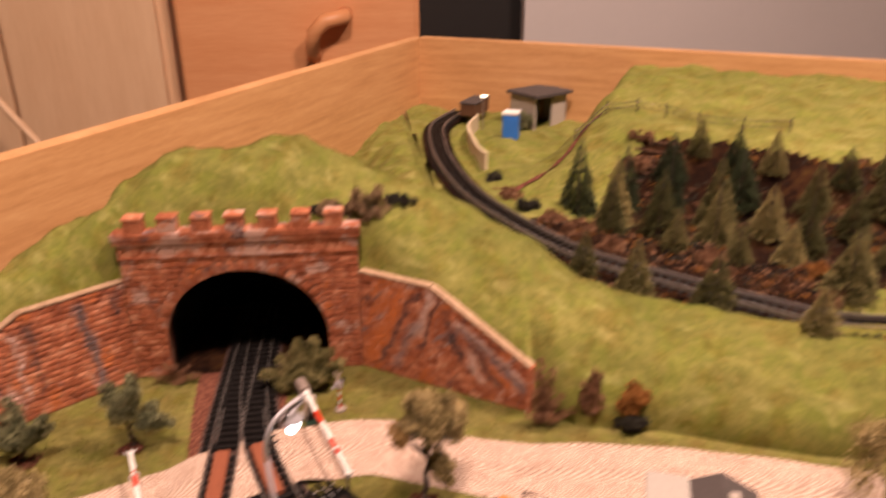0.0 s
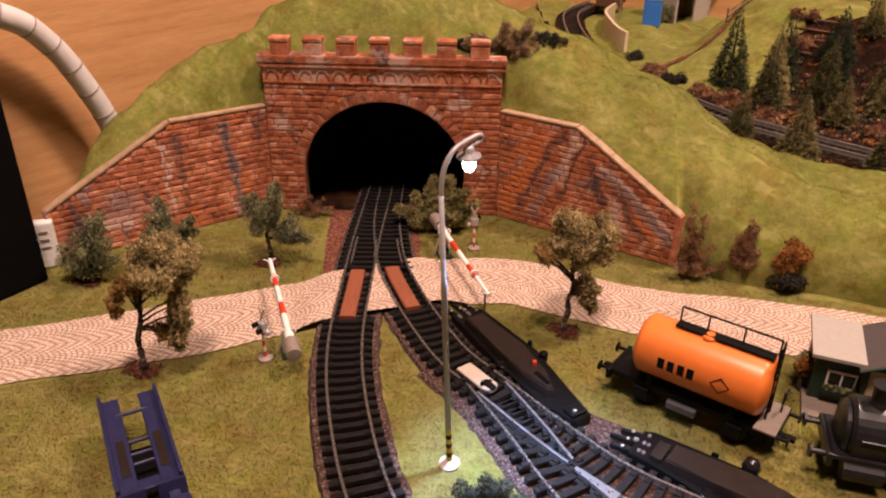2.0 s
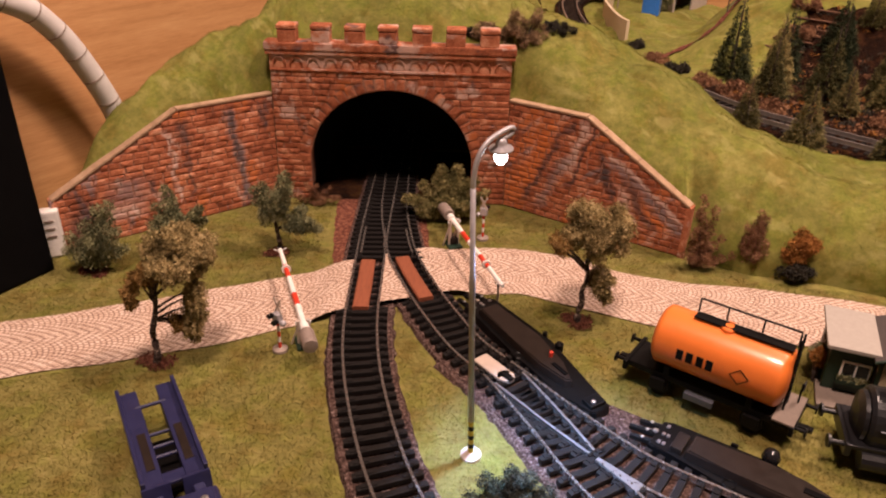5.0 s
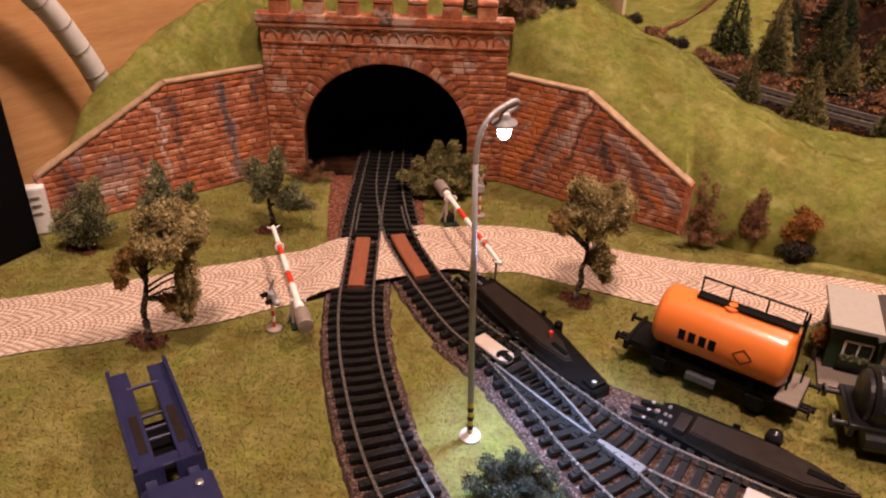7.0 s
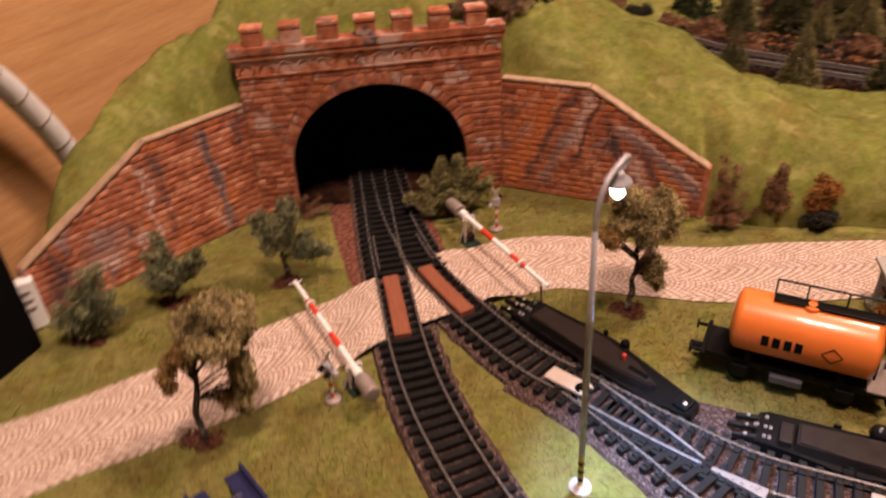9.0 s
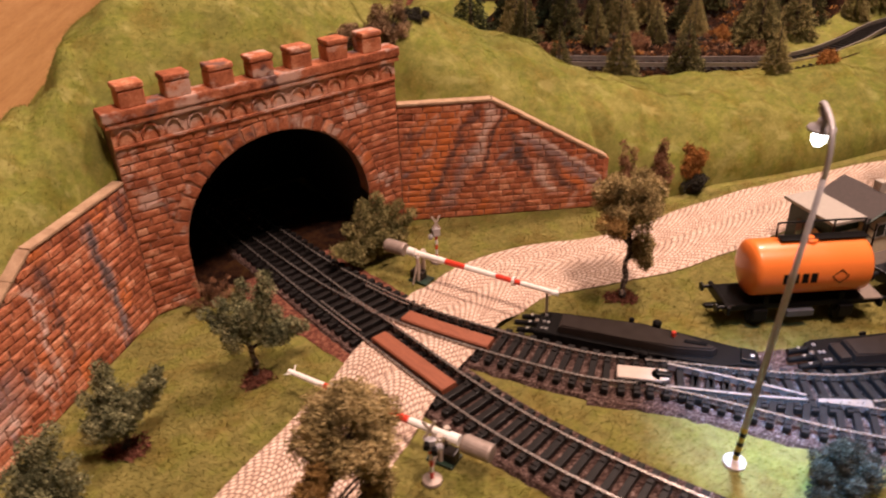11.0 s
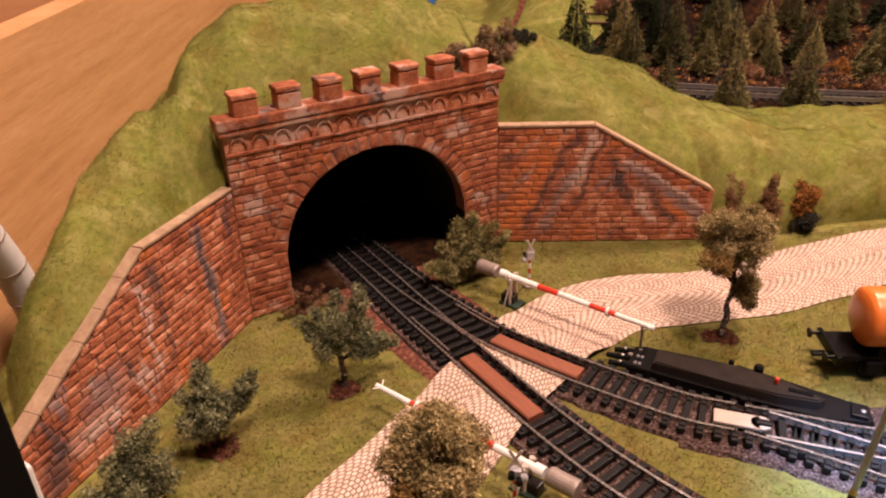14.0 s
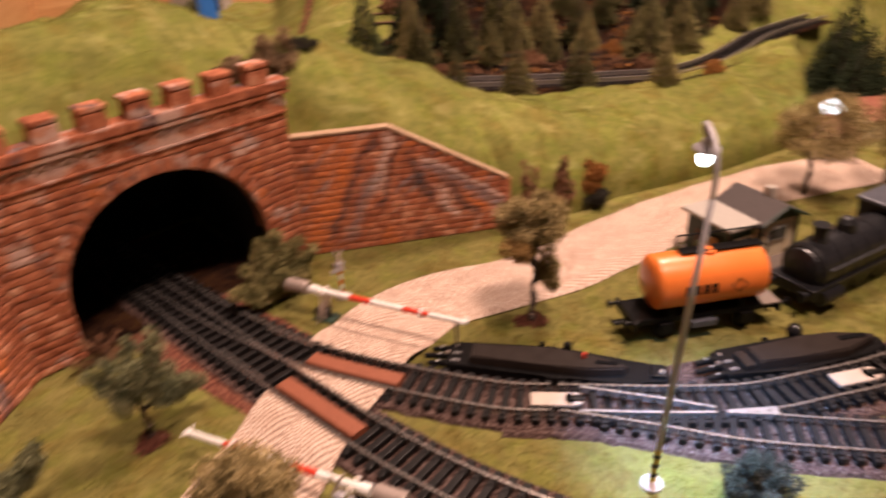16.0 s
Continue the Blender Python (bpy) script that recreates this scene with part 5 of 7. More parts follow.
def drive(p, q, lid_end, label, red):
    """A turnout motor beside the track: flat base, long lid tapering to a point, terminals at the near end."""
    p, q = np.array(p), np.array(q)
    d = q - p
    ln = float(np.linalg.norm(d))
    root = thing("turnout_drive", pose(p[0], p[1], 0.0008, 0, 0, math.degrees(math.atan2(d[1], d[0]))), label, "turnout motor", "turnout drives")
    if red:
        base = [(0.0, -0.0088), (0.030, -0.0104), (0.046, -0.0106), (0.048, -0.0122), (0.056, -0.0122), (0.058, -0.0108), (0.088, -0.0118), (0.091, -0.0086), (0.101, -0.0076), (ln, -0.0050), (0.1015, 0.0044), (0.074, 0.0084), (0.050, 0.0128), (0.004, 0.0100), (0.0, 0.0080)]
    else:
        base = [(0.0, -0.0092), (0.026, -0.0122), (0.030, -0.0142), (0.040, -0.0142), (0.044, -0.0124), (ln - 0.008, -0.0108), (ln + 0.004, -0.0066), (ln + 0.005, 0.0004), (ln - 0.012, 0.0068), (0.046, 0.0118), (0.004, 0.0102), (0.0, 0.0082)]
    body = part("housing", slab(base, 0.0, 0.0052, 0.03, 0.0005), M_BLACK, root)
    le = lid_end
    if red:
        out = [(0.0110, -0.0068), (0.040, -0.0082), (0.066, -0.0086), (le, -0.0058), (le + 0.002, -0.0030), (0.070, 0.0032), (0.048, 0.0062), (0.0110, 0.0046)]
    else:
        out = [(0.0150, -0.0086), (0.034, -0.0096), (0.060, -0.0098), (le - 0.002, -0.0036), (le, -0.0012), (0.060, 0.0044), (0.045, 0.0064), (0.0150, 0.0040)]
    top = part("lid", slab(out, 0.0050, 0.0092, 0.08, 0.0007), M_LID, body, "dark brown raised lid")
    if red:
        part("slot", box((0.0100, 0.0022, 0.0010), (le - 0.008, -0.0028, 0.0093), 0.0003), M_DEVICE, top, m=pose(0, 0, 0))
        part("lever", lathe([(0.0010, 0.0090), (0.0010, 0.0116), (0.0004, 0.0121)], 10), M_RED, top, "tiny red lever", m=pose(le - 0.018, 0.0000, 0))
        part("end_block", box((0.0066, 0.0086, 0.0022), (0.0972, -0.0016, 0.0060), 0.0005), M_BLACK, body)
        part("end_screw", lathe([(0.0011, 0.0070), (0.0011, 0.0080), (0.0005, 0.0083)], 10), M_FROG, body, "bright screw head", m=pose(0.0985, -0.0030, 0))
        part("side_knob", lathe([(0.0022, 0.003), (0.0022, 0.0072), (0.0014, 0.0080)], 14), M_BLACK, body, m=pose(0.056, 0.0118, 0))
        part("side_knob", lathe([(0.0013, 0.003), (0.0013, 0.0066), (0.0008, 0.0071)], 12), M_BLACK, body, m=pose(0.044, 0.0122, 0))
    else:
        part("lid_step", box((0.0050, 0.0110, 0.0030), (0.0115, -0.0026, 0.0064), 0.0005), M_LID, body, "dark brown block")
        part("slot", box((0.0130, 0.0030, 0.0010), (0.0660, -0.0016, 0.0093), 0.0003), M_DEVICE, top)
        part("side_knob", lathe([(0.0006, 0.0040), (0.0028, 0.0052), (0.0038, 0.0082), (0.0027, 0.0112), (0.0006, 0.0121)], 18), M_PANE, body, "glossy dark round knob", m=pose(0.0444, 0.0100, 0), smooth=True)
        part("side_clip", box((0.0030, 0.0012, 0.0020), (0.0300, 0.0110, 0.0055), 0.0003), M_BLACK, body)
    for k in range(3):
        y = -0.0058 + 0.0056 * k
        for x in (0.0036, 0.0056):
            part("terminal", box((0.0013, 0.0017, 0.0008), (x, y, 0.0055), 0.0002), M_FROG, body, "shiny metal terminal")
        part("cable_plug", rod((-0.0085 - 0.0025 * (k % 2), y - 0.0010, 0.0030), (0.001, y, 0.0034), 0.0014, 0.0017, 8), M_BLACK, body)
        part("plug_screw", lathe([(0.0008, 0.0042), (0.0008, 0.0049), (0.0003, 0.0051)], 8), M_FROG, body, m=pose(-0.0035, y - 0.0004, 0))
    ring_x, ring_y = (0.052, -0.0106) if red else (0.035, -0.0124)
    ring = bmesh.new()
    for k in range(14):
        a0, a1 = k * math.tau / 14, (k + 1) * math.tau / 14
        rod((0.0024 * math.cos(a0), 0.0024 * math.sin(a0), 0.0054), (0.0024 * math.cos(a1), 0.0024 * math.sin(a1), 0.0054), 0.0003, None, 5, ring)
    part("ring", ring, M_BLACK, body, m=pose(ring_x, ring_y * 0.96, 0))
    for x, y in (((0.036, -0.0092), (0.076, -0.0096)) if red else ((0.024, -0.0106), (0.060, -0.0112))):
        part("rivet", lathe([(0.0011, 0.0050), (0.0011, 0.0058), (0.0005, 0.0061)], 10), M_BEIGE, body)
        body.children[-1].matrix_basis = pose(x, y, 0)
    return root


drive((0.0480, 0.3610), (0.1040, 0.2740), 0.0820, "black plastic turnout drive with a small red lever", True)
drive((0.1235, 0.2620), (0.1880, 0.2180), 0.0790, "black plastic turnout drive with raised brown lid", False)


def switch_plate(x, y, turn, label):
    root = thing("switch_plate", pose(x, y, 0.0045, 0, 0, turn), label, "plate", "switch plates")
    bm = box((0.0190, 0.0086, 0.0018), (-0.0020, 0, 0), 0.0006)
    rod((0.0075, 0, -0.0009), (0.0075, 0, 0.0009), 0.0042, None, 14, bm)
    part("cover", bm, M_BEIGE, root)
    part("lever", box((0.0070, 0.0032, 0.0016), (0.0085, -0.0003, 0.0015), 0.0007), M_BLACK, root)
    return root


switch_plate(0.0560, 0.3025, -50, "white plastic cover plate between the switch blades")
switch_plate(0.1560, 0.2130, -33, "white plastic cover plate between the rails")
frog = bmesh.new()
nose, left, right = INNER_A[CROSS_A - 1], INNER_A[CROSS_A + 4], INNER_B[CROSS_B + 4]
way = (left + right) / 2 - nose
side = np.array([-way[1], way[0]]) / np.linalg.norm(way) * 0.0010
v = [frog.verts.new((*p, z)) for z in (0.0030, 0.0061) for p in (nose - side, nose + side, nose + way * 1.05 + side * 2.6, nose + way * 1.05 - side * 2.6)]
for f in ((0, 1, 2, 3), (4, 5, 6, 7), (0, 1, 5, 4), (1, 2, 6, 5), (2, 3, 7, 6), (3, 0, 4, 7)):
    frog.faces.new([v[i] for i in f])
tagged(part("turnout_frog", frog, M_FROG), "shiny metal wedge where the rails cross", "frog", "turnout frogs")
frog = bmesh.new()
v = [frog.verts.new((x, y, z)) for z in (0.0030, 0.0062) for x, y in ((-0.0117, 0.4480), (-0.0070, 0.4190), (-0.0100, 0.4190))]
for f in ((0, 1, 2), (3, 4, 5), (0, 1, 4, 3), (1, 2, 5, 4), (2, 0, 3, 5)):
    frog.faces.new([v[i] for i in f])
tagged(part("turnout_frog", frog, M_RAIL), "dull metal wedge where the two tracks meet", "frog", "turnout frogs")


# ---- orange tank wagon ----
d = Vector((0.0700, -0.0490, 0)).normalized()
wagon = thing("tank_wagon", pose(0.1540, 0.2893, 0, 0, 0, math.degrees(math.atan2(d.y, d.x))), "orange tank wagon with black frame standing on the grass", "wagon")
wagon.scale = (0.88, 1.0, 1.0)
R, TL = 0.0138, 0.0310
tank = part("tank", lathe([(0.0008, -TL - 0.0030), (0.0070, -TL - 0.0026), (0.0118, -TL - 0.0012), (0.0136, -TL + 0.0006), (R, -TL + 0.0022), (R, TL - 0.0022), (0.0136, TL - 0.0006), (0.0118, TL + 0.0012), (0.0070, TL + 0.0026), (0.0008, TL + 0.0030)], 40, pose(0.0015, 0, 0.0285, 0, 90, 0)), M_ORANGE, wagon, smooth=True)
part("dome", lathe([(0.0042, 0.0405), (0.0042, 0.0436), (0.0036, 0.0442), (0.0006, 0.0444)], 18), M_ORANGE, tank, m=pose(0.0020, 0, -0.0005))
part("filler_cap", lathe([(0.0024, 0.0405), (0.0024, 0.0428), (0.0004, 0.0434)], 14), M_ORANGE, tank, m=pose(-0.0110, 0, -0.0005))
# dark bars in place of the lettering, wrapped on the near side
for k, s in enumerate((-0.0150, -0.0100, -0.0048, 0.0000)):
    part("lettering", box((0.0034, 0.0003, 0.0050), (s, 0, 0), 0.0), M_BLACK, tank, "dark painted bar", m=pose(0, 0, 0.0285) @ pose(0, 0, 0, -3, 0, 0) @ pose(0, -R - 0.0001, 0))
bm = bmesh.new()
for t in range(4):
    a0, a1 = math.pi / 2 * t, math.pi / 2 * (t + 1)
    rod((0.0045 * math.cos(a0), 0, 0.0036 * math.sin(a0)), (0.0045 * math.cos(a1), 0, 0.0036 * math.sin(a1)), 0.00022, None, 5, bm)
part("emblem", bm, M_BLACK, tank, "thin dark rhombus", m=pose(0.0145, 0, 0.0285) @ pose(0, 0, 0, -3, 0, 0) @ pose(0, -R, 0))
part("chassis", box((0.0830, 0.0200, 0.0032), (0, 0, 0.0118), 0.0005), M_BLACK, wagon)
part("end_platform", box((0.0105, 0.0235, 0.0010), (0.0380, 0, 0.0139), 0.0002), M_DECK, wagon, "brownish end platform")
part("head_stock", box((0.0022, 0.0250, 0.0048), (0.0425, 0, 0.0115), 0.0004), M_BLACK, wagon)
part("head_stock", box((0.0022, 0.0250, 0.0048), (-0.0425, 0, 0.0115), 0.0004), M_BLACK, wagon)
for sx in (-1, 1):
    for sy in (-1, 1):
        part("buffer", lathe([(0.0009, 0), (0.0009, 0.0050), (0.0024, 0.0052), (0.0024, 0.0060)], 12, pose(sx * 0.0430, sy * 0.0095, 0.0125, 0, sx * 90, 0)), M_BLACK, wagon)
        part("wheel", lathe([(0.0052, -0.0012), (0.0052, 0.0008), (0.0060, 0.0012), (0.0010, 0.0016)], 20, pose(sx * 0.0240, sy * 0.0078, 0.0056, sy * 90, 0, 0)), M_BLACK, wagon)
        part("axle_box", box((0.0080, 0.0018, 0.0060), (sx * 0.0240, sy * 0.0112, 0.0078), 0.0005), M_BLACK, wagon)
    part("coupling", box((0.0090, 0.0030, 0.0018), (sx * 0.0460, 0, 0.0075), 0.0004), M_BLACK, wagon)
    part("saddle", box((0.0030, 0.0200, 0.0060), (sx * 0.0210, 0, 0.0150), 0.0005), M_BLACK, wagon)
part("side_box", box((0.0150, 0.0030, 0.0034), (-0.0020, -0.0112, 0.0082), 0.0004), M_LOCOGREY, wagon)
rail = bmesh.new()
zr = 0.0500
for sy in (0.0035,):
    rod((-0.0150, sy, zr), (0.0335, sy, zr), 0.00055, None, 6, rail)
    for x in (-0.0150, -0.0010, 0.0165, 0.0335):
        rod((x, sy, 0.0425), (x, sy, zr), 0.00050, None, 6, rail)
part("railing", rail, M_BLACK, wagon, "thin black walkway railing")
part("walkway", box((0.0480, 0.0055, 0.0008), (0.0090, 0, 0.0434), 0.0002), M_BLACK, wagon)
ladder = bmesh.new()
for sy in (-0.0030, 0.0030):
    rod((0.0355, sy, 0.0135), (0.0350, sy, 0.0500), 0.0006, None, 6, ladder)
for k in range(8):
    rod((0.0354, -0.0030, 0.0165 + 0.0042 * k), (0.0354, 0.0030, 0.0165 + 0.0042 * k), 0.0004, None, 5, ladder)
part("ladder", ladder, M_BLACK, wagon)
part("brake_wheel", lathe([(0.0026, 0), (0.0026, 0.0006)], 14, pose(0.0405, 0.0060, 0.0240, 0, 90, 0)), M_BLACK, wagon)
part("brake_post", rod((0.0400, 0.0060, 0.0140), (0.0400, 0.0060, 0.0245), 0.0005, None, 6), M_BLACK, wagon)

# ---- blue trough vehicle ----
d = Vector((0.0330, -0.0540, 0)).normalized()
truck = thing("flat_truck", pose(-0.0797, 0.2375, 0, 0, 0, math.degrees(math.atan2(d.y, d.x))), "dark blue plastic low loader standing on the grass", "truck")
for sy in (-1, 1):
    bm = box((0.0600, 0.0078, 0.0018), (0, sy * 0.0078, 0.0165), 0.0005)
    box((0.0600, 0.0016, 0.0052), (0, sy * 0.0112, 0.0178), 0.0004, bm=bm)
    box((0.0560, 0.0014, 0.0070), (0, sy * 0.0048, 0.0125), 0.0003, bm=bm)
    part("side_girder", bm, M_BLUE, truck)
    for x in (-0.020, 0.014):
        part("wheel", lathe([(0.0056, -0.0016), (0.0056, 0.0016), (0.0020, 0.0020)], 18, pose(x, sy * 0.0085, 0.0058, 90, 0, 0)), M_BLACK, truck)
for x in (-0.0185, -0.004, 0.004, 0.010):
    part("cross_bar", rod((x, -0.0060, 0.0130 if x > -0.01 else 0.0168), (x, 0.0060, 0.0130 if x > -0.01 else 0.0168), 0.0008, None, 8), M_BLUE, truck)
for sy in (-1, 1):
    part("end_plate", box((0.0016, 0.0102, 0.0120), (0, 0, -0.0052), 0.0003), M_BLUE, truck, m=pose(0.0302, sy * 0.0072, 0.0172, 0, -14, 0))
    part("draw_arm", box((0.0170, 0.0042, 0.0030), (0.0385, sy * 0.0074, 0.0125), 0.0006), M_BLUE, truck)
    part("stain", box((0.0220, 0.0032, 0.0003), (0.0100, sy * 0.0070, 0.01755), 0.0001), M_LID, truck, "dull brown worn patch")
part("cross_plate", box((0.0060, 0.0120, 0.0016), (0.0265, 0, 0.0160), 0.0004), M_BLUE, truck)
part("floor_plate", box((0.0300, 0.0100, 0.0010), (0.0080, 0, 0.0060), 0.0002), M_BLACK, truck)
cab = part("cab", box((0.0300, 0.0240, 0.0160), (0.0590, 0, 0.0150), 0.0016), M_BLUE, truck)
part("cab_roof", box((0.0260, 0.0200, 0.0018), (0.0590, 0, 0.0238), 0.0006), M_BLUE, cab)
part("roof_bolt", lathe([(0.0014, 0.0246), (0.0014, 0.0256), (0.0006, 0.0259)], 12), M_FROG, cab, "shiny bolt head", m=pose(0.0515, 0.0062, 0))
for sy in (-1, 1):
    part("wheel", lathe([(0.0056, -0.0016), (0.0056, 0.0016), (0.0020, 0.0020)], 18, pose(0.059, sy * 0.0105, 0.0058, 90, 0, 0)), M_BLACK, truck)

# ---- signal box with annex ----
hut = thing("signal_box", pose(0.2275, 0.3095, 0, 0, 0, -20), "small green railway hut with grey gabled roof and flat annex", "hut")
hut.scale = (0.83, 0.86, 0.92)
annex = part("annex", box((0.0230, 0.0360, 0.0270), (-0.0050, 0.0030, 0.0135), 0.0004), M_GREEN, hut)
part("flat_roof", box((0.0270, 0.0440, 0.0022), (-0.0060, 0.0030, 0.0290), 0.0004), M_FLATROOF, annex, "pale flat roof")
part("door", box((0.0008, 0.0080, 0.0190), (-0.0168, 0.0080, 0.0100), 0.0001), M_DARKWALL, annex)


def window(parent, x, y, z, w, h, turn):
    win = part("window", box((w, 0.0010, h), (0, 0, 0), 0.0002), M_WHITE, parent, "white window frame", m=pose(x, y, z, 0, 0, turn))
    for sd in (-1, 1):
        part("pane", box((w * 0.40, 0.0008, h * 0.78), (sd * w * 0.23, -0.0004, 0), 0.0), M_PANE, win)
    return win


window(annex, -0.0020, -0.0153, 0.0160, 0.0150, 0.0100, 0)
part("window_box", box((0.0170, 0.0030, 0.0030), (-0.0020, -0.0170, 0.0095), 0.0006), M_GREEN, annex)
flowers = leaf_cloud("flowers", [(-0.0090 + 0.0024 * q, -0.0172, 0.0118, 0.0017) for q in range(7)], M_LEAF_GREEN, 0.0012, 420, 43)
part("flowers", flowers, M_LEAF_GREEN, annex, "green plants in the window box")
main = part("main_wall", box((0.0360, 0.0360, 0.0280), (0.0260, 0.0000, 0.0140), 0.0004), M_CREAM, hut)
bm = bmesh.new()
for yy in (-0.0225, 0.0225):
    for x, z in ((0.0040, 0.0285), (0.0260, 0.0385), (0.0480, 0.0285), (0.0480, 0.0268), (0.0260, 0.0365), (0.0040, 0.0268)):
        bm.verts.new((x, yy, z))
bm.verts.ensure_lookup_table()
vv = bm.verts
bm.faces.new(vv[0:6])
bm.faces.new(vv[6:12])
for i in range(6):
    j = (i + 1) % 6
    bm.faces.new((vv[i], vv[j], vv[6 + j], vv[6 + i]))
roof = part("gable_roof", bm, M_ROOF, main, "grey felt gabled roof")
part("chimney", box((0.0060, 0.0060, 0.0100), (0.0300, -0.0040, 0.0390), 0.0005), M_PLASTER, roof)
bm = bmesh.new()
for yy in (-0.0196, -0.0182):
    for x, z in ((0.0080, 0.0280), (0.0260, 0.0362), (0.0440, 0.0280)):
        bm.verts.new((x, yy, z))
bm.verts.ensure_lookup_table()
vv = bm.verts
bm.faces.new(vv[0:3])
bm.faces.new(vv[3:6])
for i in range(3):
    bm.faces.new((vv[i], vv[(i + 1) % 3], vv[3 + (i + 1) % 3], vv[3 + i]))
part("gable", bm, M_GREEN, main)
for x in (0.0085, 0.0435):
    part("corner_post", box((0.0022, 0.0022, 0.0280), (x, -0.0185, 0.0140), 0.0003), M_GREEN, main)
part("verge_board", rod((0.0040, -0.0228, 0.0276), (0.0260, -0.0228, 0.0376), 0.0009, None, 6), M_GREEN, roof)
part("verge_board", rod((0.0480, -0.0228, 0.0276), (0.0260, -0.0228, 0.0376), 0.0009, None, 6), M_GREEN, roof)
window(main, 0.0260, -0.0186, 0.0185, 0.0160, 0.0100, 0)
for x in (0.0135, 0.0385):
    part("panel", box((0.0070, 0.0008, 0.0160), (x, -0.0184, 0.0130), 0.0002), M_CREAM, main)
platform = part("platform", box((0.0700, 0.0560, 0.0024), (0.0160, -0.0040, 0.0012), 0.0004), M_DECK, hut)

# ---- black steam engine ----
d = Vector((0.0650, -0.0170, 0)).normalized()
loco = thing("steam_locomotive", pose(0.2380, 0.2510, 0, 0, 0, math.degrees(math.atan2(d.y, d.x))), "black model steam locomotive with round boiler front", "locomotive")
boiler = part("boiler", lathe([(0.0030, -0.0340), (0.0118, -0.0335), (0.0131, -0.0320), (0.0131, 0.0300), (0.0060, 0.0310)], 28, pose(0, 0, 0.0210, 0, 90, 0)), M_LOCO, loco, smooth=False)
part("smokebox_door", lathe([(0.0110, 0.0), (0.0105, 0.0015), (0.0060, 0.0028), (0.0010, 0.0032)], 24, pose(-0.0338, 0, 0.0210, 0, -90, 0)), M_LOCO, boiler)
for k in range(5):
    part("boiler_band", lathe([(0.0134, -0.0200 + 0.011 * k), (0.0134, -0.0188 + 0.011 * k)], 28, pose(0, 0, 0.0210, 0, 90, 0)), M_LOCO, boiler)
part("chimney", lathe([(0.0042, 0.0390), (0.0034, 0.0420), (0.0036, 0.0480), (0.0046, 0.0490)], 18), M_LOCO, boiler, m=pose(-0.0240, 0, -0.006))
part("steam_dome", lathe([(0.0050, 0.0390), (0.0048, 0.0440), (0.0030, 0.0465), (0.0005, 0.0472)], 18), M_LOCO, boiler, m=pose(-0.0020, 0, -0.006))
part("footplate", box((0.0900, 0.0270, 0.0020), (0.0060, 0, 0.0140), 0.0004), M_LOCO, loco)
part("cab", box((0.0220, 0.0270, 0.0240), (0.0400, 0, 0.0260), 0.0010), M_LOCO, loco)
part("cab_roof", box((0.0260, 0.0290, 0.0024), (0.0400, 0, 0.0390), 0.0010), M_LOCOGREY, loco)
part("buffer_beam", box((0.0024, 0.0270, 0.0060), (-0.0390, 0, 0.0120), 0.0004), M_LOCO, loco)
for sy in (-1, 1):
    part("buffer", lathe([(0.0012, 0), (0.0012, 0.0050), (0.0030, 0.0052), (0.0030, 0.0062)], 14, pose(-0.0402, sy * 0.0100, 0.0125, 0, -90, 0)), M_LOCO, loco)
    part("cylinder", rod((-0.0340, sy * 0.0125, 0.0085), (-0.0190, sy * 0.0125, 0.0085), 0.0045, None, 14), M_LOCO, loco)
    part("handrail", rod((-0.0300, sy * 0.0134, 0.0240), (0.0280, sy * 0.0134, 0.0240), 0.0004, None, 6), M_LOCOGREY, loco)
    for x in (-0.010, 0.008, 0.026):
        part("wheel", lathe([(0.0088, -0.0012), (0.0088, 0.0008), (0.0094, 0.0014), (0.0012, 0.0020)], 24, pose(x, sy * 0.0085, 0.0092, sy * 90, 0, 0)), M_LOCO, loco)

# ---- black case, white plug and hose by the side board ----
case = flat_panel("device_case", (-0.2000, 0.3880), (-0.2000 - 0.482 * 0.30, 0.3880 - 0.876 * 0.30), 0.0, 0.20, -0.045, M_DEVICE, "tall matt black device case beside the side board", "device", "", 0.002)
plug = thing("white_plug", pose(-0.2080, 0.4060, 0.0, 0, 0, 28), "small white plastic plug block with slots", "plug")
part("block", box((0.0120, 0.0080, 0.0300), (0, 0, 0.0150), 0.0012), M_WHITE, plug)
for k in range(3):
    part("slot", box((0.0050, 0.0006, 0.0012), (0, -0.0042, 0.0140 + 0.005 * k), 0.0001), M_GREY, plug)
hose_line = spline([(-0.318, 0.310, 0.190), (-0.262, 0.372, 0.172), (-0.217, 0.428, 0.146), (-0.205, 0.450, 0.127), (-0.197, 0.465, 0.100), (-0.1905, 0.477, 0.068), (-0.187, 0.484, 0.030), (-0.186, 0.486, -0.002)], 0.002)
hose = thing("white_hose", pose(0, 0, 0), "thick white hose with ring joints bending down behind the hill", "hose")
part("hose", tube([tuple(p) for p in hose_line], 0.0070, 16), M_PIPE, hose, smooth=True)
for i in range(8, len(hose_line) - 4, 9):
    a, b = Vector(hose_line[i]), Vector(hose_line[i + 1])
    part("joint", rod(a, a + (b - a).normalized() * 0.0007, 0.0073, None, 18), M_GREY, hose)


# ---- plants ----
def crown(cx, cy, cz, rx, ry, rz, k, seed, rad=(0.0032, 0.0062)):
    k = int(k * 1.45)
    r = random.Random(seed)
    out = []
    while len(out) < k:
        x, y, z = (r.uniform(-1, 1) for _ in range(3))
        if 0.15 < x * x + y * y + z * z < 1:
            out.append((cx + x * rx, cy + y * ry, cz + z * rz, r.uniform(*rad)))
    return out


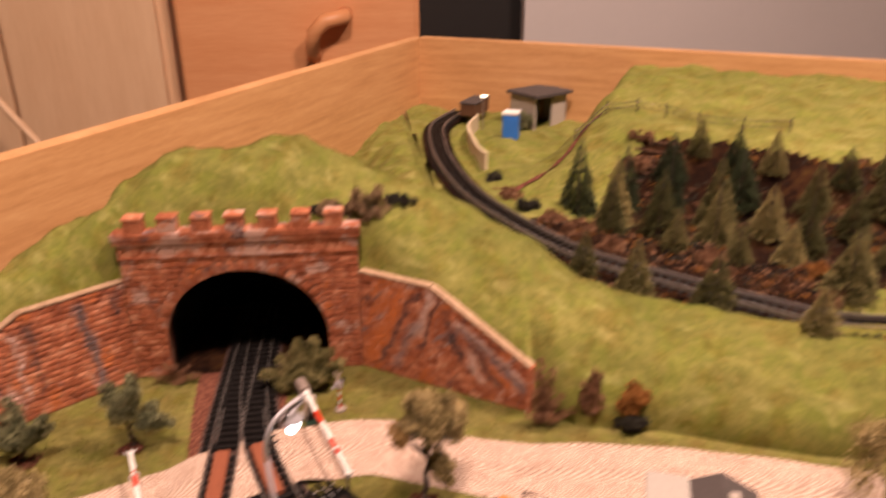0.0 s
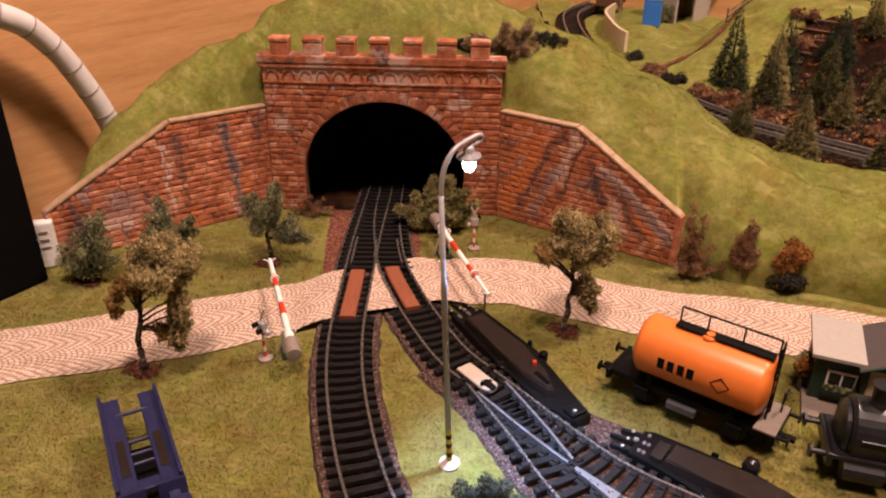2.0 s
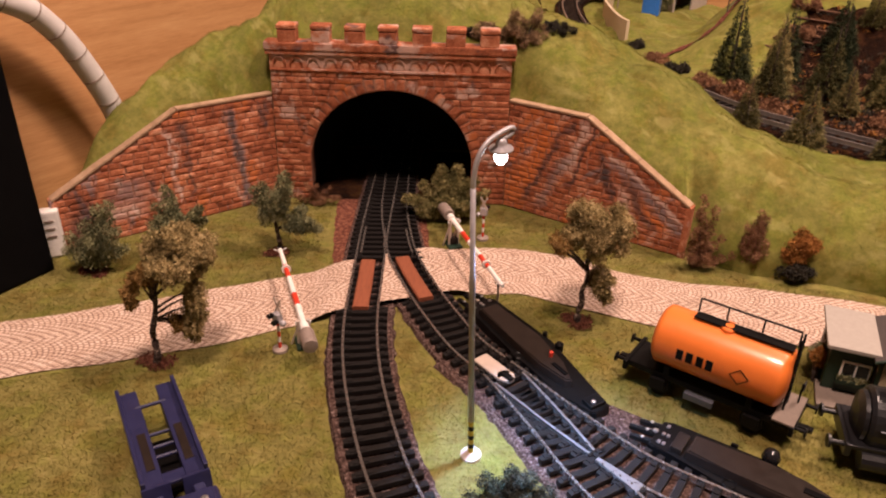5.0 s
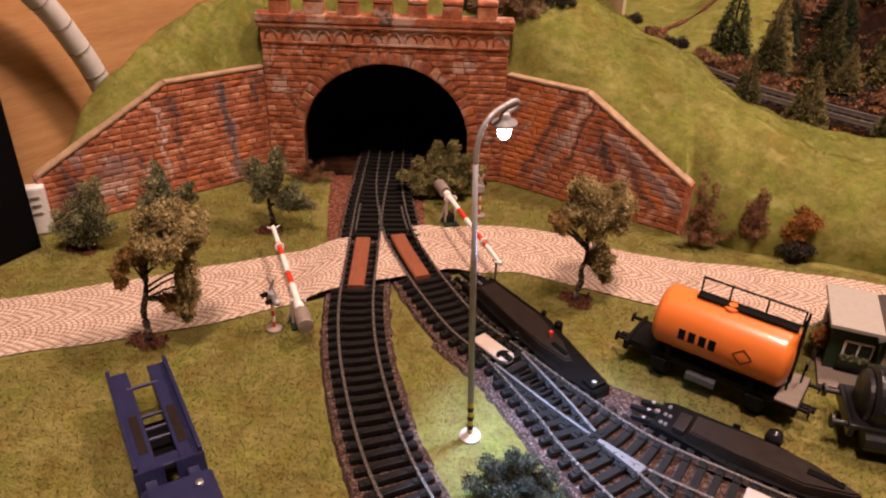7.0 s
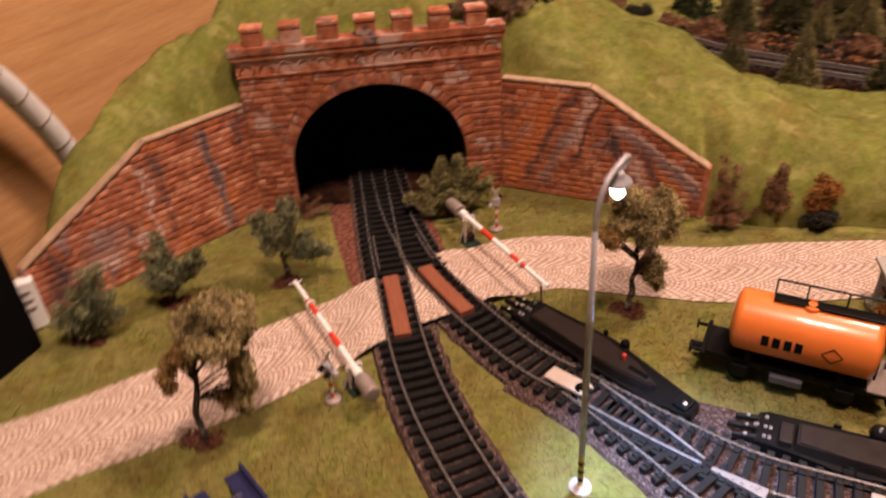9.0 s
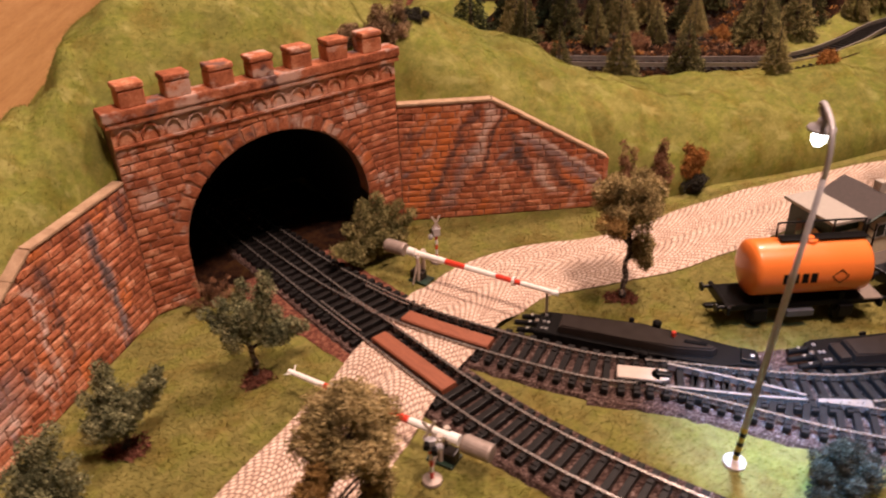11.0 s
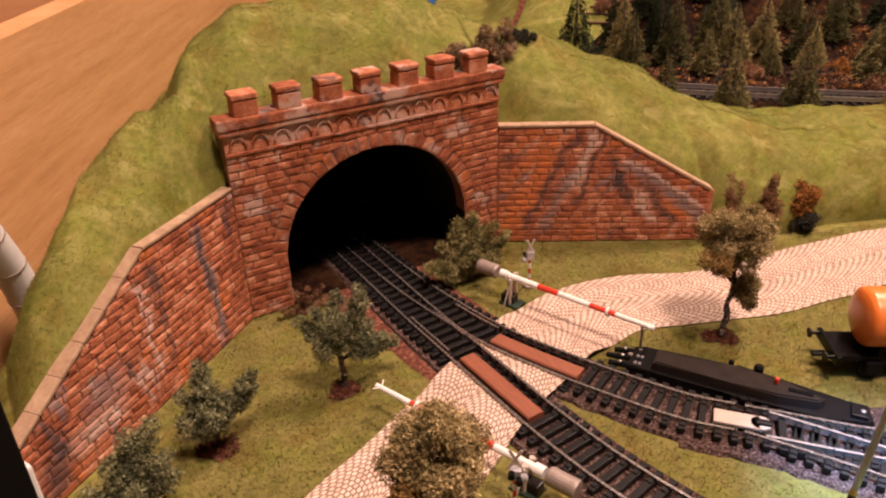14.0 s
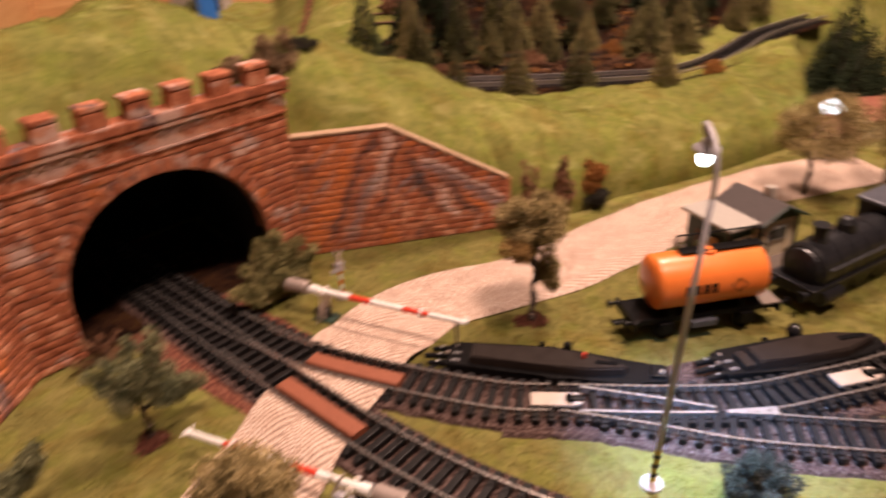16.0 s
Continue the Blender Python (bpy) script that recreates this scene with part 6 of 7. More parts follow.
def shoots(foot, tips, rad, step=0.0042, bare=0.0):
    """Clumps strung along upright twigs from one fork to each tip, fuller in the middle."""
    out = []
    r = random.Random(len(tips) * 7 + int(foot[2] * 1e4))
    for tip in tips:
        a, b = Vector(foot), Vector(tip)
        n = max(2, int((b - a).length / step))
        for i in range(1, n + 1):
            t = i / n
            if t < bare:
                continue
            p = a.lerp(b, t)
            out.append((p.x + r.uniform(-0.0015, 0.0015), p.y + r.uniform(-0.0015, 0.0015), p.z + r.uniform(-0.001, 0.001), rad * (0.55 + 0.6 * math.sin(min(1, t * 1.05) * 2.7)) * r.uniform(0.8, 1.15)))
    return out


def broadleaf(x, y, height, groups, label, seed, lean=(0, 0), soil=True, bare=0.55):
    """A small scenery tree: twisted trunk with limbs, clumps of foam foliage, a patch of earth at its foot."""
    r = random.Random(seed)
    z0 = 0.0
    root = thing("tree", pose(x, y, z0), label, "tree", "scenery trees")
    h = height * bare
    trunk = [(0, 0, -0.001)]
    for i in range(1, 7):
        t = i / 6
        trunk.append((lean[0] * t + r.uniform(-0.0012, 0.0012), lean[1] * t + r.uniform(-0.0012, 0.0012), h * t))
    part("trunk", tube([tuple(p) for p in spline(trunk, 0.002)], [0.0018 - 0.0009 * i / max(1, len(spline(trunk, 0.002)) - 1) + r.uniform(-0.0002, 0.0003) for i in range(len(spline(trunk, 0.002)))], 8), M_BARK, root)
    for mat, clumps, count, lab in groups:
        for cx, cy, cz, cr in clumps[:5]:
            t = min(1.0, max(0.62, cz / h * 0.7))
            part("limb", tube([(lean[0] * t, lean[1] * t, h * t), ((lean[0] * t + cx) / 2, (lean[1] * t + cy) / 2, (h * t + cz) / 2 + 0.001), (cx, cy, cz)], [0.0007, 0.0005, 0.0003], 6), M_BARK, root)
        part("foliage", leaf_cloud("foliage", clumps, mat, 0.00078, int(count * 2.9), seed), mat, root, lab)
    if soil:
        part("soil_patch", leaf_cloud("soil_patch", [(r.uniform(-0.006, 0.006), r.uniform(-0.005, 0.005), 0.0006, 0.0042) for _ in range(9)], M_EARTH, 0.0009, 1800, seed + 9, 0.92), M_EARTH, root, "scattered reddish earth")
    return root


broadleaf(0.1020, 0.3520, 0.070, [(M_LEAF_OLIVE, crown(0.006, 0.004, 0.0545, 0.0165, 0.0160, 0.0120, 30, 1, (0.0042, 0.0066)), 15000, ""), (M_LEAF_OCHRE, crown(-0.0140, 0.0, 0.0470, 0.0040, 0.005, 0.005, 3, 2), 900, "rust tinged foliage"),
                                  (M_LEAF_OLIVE, shoots((0.004, 0, 0.0330), [(0.0125, -0.003, 0.0280), (0.0130, -0.004, 0.0170)], 0.0042), 2600, "drooping olive foliage")], "round olive green tree with dark bare trunk beside the road", 21, (0.002, 0.001))
broadleaf(-0.1085, 0.3035, 0.072, [(M_LEAF_OLIVE, crown(0.0190, 0.002, 0.0600, 0.0150, 0.0130, 0.0100, 26, 4, (0.0040, 0.0060)), 13000, ""),
                                   (M_LEAF_OCHRE, shoots((0.0140, 0, 0.0490), [(0.0050, -0.001, 0.0530), (-0.0010, -0.002, 0.0490)], 0.0040) + shoots((-0.0010, -0.002, 0.0500), [(-0.0060, -0.003, 0.0350)], 0.0034), 3800, "ochre drooping arm of foliage"),
                                   (M_LEAF_OLIVE, shoots((0.0250, -0.001, 0.0480), [(0.0215, -0.003, 0.0170), (0.0260, -0.003, 0.0300)], 0.0046), 4200, "drooping olive foliage"), (M_LEAF_OCHRE, crown(0.0150, -0.003, 0.0250, 0.0030, 0.003, 0.0040, 4, 6, (0.0024, 0.0036)), 700, "ochre tuft")], "olive and ochre tree with thin forked trunk by the road", 22, (0.0050, 0))
broadleaf(-0.0752, 0.4200, 0.052, [(M_LEAF_GREEN, shoots((0, 0, 0.0120), [(-0.0130, 0.009, 0.0380), (-0.0080, 0.004, 0.0430), (-0.0110, 0.001, 0.0320), (0.0030, 0.006, 0.0470), (0.0110, -0.007, 0.0530), (0.0070, -0.003, 0.0450), (0.0010, -0.004, 0.0400)], 0.0038, 0.0034, 0.42), 6000, ""),
                                   (M_LEAF_GREEN, shoots((0.004, -0.001, 0.0180), [(0.0200, -0.003, 0.0230), (0.0250, -0.002, 0.0190), (0.0170, 0.003, 0.0270)], 0.0040), 2900, "")], "small dark green tree on a patch of brown earth", 23, (0.0, 0.0), True, 0.48)
broadleaf(-0.1775, 0.3880, 0.046, [(M_LEAF_GREEN, shoots((0.002, 0, 0.0050), [(0.0160, 0.001, 0.0430), (0.0090, 0.003, 0.0370), (0.0000, 0.002, 0.0290), (-0.0090, 0.0, 0.0210), (-0.0120, -0.003, 0.0140), (0.0200, -0.002, 0.0270), (0.0210, 0.002, 0.0150), (0.0060, -0.008, 0.0240), (0.0050, 0.009, 0.0270)], 0.0044, 0.0046), 8200, "")], "bushy dark green tree near the wing wall", 24, (0.002, 0), True, 0.34)
broadleaf(-0.1370, 0.4120, 0.046, [(M_LEAF_GREEN, shoots((0, 0, 0.0080), [(0.0010, 0.0, 0.0430), (-0.0080, 0.002, 0.0300), (-0.0110, -0.002, 0.0200), (0.0070, -0.003, 0.0260), (0.0000, 0.009, 0.0300), (-0.0020, -0.009, 0.0260)], 0.0042, 0.0046), 6000, ""),
                                   (M_LEAF_GREEN, shoots((0.003, 0, 0.0130), [(0.0200, -0.001, 0.0320), (0.0190, 0.001, 0.0230), (0.0130, 0.002, 0.0160)], 0.0036), 2400, "")], "blue green shrubby tree before the wing wall", 25, (0, 0), True, 0.3)


def bush(x, y, z, mat, clumps, count, label, seed, size=0.00130, name="bush"):
    root = thing(name, pose(x, y, z), label, "bush", "scenery bushes")
    bm = bmesh.new()
    for cx, cy, cz, cr in clumps[:6]:
        rod((0, 0, -0.001), (cx, cy, cz), 0.0007, 0.0003, 6, bm)
    part("stems", bm, M_BARK, root)
    part("foliage", leaf_cloud("foliage", clumps, mat, size * 0.65, int(count * 3.0), seed), mat, root)
    return root


bush(0.0265, 0.4740, 0, M_LEAF_MOSS, shoots((0, 0, 0.0040), [(-0.0040, 0.002, 0.0360), (0.0080, 0.003, 0.0340), (0.0180, 0.0, 0.0290), (0.0260, -0.002, 0.0210), (-0.0150, 0.0, 0.0240), (-0.0240, -0.003, 0.0150), (-0.0160, -0.008, 0.0090), (0.0020, -0.011, 0.0200), (0.0150, -0.010, 0.0150), (-0.0060, -0.009, 0.0160), (0.0230, 0.004, 0.0120)], 0.0047), 14000, "green shrub in front of the tunnel mouth", 31)
bush(0.0585, 0.2185, 0, M_LEAF_GREY, shoots((0, 0, 0.0020), [(0.0, 0.002, 0.0190), (0.0080, 0.004, 0.0170), (0.0150, 0.0, 0.0120), (0.0190, -0.006, 0.0070), (-0.0080, 0.002, 0.0150), (-0.0130, -0.003, 0.0080), (0.0060, -0.009, 0.0140), (-0.0040, -0.010, 0.0120), (0.0130, -0.011, 0.0080), (0.0020, 0.010, 0.0100)], 0.0042, 0.0040), 9000, "dark grey green bush beside the lamp", 32, 0.0010)
bush(0.1825, 0.4195, 0, M_LEAF_BROWN, shoots((0, 0, 0.0010), [(-0.0020, 0.001, 0.0450), (0.0050, 0.0, 0.0380), (-0.0060, -0.002, 0.0260), (0.0110, -0.003, 0.0210), (0.0180, -0.005, 0.0100), (-0.0090, -0.007, 0.0110), (0.0040, -0.010, 0.0130)], 0.0032, 0.0040), 4200, "dry reddish brown bush at the wall's end", 33, 0.0010)
bush(0.2135, 0.4160, 0, M_LEAF_BROWN, shoots((0, 0, 0.0010), [(0.0, 0.0, 0.0400), (0.0040, 0.001, 0.0330), (-0.0050, 0.0, 0.0300), (0.0060, -0.003, 0.0200), (-0.0070, -0.003, 0.0180), (0.0010, -0.006, 0.0150)], 0.0034, 0.0040), 3600, "brown pointed shrub at the foot of the slope", 34, 0.0011)
bush(0.2400, 0.4110, 0, M_LEAF_RUST, crown(0, 0, 0.0190, 0.0100, 0.0085, 0.0085, 13, 35, (0.003, 0.0055)), 4600, "rust brown round bush at the foot of the slope", 35)
bush(0.2370, 0.4060, 0, M_LEAF_DARK, crown(0, 0, 0.0070, 0.0100, 0.0060, 0.0050, 9, 36, (0.003, 0.0045)), 2200, "dark twiggy undergrowth below the slope", 36)
bush(-0.0660, 0.4930, 0, M_LEAF_BROWN, shoots((0, 0, 0.0), [(0.0120, -0.002, 0.0120), (-0.0060, -0.001, 0.0140), (0.0020, -0.003, 0.0150), (0.0180, -0.004, 0.0070), (-0.0130, -0.003, 0.0060), (0.0060, -0.008, 0.0060)], 0.0024, 0.0034), 2600, "low dry twiggy tuft at the portal's foot", 37, 0.0008)
bush(0.0760, 0.5160, land_at(0.076, 0.516) - 0.001, M_LEAF_TAN, crown(0.001, 0, 0.0080, 0.0130, 0.0060, 0.0130, 24, 38, (0.0025, 0.0045)), 5200, "dry tan bush beside the parapet", 38, 0.0010)
bush(0.0560, 0.5165, land_at(0.056, 0.5165) - 0.001, M_LEAF_TAN, crown(0, 0, 0.0060, 0.0140, 0.0030, 0.0070, 16, 44, (0.002, 0.0036)), 2600, "dry twigs behind the parapet", 44, 0.0010)
bush(0.0960, 0.5220, land_at(0.096, 0.522) - 0.001, M_LEAF_DARK, crown(0.002, 0, 0.0040, 0.0130, 0.0050, 0.0030, 12, 39, (0.0015, 0.0032)), 2200, "dark low twigs on the hill", 39, 0.0010)
bush(0.0440, 0.5180, land_at(0.044, 0.518) - 0.001, M_LEAF_DARK, crown(0, 0, 0.0030, 0.0090, 0.0030, 0.0030, 8, 40, (0.0015, 0.003)), 1000, "dark low twigs on the hill", 40, 0.0010)


bush(0.2125, 0.3150, 0, M_LEAF_GREEN, crown(0, 0, 0.0090, 0.0050, 0.0045, 0.0080, 9, 41, (0.002, 0.0035)), 1400, "climbing green plant at the corner of the hut", 41)
bush(0.2100, 0.3090, 0, M_LEAF_RUST, crown(0, 0, 0.0120, 0.0030, 0.0030, 0.0070, 7, 42, (0.0015, 0.0025)), 600, "reddish flowering plant at the corner of the hut", 42, 0.0011)


def conifer_mesh(seed, ragged):
    """Needles of a pointed fir of unit height: branches wound round the stem, each with a fan of short needles."""
    r = np.random.default_rng(seed)
    nb, per = 330, 26
    t = (np.arange(nb) + r.uniform(0, 1, nb)) / nb
    hb = 0.05 + 0.93 * (1 - np.sqrt(1 - t * 0.999))
    ab = np.arange(nb) * 2.39996 + r.normal(0, 0.35, nb)
    lb = (0.285 * (1 - hb) + 0.006) * (1 + r.normal(0, 0.13 * ragged, nb))
    h, a, ln = np.repeat(hb, per), np.repeat(ab, per), np.repeat(lb, per)
    k = nb * per
    f = r.uniform(0.25, 1.0, k) ** 0.6
    d = np.stack([np.cos(a), np.sin(a)], 1)
    n = np.stack([-np.sin(a), np.cos(a)], 1)
    off = r.normal(0, 0.030, k) * (0.4 + 0.8 * (1 - h)) * (1.25 - f)
    sag = -0.075 * f * f * (1 - h) + r.normal(0, 0.010, k)
    mid = np.c_[d * (ln * f)[:, None] + n * off[:, None], h + sag]
    fine = 0.35 + 0.75 * (1 - h)
    out = np.c_[d * (0.030 * fine)[:, None] + n * (r.normal(0, 0.016, k) * fine)[:, None], r.normal(0.006, 0.014, k) * fine]
    w = 0.0070 * r.uniform(0.6, 1.3, k) * fine
    side = np.c_[n * w[:, None], r.normal(0, 0.004, k)]
    verts = np.stack([mid - side, mid + side, mid + out], 1).reshape(-1, 3)
    return verts, k


def conifer(seed, mat, ragged, label):
    verts, k = conifer_mesh(seed, ragged)
    me = bpy.data.meshes.new("crown")
    me.vertices.add(3 * k)
    me.vertices.foreach_set("co", verts.ravel())
    me.loops.add(3 * k)
    me.loops.foreach_set("vertex_index", np.arange(3 * k))
    me.polygons.add(k)
    me.polygons.foreach_set("loop_start", np.arange(0, 3 * k, 3))
    me.update(calc_edges=True)
    me.materials.append(mat)
    root = thing("fir_tree", pose(0, 0, -5), label, "tree", "fir trees")
    part("trunk", rod((0, 0, -0.03), (0, 0, 0.97), 0.030, 0.004, 8), M_BARK, root)
    part("crown", me, mat, root)
    return root


FIRS = [conifer(51, M_NEEDLE, 0.5, "green model fir with dense pointed crown"), conifer(52, M_NEEDLE, 0.9, "green model fir with ragged pointed crown"), conifer(53, M_NEEDLE_DARK, 1.0, "dark green model fir with drooping tiers")]


def plant(kind, x, y, h, fat=1.0, base=None):
    z = (land_at(x, y) if base is None else base) - 0.0015
    ob = copy_thing(FIRS[kind], pose(x, y, z, 0, 0, rng.uniform(0, 360)))
    ob.scale = (h * fat * 1.18, h * fat * 1.18, h)
    return ob


for kind, x, y, tip, fat in ((0, 0.2375, 0.5330, 0.089, 1.0), (0, 0.2650, 0.4965, 0.096, 1.0), (0, 0.3180, 0.4785, 0.090, 1.2), (1, 0.3720, 0.4360, 0.084, 1.1),
                             (1, 0.3261, 0.5743, 0.0888, 1.0), (0, 0.3662, 0.5438, 0.0853, 1.0), (1, 0.2840, 0.6175, 0.1026, 0.9), (1, 0.3262, 0.6113, 0.1119, 0.9),
                             (0, 0.3623, 0.5792, 0.1051, 1.0), (2, 0.2706, 0.6744, 0.1227, 0.8), (1, 0.2957, 0.6420, 0.1150, 0.8), (0, 0.3758, 0.6095, 0.1203, 0.9),
                             (0, 0.4010, 0.5300, 0.0900, 1.1), (1, 0.4420, 0.5050, 0.0880, 1.1), (2, 0.3120, 0.6660, 0.1180, 0.8), (2, 0.3480, 0.6480, 0.1220, 0.8)):
    plant(kind, x, y, tip - land_at(x, y) + 0.0015, fat)
placed = [(0.326, 0.611), (0.345, 0.71), (0.312, 0.666), (0.348, 0.648), (0.362, 0.579), (0.33, 0.58), (0.40, 0.53), (0.376, 0.61), (0.442, 0.505)]
tries = 0
while len(placed) < 110 and tries < 5000:
    tries += 1
    x, y = rng.uniform(0.34, 0.80), rng.uniform(0.47, 0.74)
    up = land_at(x, y)
    if near_line(np.array([x]), np.array([y]), L_FAR[::6])[0] < 0.030 or up > 0.098 or (x < 0.41 and y < 0.58):
        continue
    if min(math.hypot(x - a, y - b) for a, b in placed) < 0.031:
        continue
    placed.append((x, y))
    plant(rng.choice((0, 1, 1, 2)), x, y, rng.uniform(0.040, 0.050) * (1.12 - 6.0 * max(0, up - 0.055)), rng.uniform(0.95, 1.2))


# ---- station corner at the back ----
steps = thing("log_steps", pose(0, 0, 0), "reddish brown timber steps set into the wooded slope", "steps")
for k in range(6):
    cx, cy = 0.3230 + 0.0070 * k, 0.7000 + 0.0030 * k
    ax, ay, bx, by = cx - 0.013, cy + 0.012, cx + 0.013, cy - 0.012
    up = land_at(cx, cy) + 0.0020
    part("log", rod((ax, ay, up), (bx, by, up), 0.0011, 0.0010, 8), M_DARKWALL, steps)
toilet = thing("toilet_cabin", pose(0.2475, 0.9030, land_at(0.2475, 0.903) - 0.001, 0, 0, -20), "bright blue portable toilet cabin with white roof", "cabin")
body = part("cabin", box((0.0190, 0.0170, 0.0300), (0, 0, 0.0150), 0.0008), M_BRIGHTBLUE, toilet)
part("door", box((0.0120, 0.0008, 0.0240), (0, -0.0088, 0.0140), 0.0002), M_BRIGHTBLUE, body)
part("roof", box((0.0200, 0.0180, 0.0040), (0, 0, 0.0318), 0.0014), M_WHITE, toilet, "white plastic roof")
shed = thing("goods_shed", pose(0.3060, 1.0200, land_at(0.306, 1.00) - 0.001, 0, 0, 32), "grey plastered shed with flat grey roof and open front", "shed")
shed.scale = (0.78, 0.74, 1.30)
part("back_wall", box((0.0750, 0.0040, 0.0360), (0, 0.0300, 0.0180), 0.0004), M_PLASTER, shed)
for x in (-0.0360, 0.0360):
    part("side_wall", box((0.0040, 0.0640, 0.0360), (x, 0, 0.0180), 0.0004), M_PLASTER, shed)
part("front_wall", box((0.0330, 0.0040, 0.0360), (0.0200, -0.0300, 0.0180), 0.0004), M_PLASTER, shed)
part("roof", box((0.0880, 0.0780, 0.0034), (0, -0.0020, 0.0378), 0.0006), M_ROOF, shed, "flat grey felt roof")
bush(0.2780, 0.9850, land_at(0.278, 0.985), M_LEAF_GREEN, crown(0, 0, 0.0130, 0.0130, 0.0080, 0.0110, 10, 61, (0.004, 0.006)), 1600, "dark green bush before the shed", 61, 0.002)
tiny = thing("street_lamp", pose(0.2240, 0.9800, land_at(0.224, 0.98)), "small lit lamp post beside the far track", "lamp")
part("pole", rod((0, 0, 0), (0, 0, 0.0440), 0.0007, None, 8), M_GREY, tiny)
part("bulb", box((0.0085, 0.0030, 0.0026), (0.0010, 0, 0.0450), 0.0008), M_WARM, tiny, "glowing warm lamp head")
wall_line = spline([(0.2180, 0.985), (0.1990, 0.930), (0.1960, 0.870), (0.1975, 0.825), (0.2020, 0.800)], 0.004)
verts, faces = sweep(wall_line, [(-0.0015, 0.050), (0.0015, 0.050), (0.0015, 0.0730), (-0.0015, 0.0730)])
tagged(part("platform_wall", mesh_of("platform_wall", verts, faces, M_CREAM), M_CREAM), "curved cream retaining wall beside the far track", "wall")
cart = thing("goods_wagon", pose(0.2200, 1.0300, land_at(0.21, 1.03) + 0.004, 0, 0, 60), "small reddish brown goods wagon on the far track", "wagon")
part("body", box((0.0500, 0.0220, 0.0160), (0, 0, 0.0160), 0.0006), M_DARKWALL, cart)
part("roof", box((0.0520, 0.0240, 0.0030), (0, 0, 0.0250), 0.0012), M_ROOF, cart)
for x in (-0.015, 0.015):
    for y in (-0.008, 0.008):
        part("wheel", lathe([(0.0052, -0.001), (0.0052, 0.001)], 16, pose(x, y, 0.0052, 90, 0, 0)), M_BLACK, cart)
fence = thing("pasture_fence", pose(0, 0, 0), "weathered brown wooden pasture fence on the bank", "fence")
fence_pts = [(0.2960, 0.7900), (0.3330, 0.8050), (0.3650, 0.8000), (0.3880, 0.7760), (0.4120, 0.7480), (0.4460, 0.7200), (0.4810, 0.6960)]
for (xa, ya), (xb, yb) in zip(fence_pts, fence_pts[1:]):
    for up in (0.006, 0.011):
        part("fence_rail", rod((xa, ya, land_at(xa, ya) + up), (xb, yb, land_at(xb, yb) + up), 0.0005, None, 6), M_BARK, fence)
for xa, ya in fence_pts:
    part("fence_post", rod((xa, ya, land_at(xa, ya) - 0.002), (xa, ya, land_at(xa, ya) + 0.015), 0.0008, 0.0007, 6), M_BARK, fence)
for k, (x, y, mat, n) in enumerate(((0.2010, 0.7700, M_LEAF_DARK, 900), (0.2120, 0.7120, M_LEAF_BROWN, 1500), (0.2250, 0.6750, M_LEAF_DARK, 1700), (0.2400, 0.6450, M_LEAF_BROWN, 1700), (0.2550, 0.6150, M_LEAF_BROWN, 1600), (0.2750, 0.5850, M_LEAF_BROWN, 1500),
                                    (0.3500, 0.7300, M_LEAF_BROWN, 1600), (0.3380, 0.7080, M_LEAF_BROWN, 1500), (0.3450, 0.5450, M_LEAF_BROWN, 1200), (0.4150, 0.5150, M_LEAF_RUST, 1000), (0.4000, 0.4700, M_LEAF_BROWN, 900), (0.4250, 0.4230, M_LEAF_RUST, 900))):
    bush(x, y, land_at(x, y) - 0.001, mat, crown(0, 0, 0.0030, 0.0130, 0.0100, 0.0040, 9, 70 + k, (0.003, 0.0055)), n, "low brown undergrowth beside the far track", 70 + k, 0.0018)
gen = np.random.default_rng(9)
wx, wy = gen.uniform(0.20, 0.80, 5200), gen.uniform(0.44, 0.80, 5200)
wz = land(wx, wy)
wood = (wy > split_y(wx) + 0.004) & (near_line(wx, wy, L_FAR[::5]) > 0.020) & ~green(wx, wy) & (wz < 0.105) & (np.sin(wx * 47 + 2) * np.sin(wy * 53) + gen.normal(0, 0.5, 5200) > -0.1)
shade = gen.choice(3, wood.sum(), p=(0.22, 0.40, 0.38))
for which, mat, words in ((0, M_LEAF_RUST, "rusty dry leaves and twigs on the forest floor"), (1, M_LEAF_BROWN, "brown dry undergrowth on the forest floor"), (2, M_LEAF_DARK, "dark green low plants on the forest floor")):
    spots = [(a, b, c + 0.0012, 0.0036) for a, b, c in zip(wx[wood][shade == which], wy[wood][shade == which], wz[wood][shade == which])]
    tagged(part("undergrowth", leaf_cloud("undergrowth", spots, mat, 0.0016, len(spots) * 22, 90 + which, 0.5)), words, "undergrowth", kind="stuff")
path_pts = [(0.2000, 0.7320), (0.2420, 0.7510), (0.2750, 0.7700), (0.3050, 0.7940), (0.3300, 0.8180)]
verts = []
pl = spline(path_pts, 0.004)
pn = normals_of(pl)
for p, q in zip(pl, pn):
    for c in (-0.004, 0.004):
        x, y = p[0] + q[0] * c, p[1] + q[1] * c
        verts.append((x, y, land_at(x, y) + 0.0014))
faces = [(2 * i, 2 * i + 1, 2 * i + 3, 2 * i + 2) for i in range(len(pl) - 1)]
tagged(part("earth_path", mesh_of("earth_path", verts, faces, M_EARTH)), "narrow reddish earth path on the bank", "path", kind="structure")

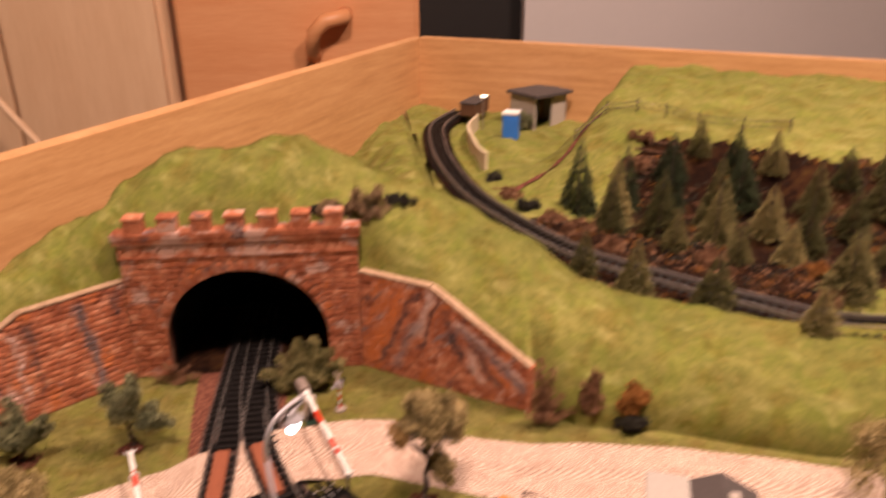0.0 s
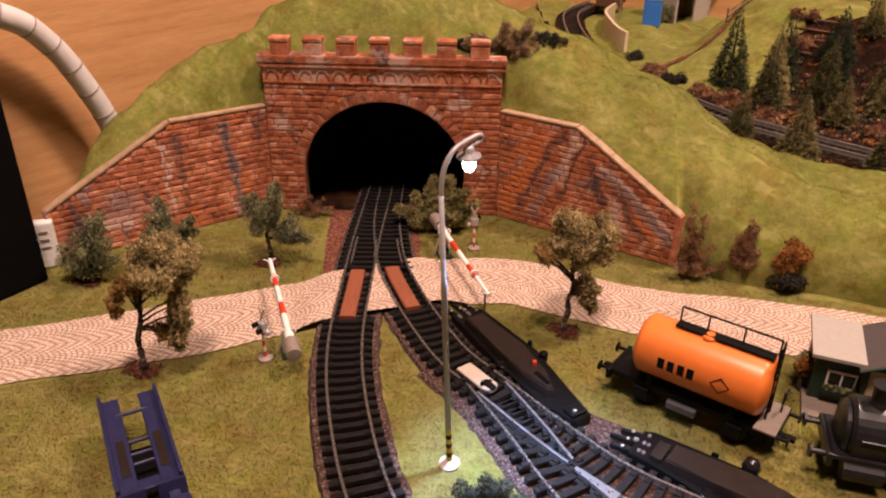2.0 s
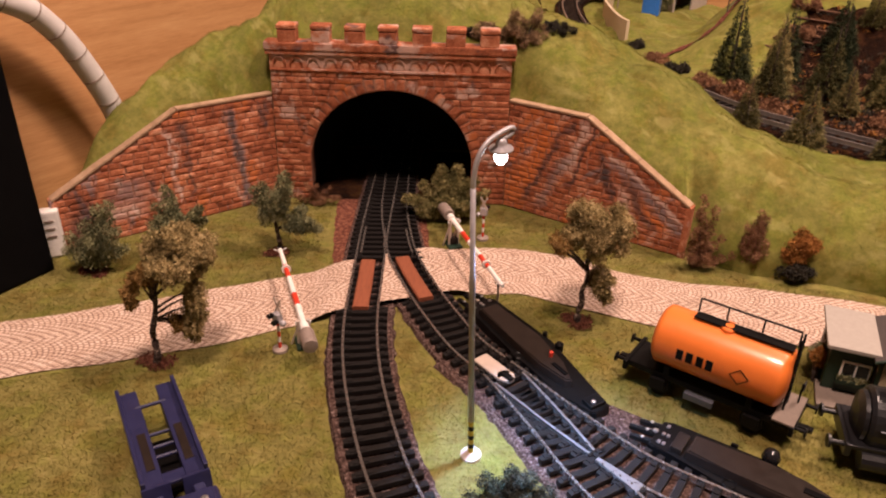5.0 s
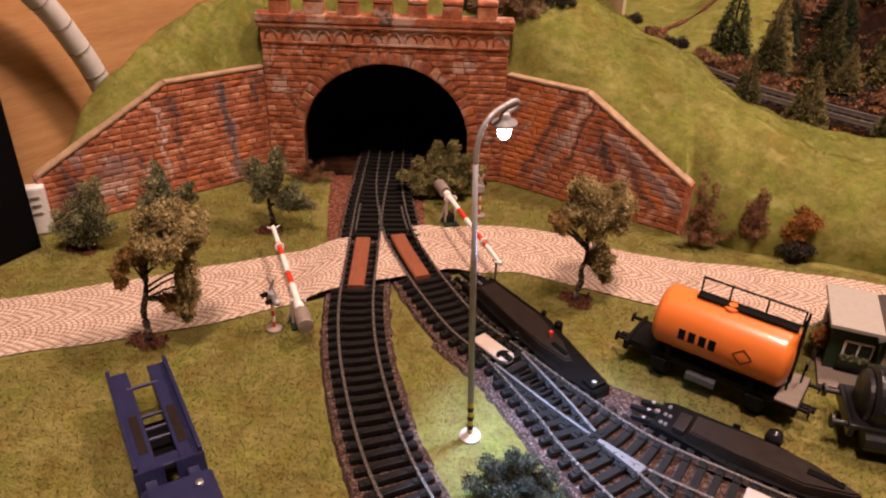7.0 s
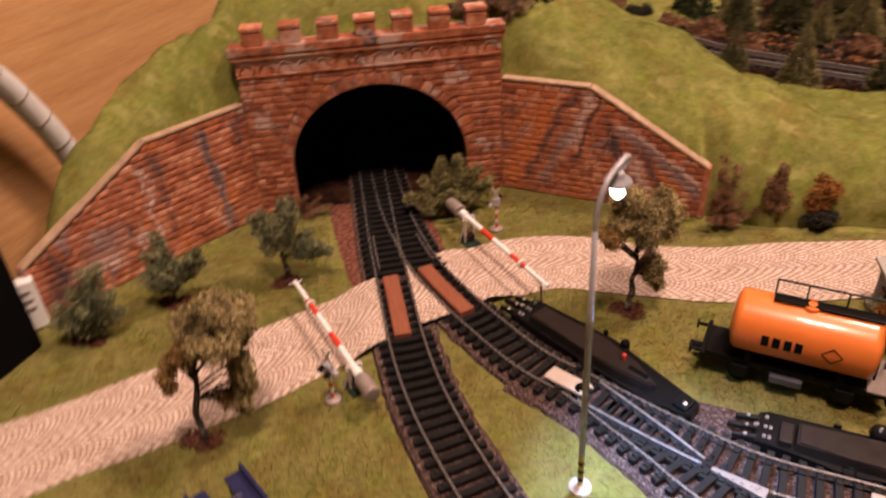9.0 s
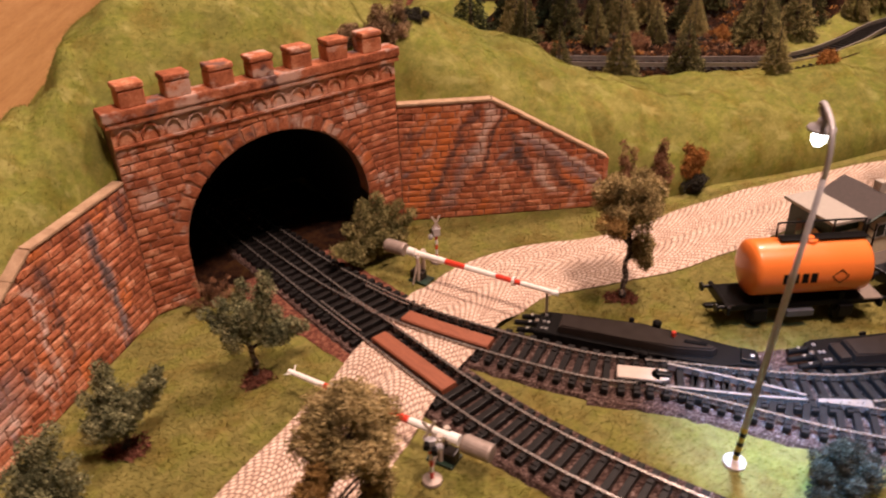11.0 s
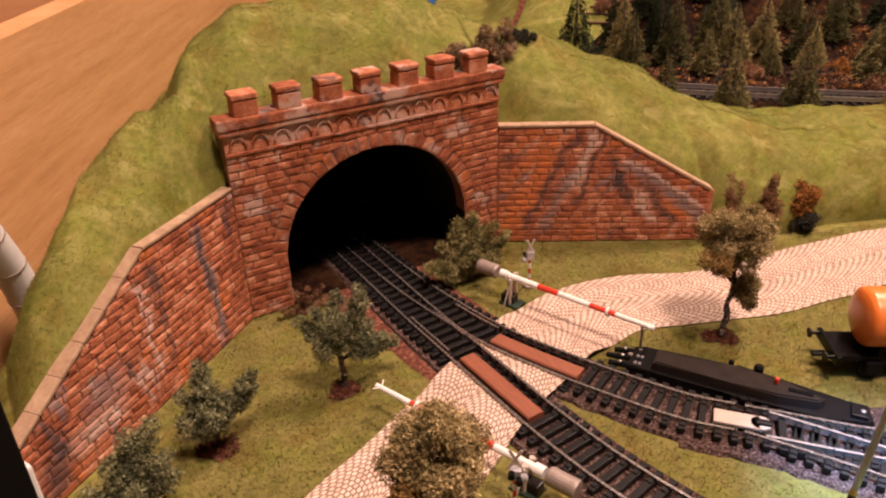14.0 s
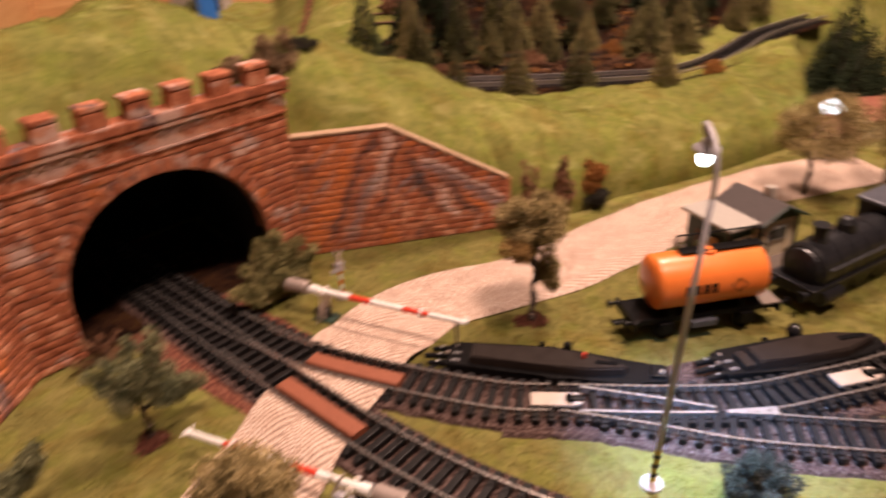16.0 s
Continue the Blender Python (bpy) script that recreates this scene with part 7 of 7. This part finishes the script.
# ---- village end ----
broadleaf(0.3400, 0.3080, 0.072, [(M_LEAF_OLIVE, crown(0.004, -0.006, 0.0480, 0.0330, 0.0280, 0.0170, 34, 81, (0.005, 0.009)), 11000, "")], "broad olive brown tree at the end of the road", 81, (0, 0), False)
broadleaf(0.3800, 0.2700, 0.070, [(M_LEAF_OLIVE, crown(0, 0, 0.0480, 0.0210, 0.0200, 0.0180, 22, 82, (0.006, 0.010)), 6000, "")], "broad dark olive tree behind the hut", 82, (0, 0), False)


def cottage(x, y, turn, lit, label):
    root = thing("cottage", pose(x, y, 0, 0, 0, turn), label, "house", "cottages")
    wall = part("wall", box((0.0500, 0.0400, 0.0260), (0, 0, 0.0130), 0.0004), M_CREAM, root)
    bm = bmesh.new()
    for yy in (-0.0240, 0.0240):
        for px, pz in ((-0.0290, 0.0250), (0.0, 0.0440), (0.0290, 0.0250)):
            bm.verts.new((px, yy, pz))
    bm.verts.ensure_lookup_table()
    w = bm.verts
    bm.faces.new(w[0:3])
    bm.faces.new(w[3:6])
    for i in range(3):
        bm.faces.new((w[i], w[(i + 1) % 3], w[3 + (i + 1) % 3], w[3 + i]))
    part("roof", bm, M_PLANK, root, "orange tiled roof")
    for px in (-0.0140, 0.0140):
        win = part("window", box((0.0090, 0.0010, 0.0090), (px, -0.0203, 0.0150), 0.0002), M_WHITE, wall)
        part("pane", box((0.0070, 0.0008, 0.0070), (px, -0.0207, 0.0150), 0.0), M_WARM if lit else M_PANE, win)
    root.scale = (0.72, 0.72, 0.66)
    return root


cottage(0.4920, 0.3160, 50, True, "cream cottage with orange roof and lit windows")
cottage(0.4300, 0.3230, 20, False, "cream cottage with orange roof below the ridge")
lantern = thing("street_lamp", pose(0.4480, 0.3330, 0), "brightly lit lantern before the cottages", "lamp")
part("pole", rod((0, 0, 0), (0, 0, 0.0220), 0.0008, None, 8), M_GREY, lantern)
part("lamp_head", lathe([(0.0050, 0.0220), (0.0085, 0.0260), (0.0075, 0.0310), (0.0010, 0.0345)], 14), M_BULB, lantern, "glowing white globe")
for x, y, h in ((0.590, 0.385, 0.075), (0.550, 0.345, 0.075), (0.565, 0.368, 0.070), (0.530, 0.345, 0.060), (0.580, 0.330, 0.080), (0.560, 0.300, 0.060), (0.610, 0.380, 0.085)):
    thing_fir = copy_thing(FIRS[2], pose(x, y, -0.001, 0, 0, rng.uniform(0, 360)))
    thing_fir.scale = (h * 1.3, h * 1.3, h)
for ob in FIRS:
    for o in (*ob.children, ob):
        bpy.data.objects.remove(o)


# ---- flock fibres ----
def fibres(name, x, y, z, label, seed, tall, mat):
    r = np.random.default_rng(seed)
    k = len(x)
    a = r.uniform(0, 6.28319, k)
    tilt = r.normal(0, 0.9, (k, 2))
    h = tall * r.uniform(0.5, 1.4, k)
    w = 0.00014 * r.uniform(0.7, 1.5, k)
    p = np.c_[x, y, z - 0.0002]
    d = np.c_[np.cos(a) * w, np.sin(a) * w, np.zeros(k)]
    tip = p + np.c_[tilt[:, 0] * h, tilt[:, 1] * h, h]
    verts = np.stack([p - d, p + d, tip], 1).reshape(-1, 3)
    me = bpy.data.meshes.new(name)
    me.vertices.add(3 * k)
    me.vertices.foreach_set("co", verts.ravel())
    me.loops.add(3 * k)
    me.loops.foreach_set("vertex_index", np.arange(3 * k))
    me.polygons.add(k)
    me.polygons.foreach_set("loop_start", np.arange(0, 3 * k, 3))
    me.update(calc_edges=True)
    me.materials.append(mat)
    return tagged(part(name, me), label, "grass", kind="stuff")


gen = np.random.default_rng(77)
gx, gy = gen.uniform(-0.30, 0.45, 430000), gen.uniform(0.14, 0.51, 430000)
free = (near_line(gx, gy, L_ROAD[::3]) > 0.0272) & (near_line(gx, gy, L_LEFT[::3]) > 0.0180) & (near_line(gx, gy, L_RIGHT[::2]) > 0.0172) & (near_line(gx, gy, L_A[::3]) > 0.0200) & (near_line(gx, gy, L_B[::3]) > 0.0188)
free &= gy < hill_front(gx) - 0.007
free &= ~((gx > -0.0505) & (gx < 0.0165) & (gy > 0.425)) & ~((gx > -0.040) & (gx < -0.02) & (gy > 0.40))
fibres("grass_fibres", gx[free], gy[free], np.zeros(free.sum()), "short yellow green flock fibres on the ground", 5, 0.00075, M_BLADE_LOW)
gx, gy = gen.uniform(-0.25, 0.50, 420000), gen.uniform(0.35, 0.70, 420000)
ok = (gy > hill_front(gx) + 0.0005) & (gy < split_y(gx) - 0.002) & inside(gx, gy)
gx, gy = gx[ok], gy[ok]
gz = land(gx, gy)
fibres("hill_fibres", gx[gz > 0.001], gy[gz > 0.001], gz[gz > 0.001], "short yellow green flock fibres on the hill", 6, 0.0009, M_BLADE)
